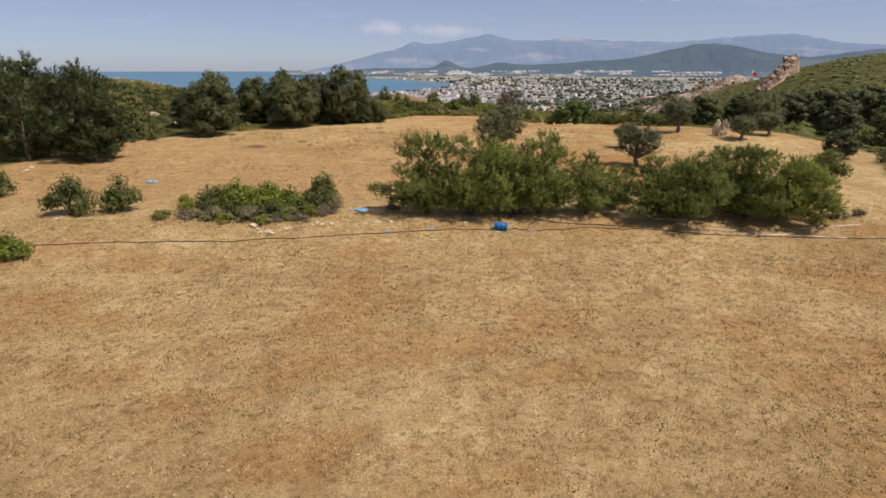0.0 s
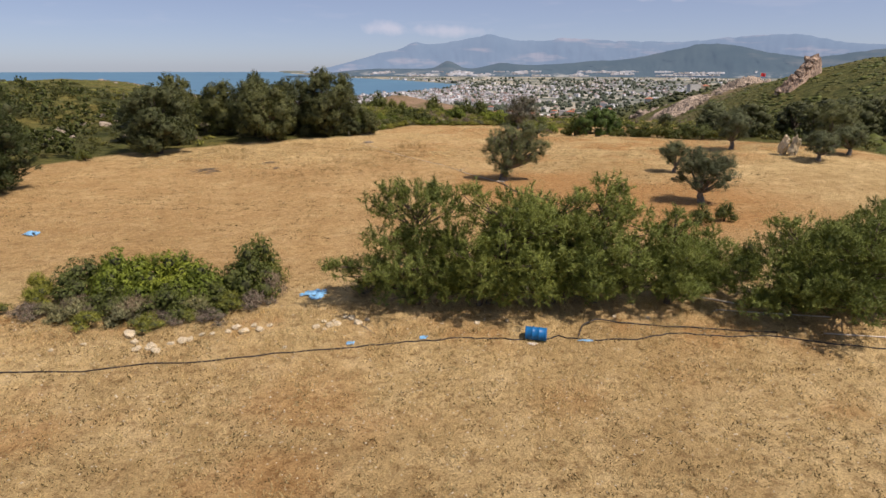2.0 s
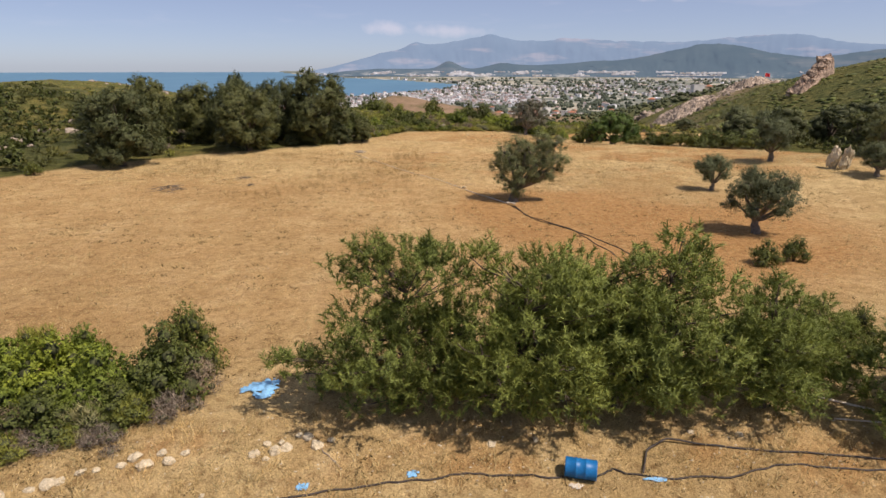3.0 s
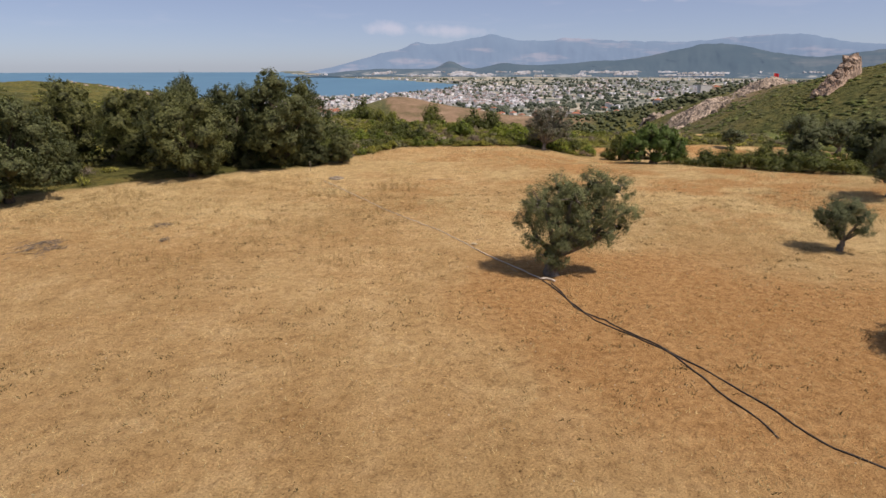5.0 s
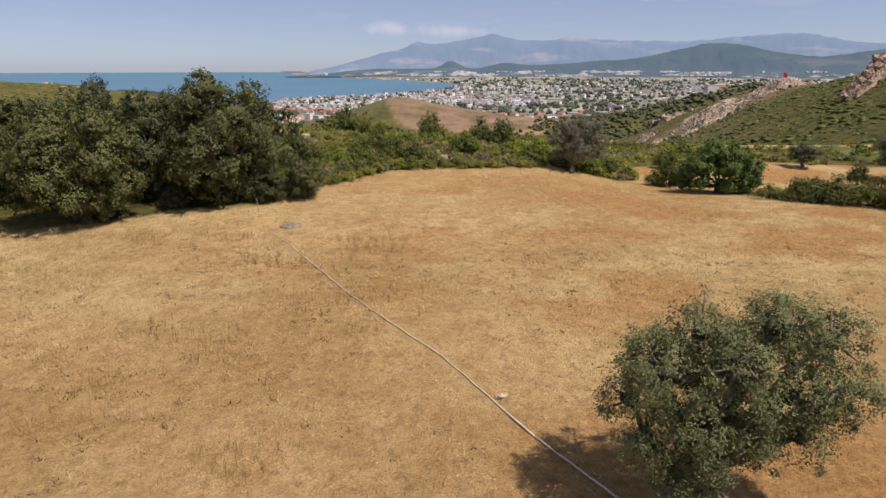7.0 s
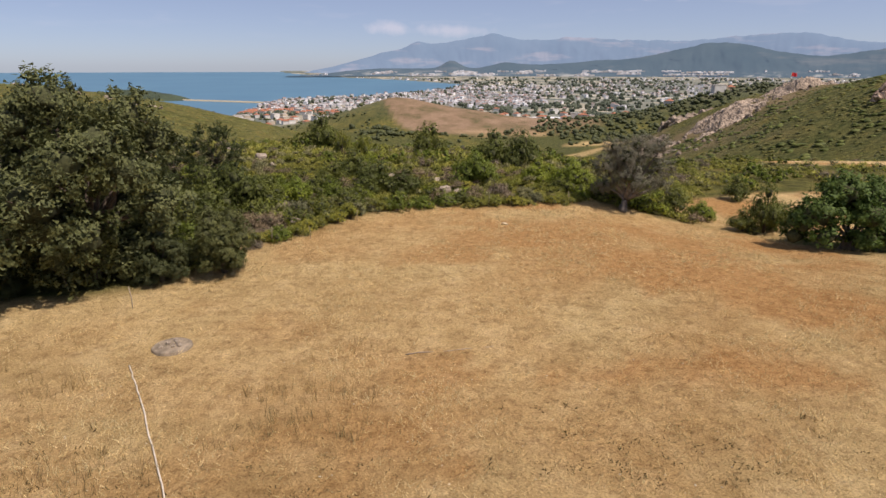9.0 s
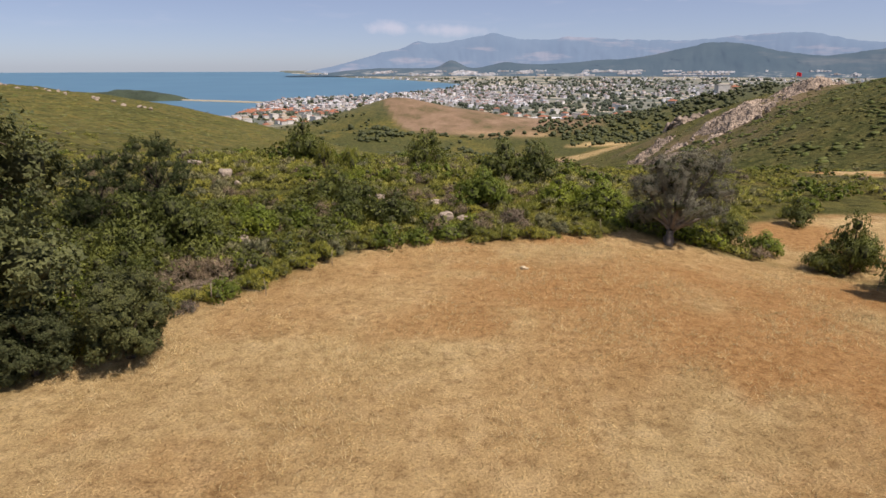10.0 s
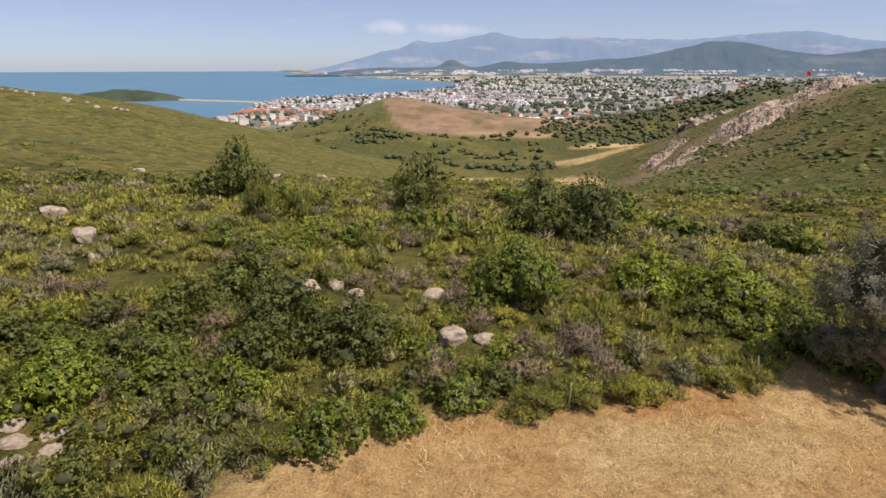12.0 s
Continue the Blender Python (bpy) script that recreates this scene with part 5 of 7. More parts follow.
for n, (kind, (wide, high, mat, look_kind, leaf, slim, words)) in enumerate(KINDS.items()):
    leafy = look_kind == "leaf"
    coarse, broad = (2.1, 1.15) if leafy else (1.7, 2.4)
    for v in range(2):
        (pts, fcs, nms, inner), lobes, spots = shrub_arrays(100 + 10 * n + v, wide, high, look_kind, 2600 if leafy else 2000, leaf, slim, 7, 2)
        ob = thing("shrub", words, "shrub", "scrub beyond the field")
        part("crown", mesh_from("crown", pts, fcs, mat, True, nms, (M_INNER_SHADE, inner)), ob)
        part("stem", wood(lobes, spots, np.random.default_rng(5 + n), 0.035, 0.25, twigs=0, stems=2, light=True).mesh("stem", M_BARK), ob)
        SHRUBS[kind, v] = ob
        if leafy:
            (pts, fcs, nms, inner), lobes, spots = shrub_arrays(700 + 10 * n + v, wide, high, look_kind, 6500, leaf * 0.8, slim, 11, 2)
            ob = thing("shrub", words, "shrub", "scrub beyond the field")
            part("crown", mesh_from("crown", pts, fcs, mat, True, nms, (M_INNER_SHADE, inner)), ob)
            part("stem", wood(lobes, spots, np.random.default_rng(6 + n), 0.04, 0.25, twigs=0, stems=2, light=True).mesh("stem", M_BARK), ob)
            SHRUBS[kind + "_fine", v] = ob
        # sparser ones for the wide cover
        (pts, fcs, nms, inner), lobes, spots = shrub_arrays(300 + 10 * n + v, wide, high, look_kind, 150, leaf * coarse * 1.15, slim * broad * 1.15, 3, 1)
        SHRUB_BITS[kind, v] = (pts, fcs, nms, inner)
        (pts, fcs, nms, inner), lobes, spots = shrub_arrays(500 + 10 * n + v, wide, high, look_kind, 560, leaf * (1.25 if leafy else 1.4), slim * (1.0 if leafy else 1.5), 4, 1)
        NEAR_BITS[kind, v] = (pts, fcs, nms, inner)

used = set()


def shrub(kind, v, x, y, size, tall, turn, label="", group=""):
    ob = put(SHRUBS[kind, v], x, y, turn, size, tall, label, first=(kind, v) not in used, sink=0.04)
    used.add((kind, v))
    if group:
        ob["group"] = group
    return ob


def shrub_kind(x, y, r):
    """Which shrub grows here: patches of one kind, with strays."""
    a, b = fbm(x / 7.0, y / 7.0, 51, 3), fbm(x / 9.0 + 40, y / 9.0, 57, 3)
    if r < 0.07:
        return "dead"
    if x < -9 and 112 < y < 130 and r < 0.52:
        return "dead" if r < 0.14 else "kermes" if r < 0.34 else "mastic"
    if x < -4 and 118 < y < 131 and r < 0.34:
        return "mastic" if fbm(x / 4.0, y / 4.0, 53, 2) > 0.52 else "kermes"
    if a > (0.66 if y < 134 else 0.72):
        return "kermes" if r < 0.6 else "mastic"
    if b > 0.64:
        return "mastic" if r < 0.4 else "broom" if r < 0.7 else "burnet"
    if b < 0.40:
        return "sage" if r < 0.38 else "burnet"
    return "burnet" if r < 0.66 else "broom" if r < 0.88 else "sage"


# the bushes on the bank
for kind, v, x, y, size, tall, words in (
        ("mastic", 0, -15.4, 45.6, 1.7, 1.35, ""), ("mastic", 1, -13.2, 46.0, 1.85, 1.1, ""), ("mastic", 0, -11.4, 45.4, 1.6, 1.2, ""), ("kermes", 1, -17.4, 45.4, 1.5, 1.0, ""), ("mastic", 0, -14.3, 44.9, 1.5, 1.0, ""), ("mastic", 1, -12.3, 44.7, 1.3, 0.9, ""), ("mastic", 1, -16.4, 46.6, 1.5, 1.1, ""), ("mastic", 1, -10.0, 46.0, 1.2, 1.2, ""), ("sage", 0, -11.2, 43.9, 1.5, 1.0, ""), ("dead", 1, -13.6, 43.3, 1.5, 1.0, ""), ("broom", 0, -9.9, 44.2, 1.2, 1.0, ""),
        ("kermes", 0, -9.6, 45.9, 1.5, 1.25, ""), ("kermes", 1, -9.4, 48.5, 1.25, 1.6, "round dark green bush on the bank"), ("broom", 1, -15.6, 49.6, 1.3, 1.5, ""), ("mastic", 1, -13.4, 48.9, 1.2, 1.3, ""), ("dead", 0, -8.6, 47.2, 1.5, 1.2, ""),
        ("kermes", 0, 18.6, 61.2, 0.9, 1.2, "green shrub beside pale stones in the straw"), ("kermes", 1, 20.6, 61.8, 0.8, 1.4, "green shrub beside pale stones in the straw"), ("kermes", 0, -10.6, 44.6, 1.0, 0.9, ""),
        ("broom", 0, -18.8, 44.6, 1.3, 1.0, ""), ("sage", 0, -14.6, 43.7, 1.5, 1.0, ""), ("sage", 1, -12.7, 43.9, 1.4, 0.9, ""), ("dead", 0, -16.5, 43.6, 1.4, 0.9, ""), ("dead", 1, -8.8, 44.6, 1.3, 1.0, ""),
        ("sage", 1, -17.8, 43.4, 1.2, 0.8, ""), ("broom", 1, -20.4, 44.4, 1.2, 0.8, ""), ("dead", 0, -10.6, 43.5, 1.0, 0.8, ""), ("broom", 0, -19.5, 46.6, 1.1, 1.5, ""), ("dead", 1, -3.9, 47.6, 1.0, 0.8, ""),
        ("kermes", 1, -27.7, 45.6, 1.75, 1.25, "round dark green bush on the bank"), ("kermes", 0, -24.6, 47.0, 1.6, 1.2, "round dark green bush on the bank"), ("mastic", 0, -26.6, 37.2, 1.3, 1.2, "bright green bush at the edge of the lower field"),
        ("kermes", 0, -28.2, 36.0, 1.2, 1.1, "green bush at the edge of the lower field"), ("kermes", 1, -37.6, 52.6, 1.2, 1.4, "dark bush at the field edge"), ("kermes", 1, -40.6, 88.6, 0.85, 1.2, "small dark bush at the field edge"),
        ("kermes", 0, 28.6, 50.2, 1.35, 1.3, "dark green bush behind the pines"), ("broom", 1, 14.5, 50.6, 1.1, 1.4, "grey-green shrub behind the pines"), ("sage", 0, 12.6, 52.0, 0.9, 1.0, "pale grey shrub behind the pines"), ("kermes", 1, 16.5, 50.2, 1.0, 1.6, "green shrub behind the pines"),
        ("kermes", 0, -15.2, 43.9, 1.3, 0.8, ""), ("kermes", 1, -12.6, 43.6, 1.3, 0.8, ""), ("sage", 0, -14.0, 42.9, 1.6, 0.9, ""), ("sage", 1, -16.4, 43.2, 1.6, 0.9, ""), ("broom", 1, -12.9, 42.2, 1.2, 0.7, ""), ("broom", 0, -15.4, 42.3, 1.3, 0.7, ""), ("kermes", 0, -10.4, 44.3, 1.1, 0.8, ""), ("dead", 1, -15.6, 43.4, 1.3, 0.8, ""), ("dead", 0, -12.2, 42.9, 1.2, 0.7, ""), ("sage", 0, -16.9, 42.7, 1.1, 0.8, ""), ("dead", 1, -10.2, 42.9, 1.0, 0.7, ""), ("sage", 1, -13.4, 42.6, 1.0, 0.7, ""), ("dead", 0, -18.6, 43.2, 1.2, 0.8, ""), ("broom", 0, -11.4, 43.1, 0.9, 0.7, ""), ("sage", 1, 29.5, 45.4, 1.3, 1.0, ""), ("broom", 0, 27.3, 44.0, 1.1, 0.9, ""), ("sage", 0, 31.5, 46.0, 1.0, 0.9, ""), ("kermes", 0, 34.5, 56.0, 1.4, 1.2, "dark green bush by the path"), ("kermes", 1, 38.0, 60.0, 1.7, 1.3, "dark green bush by the path"), ("mastic", 1, 41.0, 66.0, 1.6, 1.2, "dark green bush by the path"),
        ("kermes", 1, 29.2, 113.4, 1.5, 1.0, "low dark green bush in the hedge"), ("kermes", 0, 27.6, 115.0, 1.2, 0.8, "low dark green bush in the hedge"), ("kermes", 0, 30.4, 112.3, 1.6, 0.8, "low dark green bush in the hedge"), ("kermes", 1, 32.4, 110.9, 1.7, 0.8, "low dark green bush in the hedge"), ("kermes", 0, 35.0, 109.2, 1.8, 0.85, "low dark green bush in the hedge"), ("kermes", 1, 37.6, 107.3, 1.8, 0.9, "low dark green bush in the hedge"), ("kermes", 0, 39.5, 105.6, 1.7, 0.9, "low dark green bush in the hedge"), ("kermes", 0, 31.0, 112.0, 1.5, 1.1, "clipped-looking green bush in the hedge"), ("kermes", 0, 33.6, 110.0, 1.7, 1.0, "dark green bush in the hedge"), ("kermes", 1, 36.0, 108.5, 1.6, 1.0, "dark green bush in the hedge"),
        ("kermes", 0, 23.4, 126.3, 1.5, 1.7, "dark green bush below the field edge"), ("kermes", 1, 24.7, 127.2, 1.1, 1.5, "dark green bush below the field edge"), ("kermes", 0, 21.9, 126.4, 1.1, 1.1, "dark green bush below the field edge"), ("mastic", 1, 20.0, 129.6, 1.2, 1.1, "green bush below the field edge"), ("kermes", 1, 18.4, 130.6, 1.3, 1.2, "green bush below the field edge"), ("kermes", 0, 26.0, 136.5, 1.1, 1.4, "small dark tree-like bush in the side field"),
        ("kermes", 1, 42.6, 126.4, 1.2, 1.4, "small dark bush in the side field"), ("kermes", 0, 39.0, 127.5, 0.8, 0.8, ""), ("kermes", 1, 30.0, 123.5, 1.3, 1.6, "grey-green bush beside the fig tree"),
        ("kermes", 0, -7.2, 133.2, 1.6, 1.1, ""), ("kermes", 1, -5.2, 130.4, 1.6, 1.1, ""), ("kermes", 0, -2.9, 130.0, 1.5, 1.0, ""), ("kermes", 1, -8.7, 131.0, 1.3, 1.1, ""), ("mastic", 0, -8.0, 127.6, 1.5, 1.0, ""), ("mastic", 1, -10.6, 127.0, 1.4, 1.0, ""), ("mastic", 0, -5.9, 127.4, 1.2, 0.9, ""),
        ("mastic", 1, 2.6, 134.4, 2.0, 1.2, ""), ("mastic", 0, 8.6, 136.2, 1.9, 1.0, ""), ("mastic", 1, 11.0, 135.0, 2.0, 1.0, ""), ("mastic", 0, 13.0, 132.8, 1.4, 1.0, ""), ("kermes", 1, 7.8, 143.5, 2.0, 1.3, ""), ("kermes", 0, 5.0, 144.2, 1.9, 1.3, ""), ("kermes", 1, -1.5, 149.0, 1.9, 1.4, ""),
        ("kermes", 0, -13.0, 151.0, 2.0, 1.4, ""), ("broom", 0, -9.5, 143.0, 1.5, 2.0, ""), ("broom", 1, -7.5, 143.4, 1.4, 2.2, ""), ("dead", 0, 4.5, 130.6, 1.6, 1.0, ""), ("dead", 1, 2.8, 130.2, 1.3, 1.0, ""), ("sage", 0, 6.4, 130.2, 1.4, 1.1, ""), ("dead", 0, -10.3, 120.0, 1.7, 0.9, ""), ("dead", 1, -12.0, 118.0, 1.5, 0.9, ""), ("dead", 1, -11.4, 119.6, 1.5, 1.0, ""), ("sage", 0, -9.2, 122.4, 1.5, 1.3, ""), ("sage", 1, -10.3, 122.0, 1.3, 1.2, ""), ("kermes", 0, -13.5, 118.2, 1.3, 1.1, ""), ("kermes", 1, -13.2, 122.6, 1.9, 1.3, ""), ("kermes", 0, -14.9, 121.6, 1.8, 1.3, ""), ("kermes", 1, -11.9, 122.9, 1.6, 1.1, ""), ("kermes", 0, -15.8, 119.2, 1.5, 1.1, "")):
    y += 1.1 if -19 < x < -8 and y < 47 else 0
    fine = "_fine" if kind in ("mastic", "kermes") else ""
    shrub(kind + fine, v, x, y, size, tall, RNG.uniform(0, 360), words, "bushes on the bank" if y < 56 else "")

# free shrubs, nearest the end of the flight
made, tries = [], 0
while len(made) < 180 and tries < 6000:
    tries += 1
    x, y = RNG.uniform(-27, 24), RNG.uniform(116, 149)
    if inside(np.array(x), np.array(y), FIELD) > -0.25 or (x > 17 and y < 139):
        continue
    if math.hypot((x + 10.6) / 2.0, (y - 118.9) / 1.7) < 1 or any((x - a) ** 2 + (y - b) ** 2 < 1.25 for a, b in made) or any(math.hypot(x - bx, y - by + 0.3) < bs + 0.7 for bx, by, bs, _ in BOULDERS):
        continue
    kind = shrub_kind(x, y, RNG.random())
    shrub(kind, int(RNG.integers(2)), x, y, RNG.uniform(0.75, 1.25), RNG.uniform(0.8, 1.2), RNG.uniform(0, 360))
    made.append((x, y))


edge = np.array([(-14.0, 109.6), (-12.6, 113.0), (-11.3, 116.0), (-8.4, 119.5), (-5.8, 123.0), (-4.0, 125.0), (-2.7, 126.5), (1.8, 127.5), (6.0, 128.0), (8.8, 129.3), (11.5, 131.2)])
run_at = np.r_[0, np.cumsum(np.hypot(*np.diff(edge, axis=0).T))]
for k, d in enumerate(np.arange(3.0, run_at[-1], 0.85)):
    x, y = float(np.interp(d, run_at, edge[:, 0])) + RNG.normal(0, 0.25) - 0.1, float(np.interp(d, run_at, edge[:, 1])) + RNG.normal(0, 0.3) - 0.3
    shrub(("burnet", "sage", "broom", "mastic", "dead", "burnet", "broom")[int(RNG.integers(7))], int(RNG.integers(2)), x, y, RNG.uniform(0.8, 1.2), RNG.uniform(0.9, 1.25), RNG.uniform(0, 360))


def scrub_cover(name, label, spots, bits, mats):
    """Shrubs past counting, joined; one object for each kind of leaf."""
    for kind in KINDS:
        rows = [r for r in spots if r[0] == kind]
        if not rows:
            continue
        cover, leaves, turned, turned_leaves = Shape(), Shape(), [], []
        for k, x, y, z, size, tall, turn, v in rows:
            p, f, q, m = bits[kind, v]
            c, s = math.cos(turn), math.sin(turn)
            q = np.stack([q[:, 0] * c - q[:, 1] * s, q[:, 0] * s + q[:, 1] * c, q[:, 2]], 1)
            c, s = c * size, s * size
            p = np.stack([x + p[:, 0] * c - p[:, 1] * s, y + p[:, 0] * s + p[:, 1] * c, z + p[:, 2] * size * tall], 1)
            core = int(f[:m].max()) + 1 if m else 0
            if m:
                cover.add(p[:core], f[:m])
                turned.append(q[:core])
            leaves.add(p[core:], f[m:] - core)
            turned_leaves.append(q[core:])
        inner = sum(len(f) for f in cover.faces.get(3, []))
        cover.add(*leaves.arrays())
        thing(name, label, "shrubs", data=mesh_from(name, *cover.arrays(), mats[kind], True, np.concatenate(turned + turned_leaves), (M_INNER_SHADE, inner) if inner else None), kind="stuff")


LEAF = {k: v[2] for k, v in KINDS.items()}
M_HILL = foliage("hill_scrub_leaf", (0.065, 0.074, 0.02), (0.13, 0.136, 0.038), 0.1)
LEAF_FAR = {"kermes": M_KERMES, "mastic": M_KERMES, "burnet": M_HILL, "sage": M_HILL, "broom": M_HILL, "dead": M_HILL}


def scatter(n, x0, x1, y0, y1, size0, size1, sink, clear):
    x, y = RNG.uniform(x0, x1, n), RNG.uniform(y0, y1, n)
    ok = (field_mask(x, y) < 0.3) & clear(x, y)
    ok &= np.hypot((x + 10.6) / 2.0, (y - 118.9) / 1.7) > 1
    for bx, by, bs, _ in BOULDERS:
        ok &= np.hypot(x - bx, y - by + 0.3) > bs + 0.4
    x, y = x[ok], y[ok]
    z = height(x, y)
    r, size, tall, turn, v = RNG.random(len(x)), RNG.uniform(size0, size1, len(x)), RNG.uniform(0.75, 1.2, len(x)) * (1 - 0.35 * step(146, 160, y)), RNG.uniform(0, 6.28, len(x)), RNG.integers(0, 2, len(x))
    return [(shrub_kind(x[i], y[i], r[i]), x[i], y[i], z[i] - 0.05 - sink * size[i], size[i], tall[i], turn[i], int(v[i])) for i in range(len(x))]


near_spots = scatter(620, 17, 78, 128, 190, 0.9, 1.7, 0.0, lambda x, y: x > 14) + scatter(1000, -75, 75, 100, 215, 0.9, 1.8, 0.0, lambda x, y: (np.abs(x) < 0.72 * (y - 50) ) & ~((np.abs(x) < 24) & (y < 146) & (y > 112)))
close_spots = scatter(1900, -27, 24, 116, 142, 0.75, 1.25, 0.0, lambda x, y: inside(x, y, FIELD) < -0.9) + scatter(420, -27, -5, 112, 131, 0.7, 1.1, 0.0, lambda x, y: inside(x, y, FIELD) < -0.7)
middle_spots = scatter(900, -30, 26, 139.5, 153, 0.8, 1.4, 0.0, lambda x, y: x > -99) + scatter(1500, -52, 52, 150, 190, 0.8, 1.5, 0.0, lambda x, y: np.abs(x) < 0.75 * (y - 105))
scrub_cover("scrub_cover", "low green, yellow-green and grey cushions of scrub", close_spots, NEAR_BITS, LEAF)
side_spots = scatter(560, -84, -35, 90, 150, 0.8, 2.0, 0.0, lambda x, y: x < -30) + scatter(500, -125, -36, 60, 200, 1.0, 2.2, 0.0, lambda x, y: (x < -44) & (x > -0.85 * (y + 30))) + scatter(450, 44, 100, 50, 130, 1.0, 2.0, 0.0, lambda x, y: inside(x, y, FIELD) < -1)
scrub_cover("scrub_cover", "olive-green scrub on the slopes beside the fields", side_spots, SHRUB_BITS, LEAF_FAR)
scrub_cover("scrub_cover", "mixed green, yellow-green and grey scrub covering the hillside", near_spots + middle_spots, SHRUB_BITS, LEAF)

# far hillsides: small clumps
FAR_BITS = {}
for n, kind in enumerate(KINDS):
    for v in range(2):
        rng = np.random.default_rng(900 + 7 * n + v)
        lobes = [(0, 0, 0.05, 0.85, 0.6), (0.55 * rng.normal(), 0.55 * rng.normal(), 0, 0.6, 0.6)]
        fp, ff = heart(lobes, rng, 1, 1.0).arrays()
        FAR_BITS[kind, v] = (fp, *soften(fp, ff, lobes, rng), 0)
far_spots = scatter(6500, -260, 300, 190, 560, 0.8, 2.0, 0.13, lambda x, y: (np.abs(x) < 0.8 * (y - 60)) & (RNG.random(len(x)) < 1.3 - y / 700) & (np.abs((x - 128) - (y - 398) * 1.436) > 16))
far_spots += [("kermes", *r[1:]) for r in scatter(7000, 52, 270, 84, 400, 1.3, 2.9, 0.13, lambda x, y: fbm(x / 14, y / 14, 67, 3) > 0.36 + 0.14 * step(140, 240, y))] + scatter(1300, 75, 260, 90, 380, 0.8, 2.0, 0.13, lambda x, y: x > 70)
far_spots += scatter(900, -210, -70, 90, 330, 0.9, 1.8, 0.13, lambda x, y: x < -60)
scrub_cover("hillside_scrub", "distant low scrub dotting the hillsides", far_spots, FAR_BITS, LEAF_FAR)


# trees of the valley and plain
bm = bmesh.new()
bmesh.ops.create_icosphere(bm, subdivisions=1, radius=1.0)
ROUND = np.array([v.co[:] for v in bm.verts]), np.array([[v.index for v in f.verts] for f in bm.faces])
bm.free()


def far_trees():
    rng = np.random.default_rng(77)
    s, near = Shape(), Shape()
    n = 16000
    a, d = rng.uniform(-24, 42, n), np.exp(rng.uniform(math.log(430), math.log(3600), n))
    x, y = CENTRE[0] + d * np.sin(np.radians(a)), CENTRE[1] + d * np.cos(np.radians(a))
    ok = (offshore(x, y) < -12) & ((fbm(x / 60, y / 60, 61, 3) > np.where(d > 1100, 0.555, 0.47)) | (rng.random(n) < 0.17)) & ((d > 1000) | (fbm(x / 30, y / 30, 62, 3) > 0.5))
    ok &= ~((np.hypot(x + 20, y - 880) < 140) & (x > -80)) & ~((x > 80) & (d < 560))
    ok &= ~((a > 6) & (a < 12) & (d > 780) & (d < 1070))
    x, y, d = x[ok], y[ok], d[ok]
    # closed woods on the valley's right flank
    wa, wd = rng.uniform(9, 34, 3200), rng.uniform(430, 1150, 3200)
    wx, wy = CENTRE[0] + wd * np.sin(np.radians(wa)), CENTRE[1] + wd * np.cos(np.radians(wa))
    keep = (fbm(wx / 70, wy / 70, 66, 3) + 0.14 * step(8, 20, wa) + 0.3 * bump(wx, wy, 400, 840, 170, 110) > 0.58) & ~((wx > 80) & (wd < 600)) & ~((wa < 12.5) & (wd > 740))
    x, y, d = np.r_[x, wx[keep]], np.r_[y, wy[keep]], np.r_[d, wd[keep]]
    z = height(x, y)
    for i in range(len(x)):
        r = rng.uniform(2.2, 4.5) * (1 + d[i] / 3500)
        if d[i] < 1100:
            lobes = [(0, 0, r * 0.7, r, 0.85), (rng.normal(0, 0.5 * r), rng.normal(0, 0.5 * r), r * 0.5, r * 0.7, 0.85)]
            v, f = heart(lobes, rng, 1, 0.95).arrays()
            near.add(v * rng.uniform(0.4, 0.85) * (1, 1, rng.uniform(0.7, 1.1)) + (x[i], y[i], z[i] - 0.3), f)
        else:
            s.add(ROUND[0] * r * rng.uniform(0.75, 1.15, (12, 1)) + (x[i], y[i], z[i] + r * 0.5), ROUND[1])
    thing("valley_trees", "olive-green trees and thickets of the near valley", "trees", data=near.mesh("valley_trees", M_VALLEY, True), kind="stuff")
    thing("valley_trees", "dark green trees scattered over the valley and plain", "trees", data=s.mesh("valley_trees", M_FARTREE_HAZED), kind="stuff")


far_trees()


def cypress(x, y, tall):
    rng = np.random.default_rng(int(x))
    lobes = [(0, 0, tall * t, tall * 0.10 * (1.1 - t) + 0.2, 1.6) for t in np.linspace(0.12, 0.95, 8)]
    ob = plant("cypress_tree", "slim dark cypress standing in the valley", "cypress tree", "", lobes, M_KERMES, M_BARK, rng, trunk=0.2, fork=1.5, twigs=10, per_area=26, per_cluster=6, spread=0.2, leaf=0.5, slim=0.5)
    put(ob, x, y, first=True)


cypress(188, 640, 13)


# ---- town ----
def house_arrays(w, d, h, roof, pitch):
    """Walls and roof of a house of that plan and height."""
    walls = box(0, 0, h / 2, w, d, h)
    if roof == "hip":
        o, r = 0.5, max(0.0, (w - d) / 2)
        v = np.array([(-w / 2 - o, -d / 2 - o, h), (w / 2 + o, -d / 2 - o, h), (w / 2 + o, d / 2 + o, h), (-w / 2 - o, d / 2 + o, h), (-r, 0, h + pitch), (r + 0.01, 0, h + pitch)])
        f = [np.array([[0, 1, 5, 4], [2, 3, 4, 5], [3, 2, 1, 0]]), np.array([[1, 2, 5], [3, 0, 4]])]
        return walls, (v, f)
    v, f = box(0, 0, h + 0.3, w + 0.3, d + 0.3, 0.6)
    return walls, (v, [f])


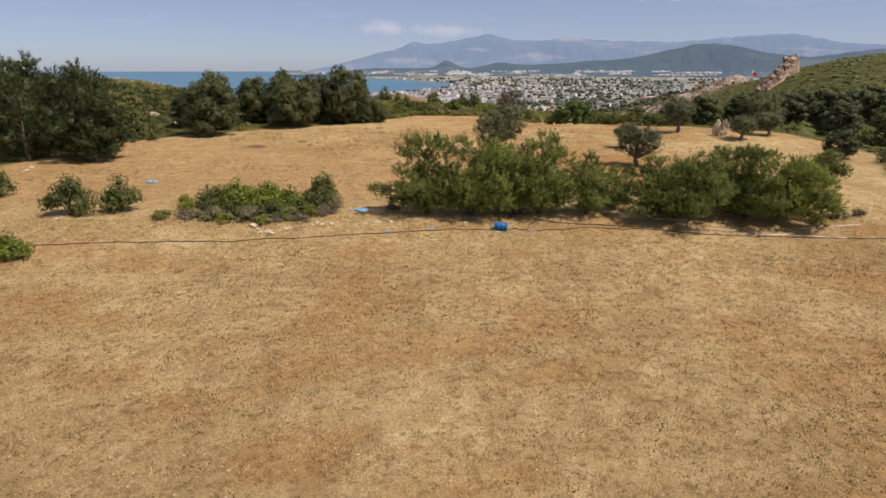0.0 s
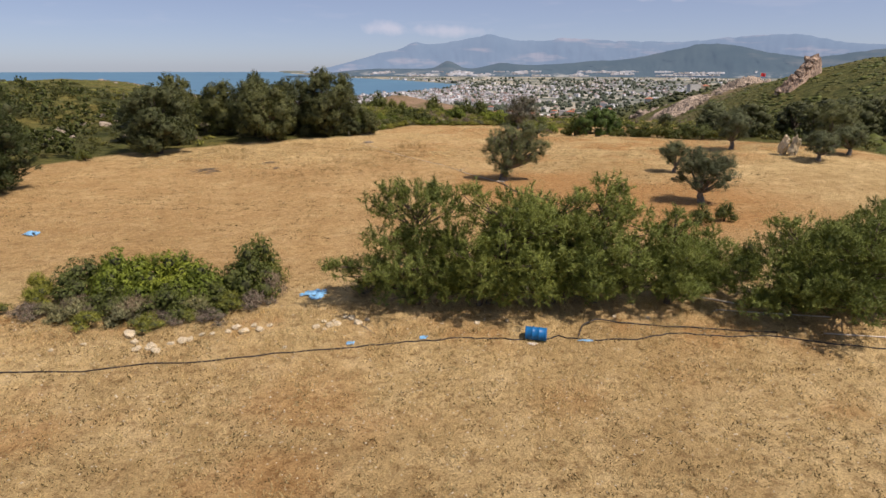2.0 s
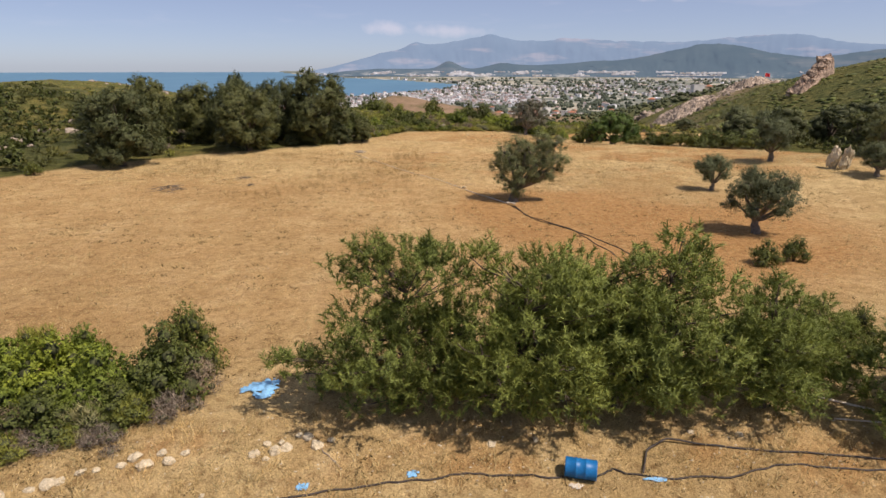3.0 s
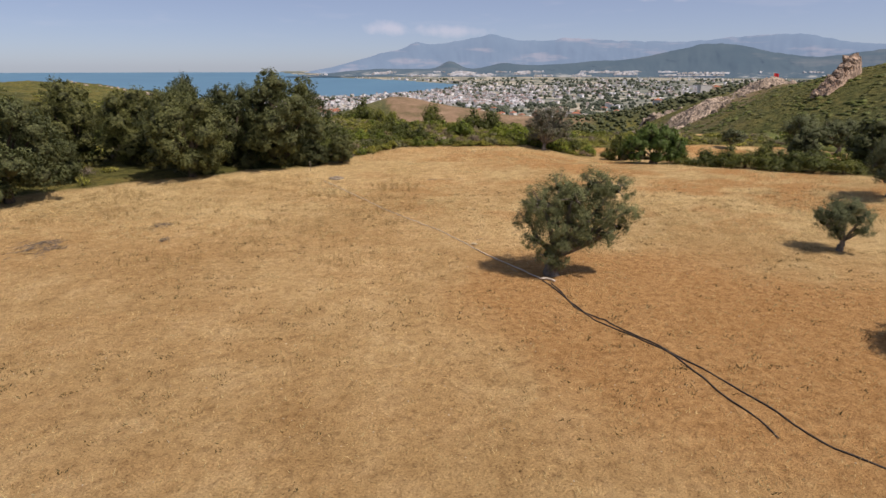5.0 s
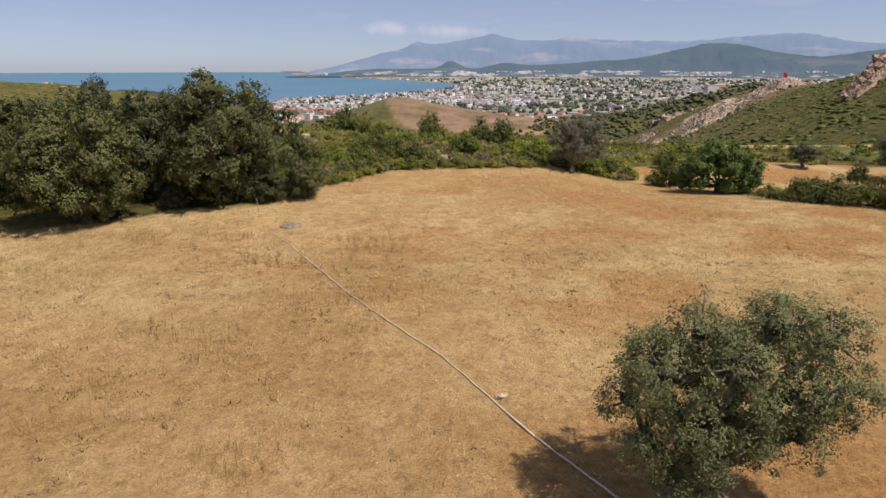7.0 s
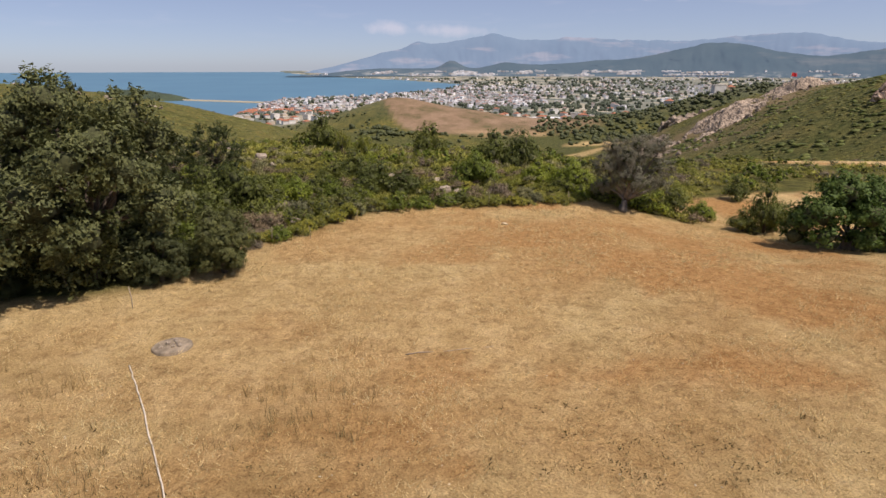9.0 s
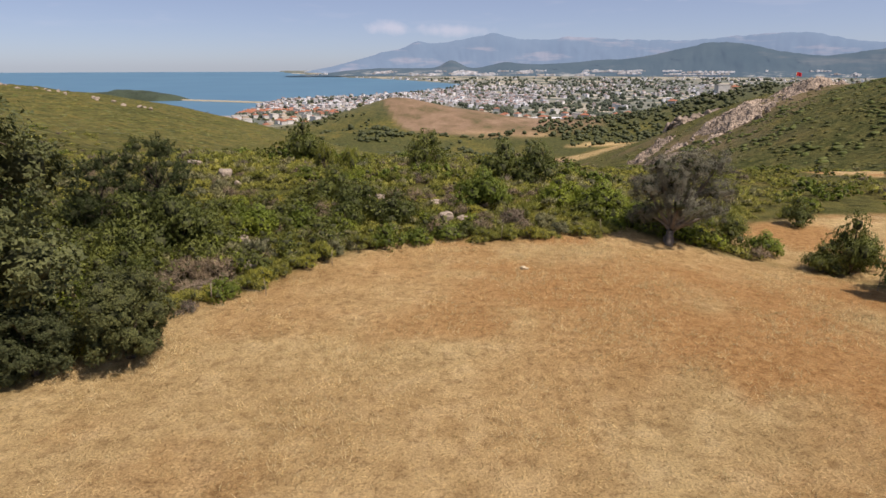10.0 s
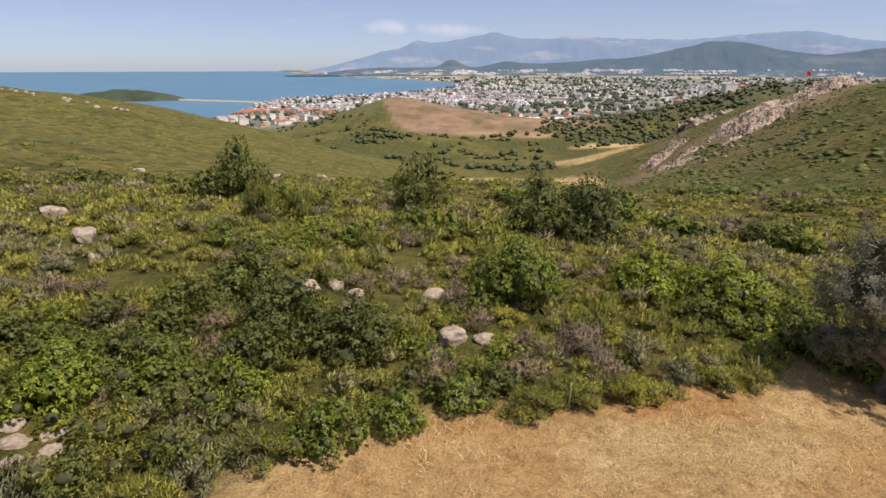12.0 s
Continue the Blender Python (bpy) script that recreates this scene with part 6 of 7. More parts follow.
HOUSES = []
for k, (w, d, h, roof, wall, cap, words) in enumerate([(12, 9, 6.2, "hip", M_WALL, M_TILE, "white house with a terracotta hipped roof"), (10, 9, 3.4, "hip", M_WALL_WARM, M_TILE, "low cream house with a terracotta roof"),
                                                       (14, 11, 9.2, "flat", M_WALL, M_FLAT_ROOF, "white flat-roofed apartment house"), (11, 10, 6.4, "flat", M_WALL_WARM, M_FLAT_ROOF, "cream flat-roofed house")]):
    ob = thing("house", words + " in the coastal town", "house", "houses of the town")
    walls, cover = house_arrays(w, d, h, roof, 2.4)
    wall_part = part("wall", mesh_from("wall", *walls, wall), ob)
    part("roof", mesh_from("roof", *cover, cap), ob)
    for fl in range(max(1, int(h // 3))):
        for wx in (-w * 0.28, w * 0.28):
            part("window", mesh_from("window", *box(wx, -d / 2 - 0.03, 1.7 + 3 * fl, 1.8, 0.12, 1.4), M_GLASS), wall_part)
    HOUSES.append(ob)


def build_town():
    rng = np.random.default_rng(88)
    n = 14000
    a, d = rng.uniform(-20, 40, n), np.exp(rng.uniform(math.log(800), math.log(3800), n))
    x, y = CENTRE[0] + d * np.sin(np.radians(a)), CENTRE[1] + d * np.cos(np.radians(a))
    out = offshore(x, y)
    dense = 0.95 * np.exp(-((a - 4) / 9) ** 2) * step(1250, 1500, d) * (1 - step(2500, 2900, d)) + 0.9 * np.exp(-(out / 160) ** 2) * (a < 3) * (d > 1050)
    dense += 0.5 * np.exp(-((a + 14) / 5) ** 2) * (1 - step(1500, 1800, d)) * (d > 1050)
    dense *= 1 - 0.5 * step(7, 16, a)
    dense *= 1 - 0.75 * step(6, 11, a) * (1 - step(1900, 2300, d))
    dense += 0.22 * step(8, 16, a) * step(1700, 2300, d) + 0.03
    ok = (out < -14) & (rng.random(n) < dense * (0.12 + 1.4 * step(0.42, 0.6, fbm(x / 110, y / 110, 91, 3))))
    ok &= (np.hypot(x + 62, y - 915) > 200)
    x, y, d, a = x[ok], y[ok], d[ok], a[ok]
    order = np.argsort(d)
    x, y, d = x[order], y[order], d[order]
    z = height(x, y)
    walls, roofs = Shape(), Shape()
    for i in range(len(x)):
        turn = 20 * round(fbm(x[i] / 200, y[i] / 200, 93, 2) * 9) + rng.choice((0, 90)) + rng.normal(0, 4)
        if i < 230:
            k = int(rng.choice(4, p=(0.4, 0.25, 0.15, 0.2)))
            m = pose(x[i], y[i], z[i] - 0.4, 0, 0, turn)
            if i < 4:
                HOUSES[i].matrix_basis = m
            else:
                copy_thing(HOUSES[k], m)
            continue
        big = rng.random() < 0.06
        w, dd, h = rng.uniform(7, 11) * (2.6 if big else 1), rng.uniform(6, 9) * (1.4 if big else 1), rng.choice((3.4, 6.2, 6.2, 9.0))
        wa, ro = house_arrays(w, dd, h, "hip" if rng.random() < 0.6 and not big else "flat", 2.2)
        c, s = math.cos(radians(turn)), math.sin(radians(turn))
        spin = np.array([[c, s, 0], [-s, c, 0], [0, 0, 1]])
        walls.add(wa[0] @ spin + (x[i], y[i], z[i] - 0.4), wa[1])
        roofs.add(ro[0] @ spin + (x[i], y[i], z[i] - 0.4), ro[1])
    # the last houses climb the foot of the hills
    mx, my, mz, ma = (g[1:9, ::1] for g in MIDDLE)
    pick = np.flatnonzero((fbm(ma * 0.55, mz / 14, 95, 3) > 0.55).ravel() & (mz.ravel() < -14))
    for i in rng.choice(pick, min(900, len(pick)), replace=False):
        w, h = rng.uniform(9, 20), rng.choice((4.0, 7.0, 10.0))
        walls.add(*box(mx.flat[i] + rng.normal(0, 6), my.flat[i] - 4, mz.flat[i] + h / 2 - 1, w, 9, h))
    town = thing("town_houses", "hazy mass of white and terracotta houses on the coastal plain", "houses", kind="stuff", data=walls.mesh("town_houses", M_TOWN_WALL))
    part("roof", roofs.mesh("roof", M_TOWN_ROOF), town)
    town["kind"] = "stuff"


build_town()

# greenhouses in the valley mouth
gh = thing("greenhouse", "long white plastic-covered greenhouse on the plain", "greenhouse", "greenhouses")
arc = np.linspace(0, np.pi, 9)
prof = np.stack([4 * np.cos(arc), 1.2 + 2.6 * np.sin(arc)], 1)
prof = np.concatenate([[(4, 0)], prof, [(-4, 0)]])
gv = np.concatenate([np.stack([prof[:, 0], np.full(len(prof), s), prof[:, 1]], 1) for s in (-17, 17)])
gk = len(prof)
gq = np.array([[i, i + 1, gk + i + 1, gk + i] for i in range(gk - 1)])
part("cover", mesh_from("cover", gv, [gq, np.array([np.arange(gk)[::-1], np.arange(gk) + gk])], M_SHEET), gh)
for k, (a, d, turn) in enumerate([(8.2, 985, 60), (8.5, 995, 60), (8.85, 1000, 60), (9.2, 1005, 60), (9.5, 1012, 60), (9.85, 1015, 60), (10.2, 1020, 60), (5.5, 1020, 100), (5.9, 1025, 100), (6.3, 1005, 70), (4.3, 1040, 90)]):
    x, y = CENTRE[0] + d * math.sin(radians(a)), CENTRE[1] + d * math.cos(radians(a))
    m = pose(x, y, float(height(x, y)) - 0.2, 0, 0, turn)
    if k == 0:
        gh.matrix_basis = m
    else:
        copy_thing(gh, m)


# a red flag on its pole on the wooded ridge
flag_z = float(height(420, 847))
flag = thing("flag", "red flag flying on a tall pale pole on a wooded ridge", "flag", m=pose(420, 847, flag_z))
part("pole", mesh_from("pole", *tube([(0, 0, -0.5), (0, 0, 7), (0, 0, 14)], (0.35, 0.3, 0.2), 8), M_PALE, True), flag)
fu, fv = np.meshgrid(np.linspace(0, 6.5, 14), np.linspace(9.2, 13.6, 8), indexing="ij")
fy = 0.45 * np.sin(fu * 1.5 + fv * 0.3) * fu / 6.5
cloth_points = np.concatenate([np.stack([fu, fy + e, fv - 0.06 * fu**1.4], -1).reshape(-1, 3) for e in (-0.03, 0.03)])
cloth_faces = grid_faces(14, 8)
part("cloth", mesh_from("cloth", cloth_points, [np.concatenate([cloth_faces, cloth_faces[:, ::-1] + 112])], M_FLAG, True), flag, "rippling red cloth")

# island, causeway and pier in the bay
def island(name, label, a, d, long, wide, high, mat):
    rng = np.random.default_rng(4)
    ang, s = np.meshgrid(np.linspace(0, 2 * np.pi, 48, endpoint=False), np.linspace(0, 1, 12))
    wob = 1 + 0.25 * (fbm(np.cos(ang) * 2 + 5, np.sin(ang) * 2, 8, 3) - 0.5)
    cx, cy = CENTRE[0] + d * math.sin(radians(a)), CENTRE[1] + d * math.cos(radians(a))
    x, y = cx + long * (1 - s) * np.cos(ang) * wob, cy + wide * (1 - s) * np.sin(ang) * wob
    z = SEA + lift(d) - 1.5 + high * (1 - (1 - s) ** 2.2) * (0.8 + 0.5 * fbm(x / 40, y / 40, 6))
    thing(name, label, "island", data=mesh_from(name, np.stack([x, y, z], -1).reshape(-1, 3), grid_faces(12, 48, wrap=True), mat, True), kind="structure")
    return cx, cy


M_ISLE = simple("wooded_island", (0.055, 0.075, 0.045), 0.95, 0.35, 0.02, relief=0.9, distance=3.0)
ix, iy = island("island", "low dark wooded island in the bay", -27.1, 1955, 172, 80, 27, M_ISLE)
isle_end, shore_end = np.array([ix + 160, iy - 10.0]), np.array([CENTRE[0] + 1660 * math.sin(radians(-15.8)), CENTRE[1] + 1660 * math.cos(radians(-15.8))])
path = np.stack([np.linspace(isle_end[c], shore_end[c], 30) for c in (0, 1)] + [np.full(30, SEA + 0.6)], 1)
thing("causeway", "narrow pale stone causeway between island and shore", "causeway", data=mesh_from("causeway", *tube(path, 4.0, 6), M_PALE))
for a, d, turn, long in ((-21.6, 1125, 75, 70), (-20.4, 1150, 80, 90), (-19.3, 1175, 60, 60)):
    x, y = CENTRE[0] + d * math.sin(radians(a)), CENTRE[1] + d * math.cos(radians(a))
    tagged(new("pier", mesh_from("pier", *box(0, 0, 0, 6, long, 2.5), M_CONCRETE)), "pale concrete pier of the small harbour", "pier", "harbour piers").matrix_basis = pose(x, y, SEA + 1.0, 0, 0, turn)


# ---- things on the fields ----
def on_ground(points, up=0.0):
    pts = np.asarray(points, float)
    return np.c_[pts, height(pts[:, 0], pts[:, 1]) + up]


def build_drum():
    """Blue plastic drum lying on its side, with two rolling hoops, chimes and bungs."""
    ob = thing("barrel", "blue plastic barrel lying on its side beside black hoses", "barrel")
    prof = [(0.0, -0.44), (0.25, -0.44), (0.262, -0.425), (0.27, -0.455), (0.285, -0.455), (0.29, -0.43), (0.288, -0.40), (0.286, -0.17), (0.30, -0.155), (0.30, -0.125), (0.286, -0.11),
            (0.286, 0.11), (0.30, 0.125), (0.30, 0.155), (0.286, 0.17), (0.288, 0.40), (0.29, 0.43), (0.285, 0.455), (0.27, 0.455), (0.262, 0.425), (0.25, 0.44), (0.0, 0.44)]
    sides = 28
    ang = np.linspace(0, 2 * np.pi, sides, endpoint=False)
    v = np.array([[z, r * math.cos(a), r * math.sin(a)] for r, z in prof for a in ang])
    body = part("body", mesh_from("body", v, grid_faces(len(prof), sides, wrap=True), M_DRUM, True), ob)
    for y in (-0.16, 0.16):
        part("bung", mesh_from("bung", *tube([(-0.44, y, 0.05), (-0.458, y, 0.05)], 0.035, 12), M_HOSE), body, "dark screw bung")
    x, y = 4.1, 43.15
    ob.matrix_basis = pose(x, y, float(height(x, y)) + 0.27, 20, 0, -14)


build_drum()


def hose(name, label, points, radius, mat, steps, wobble, rise=()):
    rng = np.random.default_rng(len(points) * 7 + steps)
    pts = bent(on_ground(points), steps, 0.0, rng)
    pts[:, :2] += (np.stack([fbm(np.arange(steps) * 0.1, np.full(steps, 3.0 + c), 5) for c in (0, 1)], 1) - 0.5) * wobble
    pts[:, 2] = height(pts[:, 0], pts[:, 1]) + radius * 0.8
    for centre, wide, high in rise:
        pts[:, 2] += high * np.exp(-(((pts[:, 0] - centre) / wide) ** 2))
    thing(name, label, "hose", data=mesh_from(name, *tube(pts, radius, 8), mat, True))


hose("hose", "long black rubber hose along the foot of the bank", [(-27, 38.6), (-20, 39.7), (-14.2, 40.5), (-8.5, 41.35), (-3.9, 42.3), (-1.5, 42.8), (0.4, 43.1), (2.0, 43.0), (3.6, 42.95)], 0.031, M_HOSE, 120, 0.5)
hose("hose", "black rubber hose running on from the blue barrel", [(4.7, 43.1), (5.2, 43.3), (6.2, 43.2), (8.4, 43.1), (10.6, 43.6), (12.5, 43.4), (14.4, 43.5), (19, 42.4), (26, 42.0), (34, 41.5)], 0.031, M_HOSE, 120, 0.4)
hose("hose", "black rubber hose arching up over the bank", [(6.0, 43.2), (6.3, 44.0), (7.1, 44.5), (8.4, 44.3), (10.0, 44.1), (13.1, 43.9), (15.0, 43.7)], 0.033, M_HOSE, 70, 0.12, ((7.0, 0.9, 0.12),))
hose("hose", "dark hose crossing the upper field to the olive tree", [(10.6, 62.5), (10.1, 64.5), (9.2, 68.4), (7.0, 71.7), (6.2, 74.5), (5.5, 76.6)], 0.031, M_HOSE, 90, 0.35)
hose("hose", "dark hose crossing the upper field to the olive tree", [(14.5, 58.5), (12.0, 62.0), (9.9, 67.2), (7.6, 71.4), (6.5, 73.0), (5.9, 76.2)], 0.032, M_HOSE, 90, 0.5)
# a pale pipe in lengths, with an elbow at its end
run = [(5.45, 76.75), (4.7, 78.1), (3.0, 80.7), (2.2, 82.1), (0.1, 85.9), (-2.9, 90.1), (-4.4, 92.4), (-6.2, 95.4), (-8.0, 98.4), (-9.6, 101.0), (-10.9, 103.0)]
pipe = thing("water_pipe", "sun-bleached pale plastic pipe laid in lengths across straw", "pipe")
for k, (p, q) in enumerate(zip(run[:-1], run[1:])):
    pts = bent(on_ground([p, q], 0.04), 8, 0.012, np.random.default_rng(k))
    pts[:, 2] = np.maximum(pts[:, 2], height(pts[:, 0], pts[:, 1]) + 0.03)
    part("length", mesh_from("length", *tube(pts, 0.032 if k < 3 else 0.024, 8), M_PVC, True), pipe)
part("elbow", mesh_from("elbow", *tube(bent(on_ground([(5.4, 76.72), (5.75, 76.8), (6.05, 76.35)], 0.09), 9, 0, np.random.default_rng(1)), 0.055, 8), M_PVC, True), pipe)

# white poles lying by the pines
for p, q, r in (((12.2, 47.4), (14.6, 46.0), 0.04), ((24.2, 42.4), (28.2, 42.0), 0.045), ((20.6, 42.2), (24.4, 42.6), 0.04), ((17.0, 43.6), (21.0, 43.2), 0.035), ((25.5, 43.6), (30.5, 44.2), 0.04), ((13.0, 45.6), (18.0, 44.9), 0.03)):
    pts = on_ground([p, ((p[0] + q[0]) / 2, (p[1] + q[1]) / 2), q], 0.0)
    pts[:, 2] = np.maximum(np.linspace(pts[0, 2], pts[2, 2], 3), pts[:, 2]) + r
    tagged(new("pole", mesh_from("pole", *tube(pts, r, 8), M_PVC, True)), "bleached white pole lying on the straw beside pines", "pole", "white poles")
for p, q in (((-13.2, 29.2), (-11.9, 31.6)), ((-3.6, 44.0), (-2.9, 43.3)), ((2.4, 83.9), (2.9, 84.3)), ((-1.2, 103.9), (2.1, 104.6)), ((-4.4, 51.0), (-3.5, 51.1)), ((4.0, 78.6), (4.3, 77.9))):
    pts = bent(on_ground([p, q], 0.03), 7, 0.03, np.random.default_rng(int(abs(p[0] * 10))))
    tagged(new("dry_branch", mesh_from("dry_branch", *tube(pts, np.linspace(0.022, 0.008, 7), 6), M_WOOD, True)), "dry fallen branch lying on the straw", "branch", "fallen branches")


def tarp(name, label, x, y, w, d, seed, mat, crumple=0.16):
    """A crumpled, torn sheet."""
    rng = np.random.default_rng(seed)
    n = 26
    u, v = np.meshgrid(np.linspace(-1, 1, n), np.linspace(-1, 1, n))
    px, py = x + u * w * 0.5 * (0.85 + 0.3 * fbm(u * 2, v * 2, seed)), y + v * d * 0.5 * (0.8 + 0.4 * fbm(u * 2 + 9, v * 2, seed))
    crease = np.abs(2 * fbm(u * 3.5 + seed, v * 3.5, seed, 3) - 1)
    pz = height(px, py) + 0.02 + crumple * (1 - crease) ** 2 * (1 - 0.6 * np.maximum(np.abs(u), np.abs(v)) ** 3)
    f = grid_faces(n, n)
    mid = np.stack([u.ravel()[f].mean(1), v.ravel()[f].mean(1)], 1)
    keep = np.hypot(mid[:, 0], mid[:, 1]) < 0.5 + 1.5 * (fbm(mid[:, 0] * 2.6 + seed, mid[:, 1] * 2.6, seed + 3, 3) - 0.32)
    me = mesh_from(name, np.stack([px, py, pz], -1).reshape(-1, 3), f[keep], mat, True)
    ob = thing(name, label, "tarpaulin", data=me)
    s = ob.modifiers.new("thick", "SOLIDIFY")
    s.thickness = 0.006


tarp("tarpaulin", "crumpled torn light blue plastic sheet on bare soil", -6.3, 47.4, 1.7, 1.6, 3, M_TARP, 0.09)
tarp("tarpaulin", "small crumpled light blue plastic sheet in the straw", -27.3, 58.2, 1.0, 0.9, 5, M_TARP, 0.25)
tarp("tarpaulin", "scrap of light blue plastic beside the black hose", -3.9, 42.6, 0.38, 0.3, 7, M_TARP, 0.07)
tarp("tarpaulin", "scrap of light blue plastic beside the black hose", -0.8, 43.15, 0.4, 0.3, 9, M_TARP, 0.05)
tarp("tarpaulin", "pale blue plastic strip beside the black hose", 6.3, 43.0, 0.8, 0.25, 11, M_TARP, 0.04)
tarp("tarpaulin", "scrap of pale plastic under the blue barrel", 3.9, 42.75, 0.45, 0.25, 13, M_PVC, 0.04)

# stones along the bank
for k, (x, y, size) in enumerate([(-13.3, 42.75, 0.30), (-8.6, 43.2, 0.26), (-8.0, 43.4, 0.20), (-8.3, 43.7, 0.16), (-7.6, 43.7, 0.15), (-11.0, 42.5, 0.24), (-10.7, 42.6, 0.17), (-11.4, 42.3, 0.15), (-10.3, 42.9, 0.18), (-9.9, 43.0, 0.13), (-5.0, 43.9, 0.24), (-4.7, 44.1, 0.2), (-5.3, 44.2, 0.16),
                                  (-9.0, 43.5, 0.22), (-9.3, 43.2, 0.16), (-12.1, 42.0, 0.26), (-12.6, 41.8, 0.2), (-11.8, 41.7, 0.22), (-12.9, 42.3, 0.18), (-5.6, 43.8, 0.2), (-4.9, 44.3, 0.14), (-5.2, 43.6, 0.12), (-4.1, 44.5, 0.2), (-3.8, 44.2, 0.22), (4.2, 122.3, 0.25), (-4.4, 44.6, 0.13), (-3.4, 44.4, 0.14), (1.6, 44.4, 0.15), (3.0, 44.6, 0.12), (-14.9, 42.0, 0.13), (-16.0, 41.6, 0.12), (-18.5, 41.2, 0.14), (-6.6, 42.2, 0.1), (-23.2, 41.7, 0.12), (8.0, 44.9, 0.12), (9.5, 44.8, 0.13), (2.15, 82.9, 0.22), (12.3, 51.2, 0.4), (11.7, 51.8, 0.3),
                                  (16.6, 15.5, 0.24), (17.2, 15.2, 0.25), (-4.3, 25.0, 0.08), (0.6, 22.6, 0.08), (-27.8, 44.0, 0.2), (-42.5, 63.5, 0.35), (-43.5, 66, 0.3), (-12.3, 131.5, 0.2)]):
    tagged(new("stone", PALES[k % 4]), "pale limestone stone lying on dry soil", "stone", "stones along the bank").matrix_basis = lay(x, y, size, 63 * k, 0.3, 8, 0.9)


def pebbles(n, x0, x1, y0, y1, s0, s1, label, weight, seed):
    """Loose small stones, past counting."""
    rng = np.random.default_rng(seed)
    x, y = rng.uniform(x0, x1, n), rng.uniform(y0, y1, n)
    ok = (rng.random(n) < weight(x, y)) & (field_mask(x, y) > 0.4)
    x, y = x[ok], y[ok]
    m = len(x)
    unit = np.array([(1, 0, 0), (-1, 0, 0), (0, 1, 0), (0, -1, 0), (0, 0, 1), (0, 0, -0.5)])
    tri = np.array([(0, 2, 4), (2, 1, 4), (1, 3, 4), (3, 0, 4), (2, 0, 5), (1, 2, 5), (3, 1, 5), (0, 3, 5)])
    size = rng.uniform(s0, s1, (m, 1, 1)) * rng.uniform(0.6, 1.3, (m, 6, 3)) * (1, 1, 0.7)
    pts = unit[None] * size + np.stack([x, y, height(x, y) + s0 * 0.4], -1)[:, None]
    thing("gravel", label, "gravel", data=mesh_from("gravel", pts.reshape(-1, 3), (tri[None] + 6 * np.arange(m)[:, None, None]).reshape(-1, 3), M_PALE), kind="stuff")


pebbles(11000, -32, 32, 11, 46, 0.015, 0.055, "small pale stones strewn over the lower field", lambda x, y: np.clip(0.25 + 0.8 * bump(x, y, 2, 40, 22, 5) + 0.9 * (fbm(x / 5, y / 5, 71) - 0.45), 0, 1), 8)
pebbles(3000, -30, 30, 46, 105, 0.015, 0.04, "small pale stones in the upper field", lambda x, y: 0.5 + 0 * x, 9)

# the round slab by the oaks, with stones and litter on it
ang = np.linspace(0, 2 * np.pi, 40, endpoint=False)
rad = 0.7 * (1 + 0.12 * (vnoise(np.cos(ang) * 2 + 4, np.sin(ang) * 2, 4) - 0.5))
sv = np.concatenate([np.stack([r * np.cos(ang), 1.0 * r * np.sin(ang), np.full(40, z)], 1) for r, z in ((rad * 1.05, -0.05), (rad, 0.05), (rad * 0.93, 0.075))])
slab = thing("concrete_slab", "rough round grey concrete slab flush with the straw", "slab", data=mesh_from("concrete_slab", sv, [grid_faces(3, 40, wrap=True), (np.arange(40) + 80)[None]], M_CONCRETE))
slab.matrix_basis = pose(-10.0, 104.5, float(height(-10.0, 104.5)) + 0.02)
for k, (x, y, size) in enumerate([(-10.2, 104.6, 0.13), (-9.9, 104.7, 0.1), (-9.7, 104.4, 0.12), (-10.3, 104.2, 0.09), (-9.9, 104.3, 0.08), (-10.05, 104.9, 0.1)]):
    tagged(new("stone", ROCKS[k % 4]), "small stone lying on the round concrete slab", "stone", "stones on the slab").matrix_basis = pose(x, y, float(height(-10.0, 104.5)) + 0.13, 0, 0, 70 * k) @ Matrix.Diagonal((size, size, size * 0.8, 1))

# stakes round the field
for k, (x, y, tall, r) in enumerate([(-9.55, 116.9, 0.95, 0.03), (-2.4, 125.7, 0.8, 0.022), (3.5, 127.2, 0.9, 0.022), (9.7, 129.0, 1.0, 0.022), (-5.4, 121.9, 0.8, 0.022), (-13.2, 108.0, 1.0, 0.025), (22.8, 123.0, 1.1, 0.025), (-7.6, 118.0, 0.8, 0.02), (0.3, 126.9, 0.8, 0.02)]):
    z = float(height(x, y))
    pts = [(x, y, z - 0.2), (x + 0.02, y, z + tall * 0.5), (x + 0.05 * (-1) ** k, y + 0.02, z + tall)]
    r *= 0.7
    tagged(new("stake", mesh_from("stake", *tube(pts, (r, r, r * 0.8), 6), M_WOOD, True)), "thin weathered fence stake at the field edge", "stake", "field edge stakes")


def brush(x, y, wide, high, n, seed, label):
    """A heap of dry cut twigs."""
    rng = np.random.default_rng(seed)
    s = Shape()
    for _ in range(n):
        c = rng.normal(0, 0.35, 2) * wide
        a, ln = rng.uniform(0, 6.28), rng.uniform(0.3, 0.9) * wide * 0.6
        z0, z1 = rng.uniform(0.02, high, 2) * math.exp(-(c @ c) / wide**2 / 0.3)
        p, q = np.array([x + c[0], y + c[1]]), np.array([x + c[0] + ln * math.cos(a), y + c[1] + ln * math.sin(a)])
        pts = np.array([[*p, float(height(*p)) + z0 + 0.01], [*((p + q) / 2), float(height(*((p + q) / 2))) + (z0 + z1) / 2 + 0.04], [*q, float(height(*q)) + z1 + 0.01]])
        s.add(*tube(pts, (0.018, 0.014, 0.006), 4))
    thing("brushwood", label, "brushwood", "", data=s.mesh("brushwood", M_TWIG), kind="stuff")


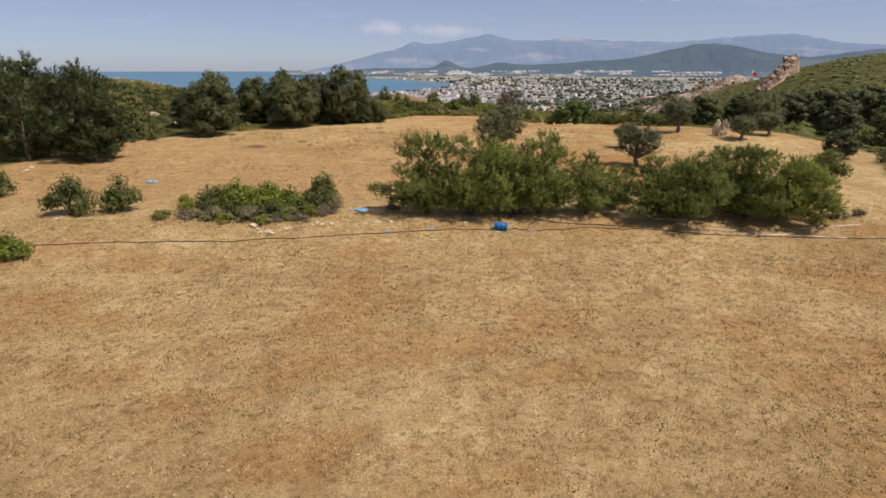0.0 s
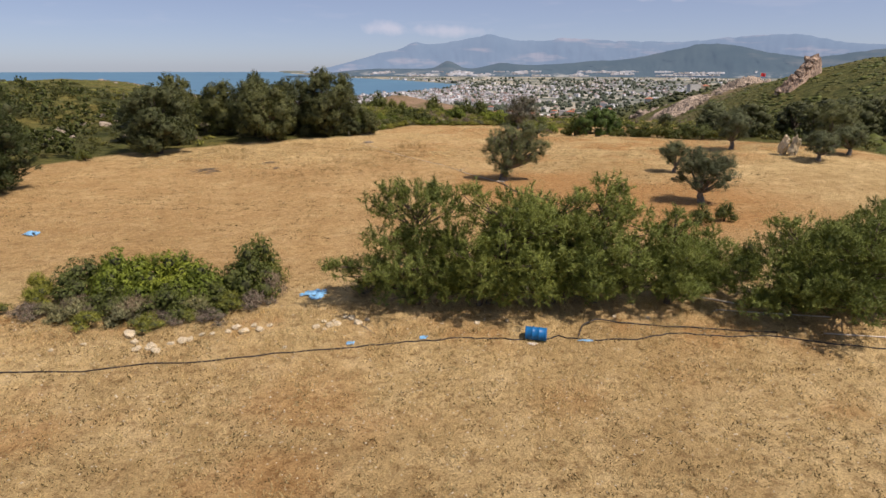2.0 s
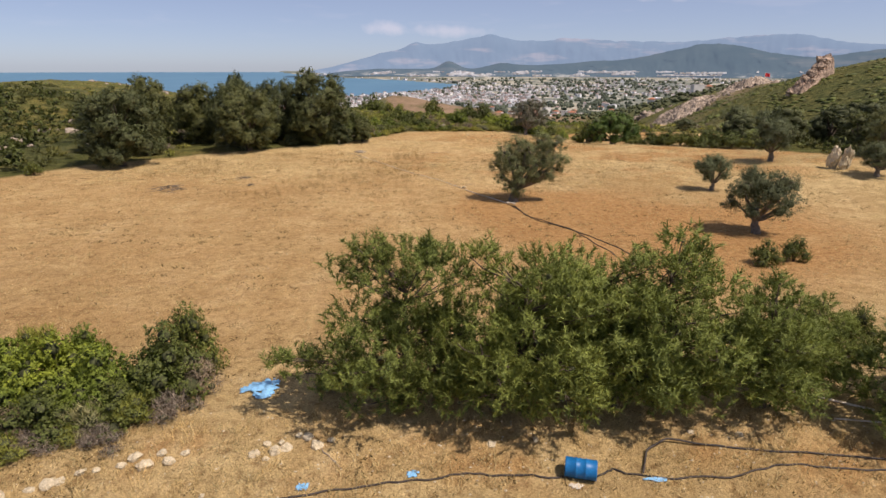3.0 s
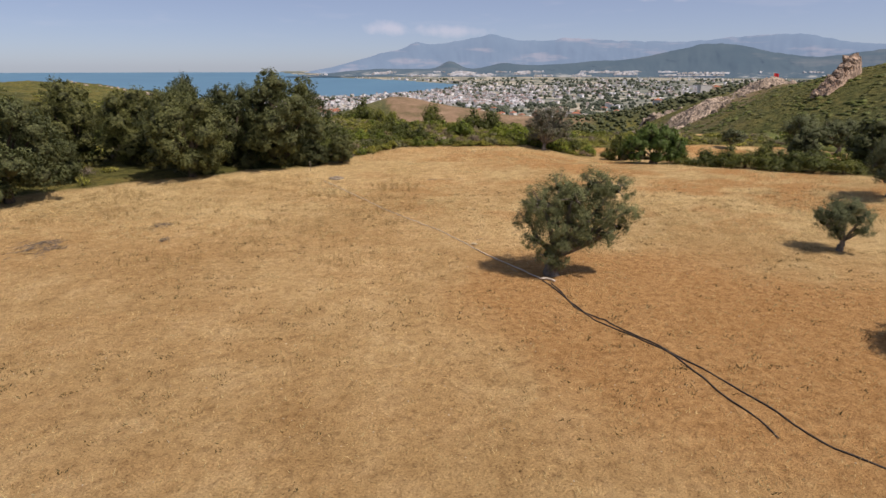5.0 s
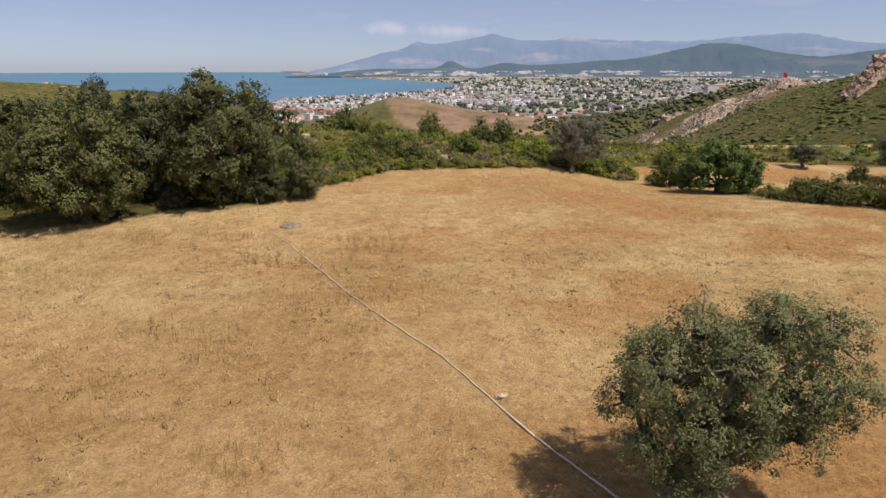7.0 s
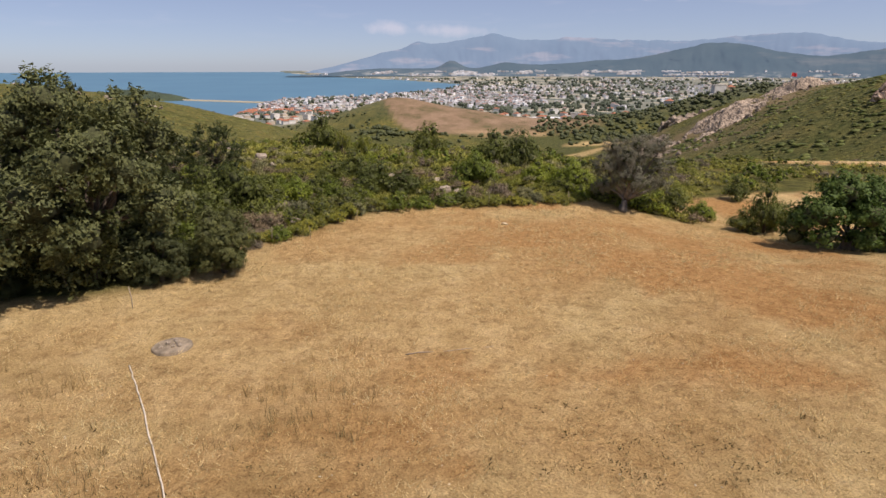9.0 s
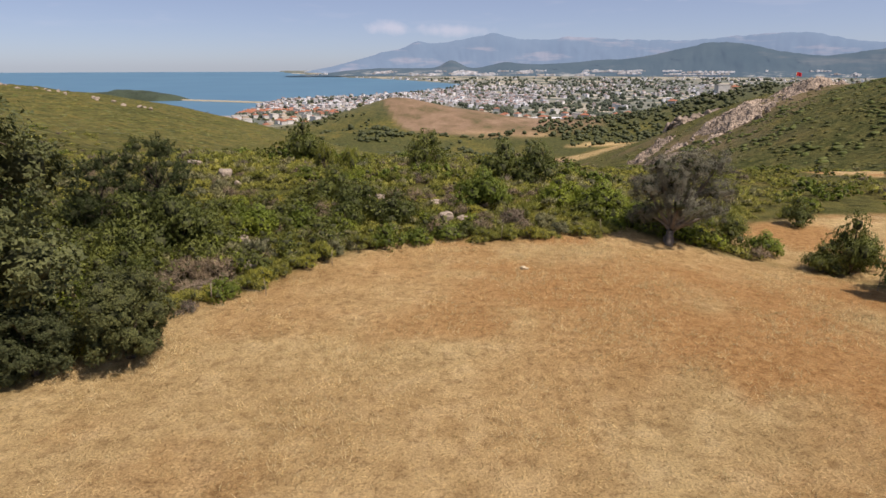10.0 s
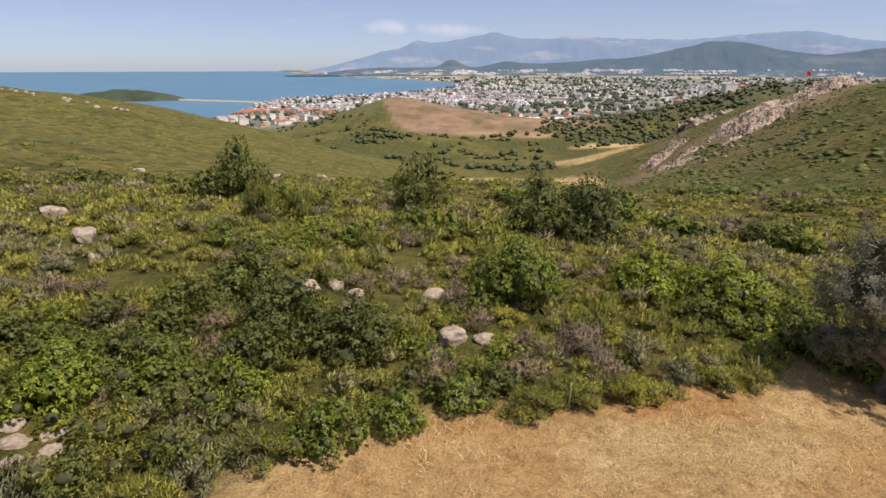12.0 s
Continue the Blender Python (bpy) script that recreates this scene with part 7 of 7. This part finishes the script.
brush(-24.7, 82.6, 1.9, 0.30, 90, 3, "low heap of dry dark brushwood in the straw")
brush(-17.6, 84.0, 0.5, 0.30, 40, 5, "small dark tuft of dry brushwood in the straw")
brush(-19.3, 87.4, 0.9, 0.18, 45, 6, "low heap of dry dark brushwood in the straw")
brush(-10.2, 118.6, 1.9, 0.45, 170, 7, "cut grey brushwood at the scrub edge")


# ---- dry grass ----
def grass(name, label, n, x0, x1, y0, y1, tall, wide, lean, weight, mat, seed, blades=5, rows=0.0):
    """Tufts of bent blades, past counting."""
    rng = np.random.default_rng(seed)
    x, y = rng.uniform(x0, x1, n), rng.uniform(y0, y1, n)
    if rows:
        y = np.round((y + 0.05 * x) / rows) * rows - 0.05 * x + rng.normal(0, 0.3, n)
    ok = (np.abs(x) < 0.80 * (y + 4)) & (rng.random(n) < weight(x, y) * field_mask(x, y))
    x, y = x[ok], y[ok]
    m = len(x)
    root = np.stack([x, y, height(x, y) - 0.01], -1)
    size = rng.uniform(0.55, 1.3, m)
    root = np.repeat(root, blades, 0)
    size = np.repeat(size, blades)[:, None]
    k = len(root)
    way = np.c_[rng.normal(0, lean, (k, 2)), np.ones(k)]
    way /= np.linalg.norm(way, axis=1, keepdims=True)
    side = np.cross(way, rng.normal(size=(k, 3)))
    side /= np.linalg.norm(side, axis=1, keepdims=True) + 1e-9
    root = root + np.c_[rng.normal(0, 0.05, (k, 2)), np.zeros(k)] * (1 + 2 * lean)
    ln = tall * size * rng.uniform(0.6, 1.2, (k, 1))
    v = np.stack([root - side * wide * 0.5, root + side * wide * 0.5, root + way * ln], 1).reshape(-1, 3)
    thing(name, label, "grass", data=mesh_from(name, v, np.arange(3 * k).reshape(-1, 3), mat), kind="stuff")


grass("dry_grass", "short dry straw stubble of the lower field", 30000, -36, 36, 11, 44, 0.2, 0.034, 0.75, lambda x, y: np.clip(0.25 + 1.5 * (fbm(x / 1.3, y / 1.3, 81) - 0.3), 0, 1), M_STRAW, 1, 7)
grass("dry_grass", "short dry straw of the upper field", 34000, -46, 46, 44, 100, 0.17, 0.032, 0.8, lambda x, y: np.clip(0.2 + 1.4 * (fbm(x / 1.6, y / 1.2, 82) - 0.3), 0, 1), M_STRAW, 2, 4)
grass("dry_grass", "long pale dry grass laid flat by the wind", 30000, -34, 42, 84, 132, 0.30, 0.016, 0.9, lambda x, y: np.clip(3.2 * (fbm(x / 3.5, y / 3.5, 83) - 0.43), 0, 1), M_STRAW_PALE, 3, 9)
grass("dry_grass", "short straw between the long pale grass", 26000, -34, 42, 84, 132, 0.22, 0.022, 1.0, lambda x, y: 0.55 + 0 * x, M_STRAW, 7, 4)
grass("weed_tufts", "dark dry weed tufts growing in plough rows", 9000, -40, 34, 47, 100, 0.13, 0.05, 0.8, lambda x, y: np.clip(1.6 * (fbm(x / 6, y / 6, 84) - 0.35), 0, 0.8), M_WEED, 4, 8, rows=1.5)
grass("weed_tufts", "dark dry weed tufts in the lower field", 15000, -34, 34, 11, 44, 0.13, 0.05, 1.1, lambda x, y: np.clip(0.12 + 1.3 * (fbm(x / 6, y / 6, 85) - 0.33), 0, 0.8), M_WEED, 5, 6)
grass("dry_stalks", "upright brown dry stalks standing in the upper field", 7000, -30, -2, 76, 105, 0.55, 0.02, 0.22, lambda x, y: np.clip(4 * (fbm(x / 3, y / 2.2, 87) - 0.56), 0, 0.9), M_STALK, 8, 4)
grass("bank_grass", "taller dry grass along the bank and field edges", 12000, -40, 36, 40, 49, 0.38, 0.02, 0.6, lambda x, y: np.clip(0.9 * np.exp(-((y - bank(x) - 2.0) / 2.2) ** 2) * (fbm(x / 2, y / 2, 86) * 1.6 - 0.3), 0, 1), M_STRAW, 6, 6)
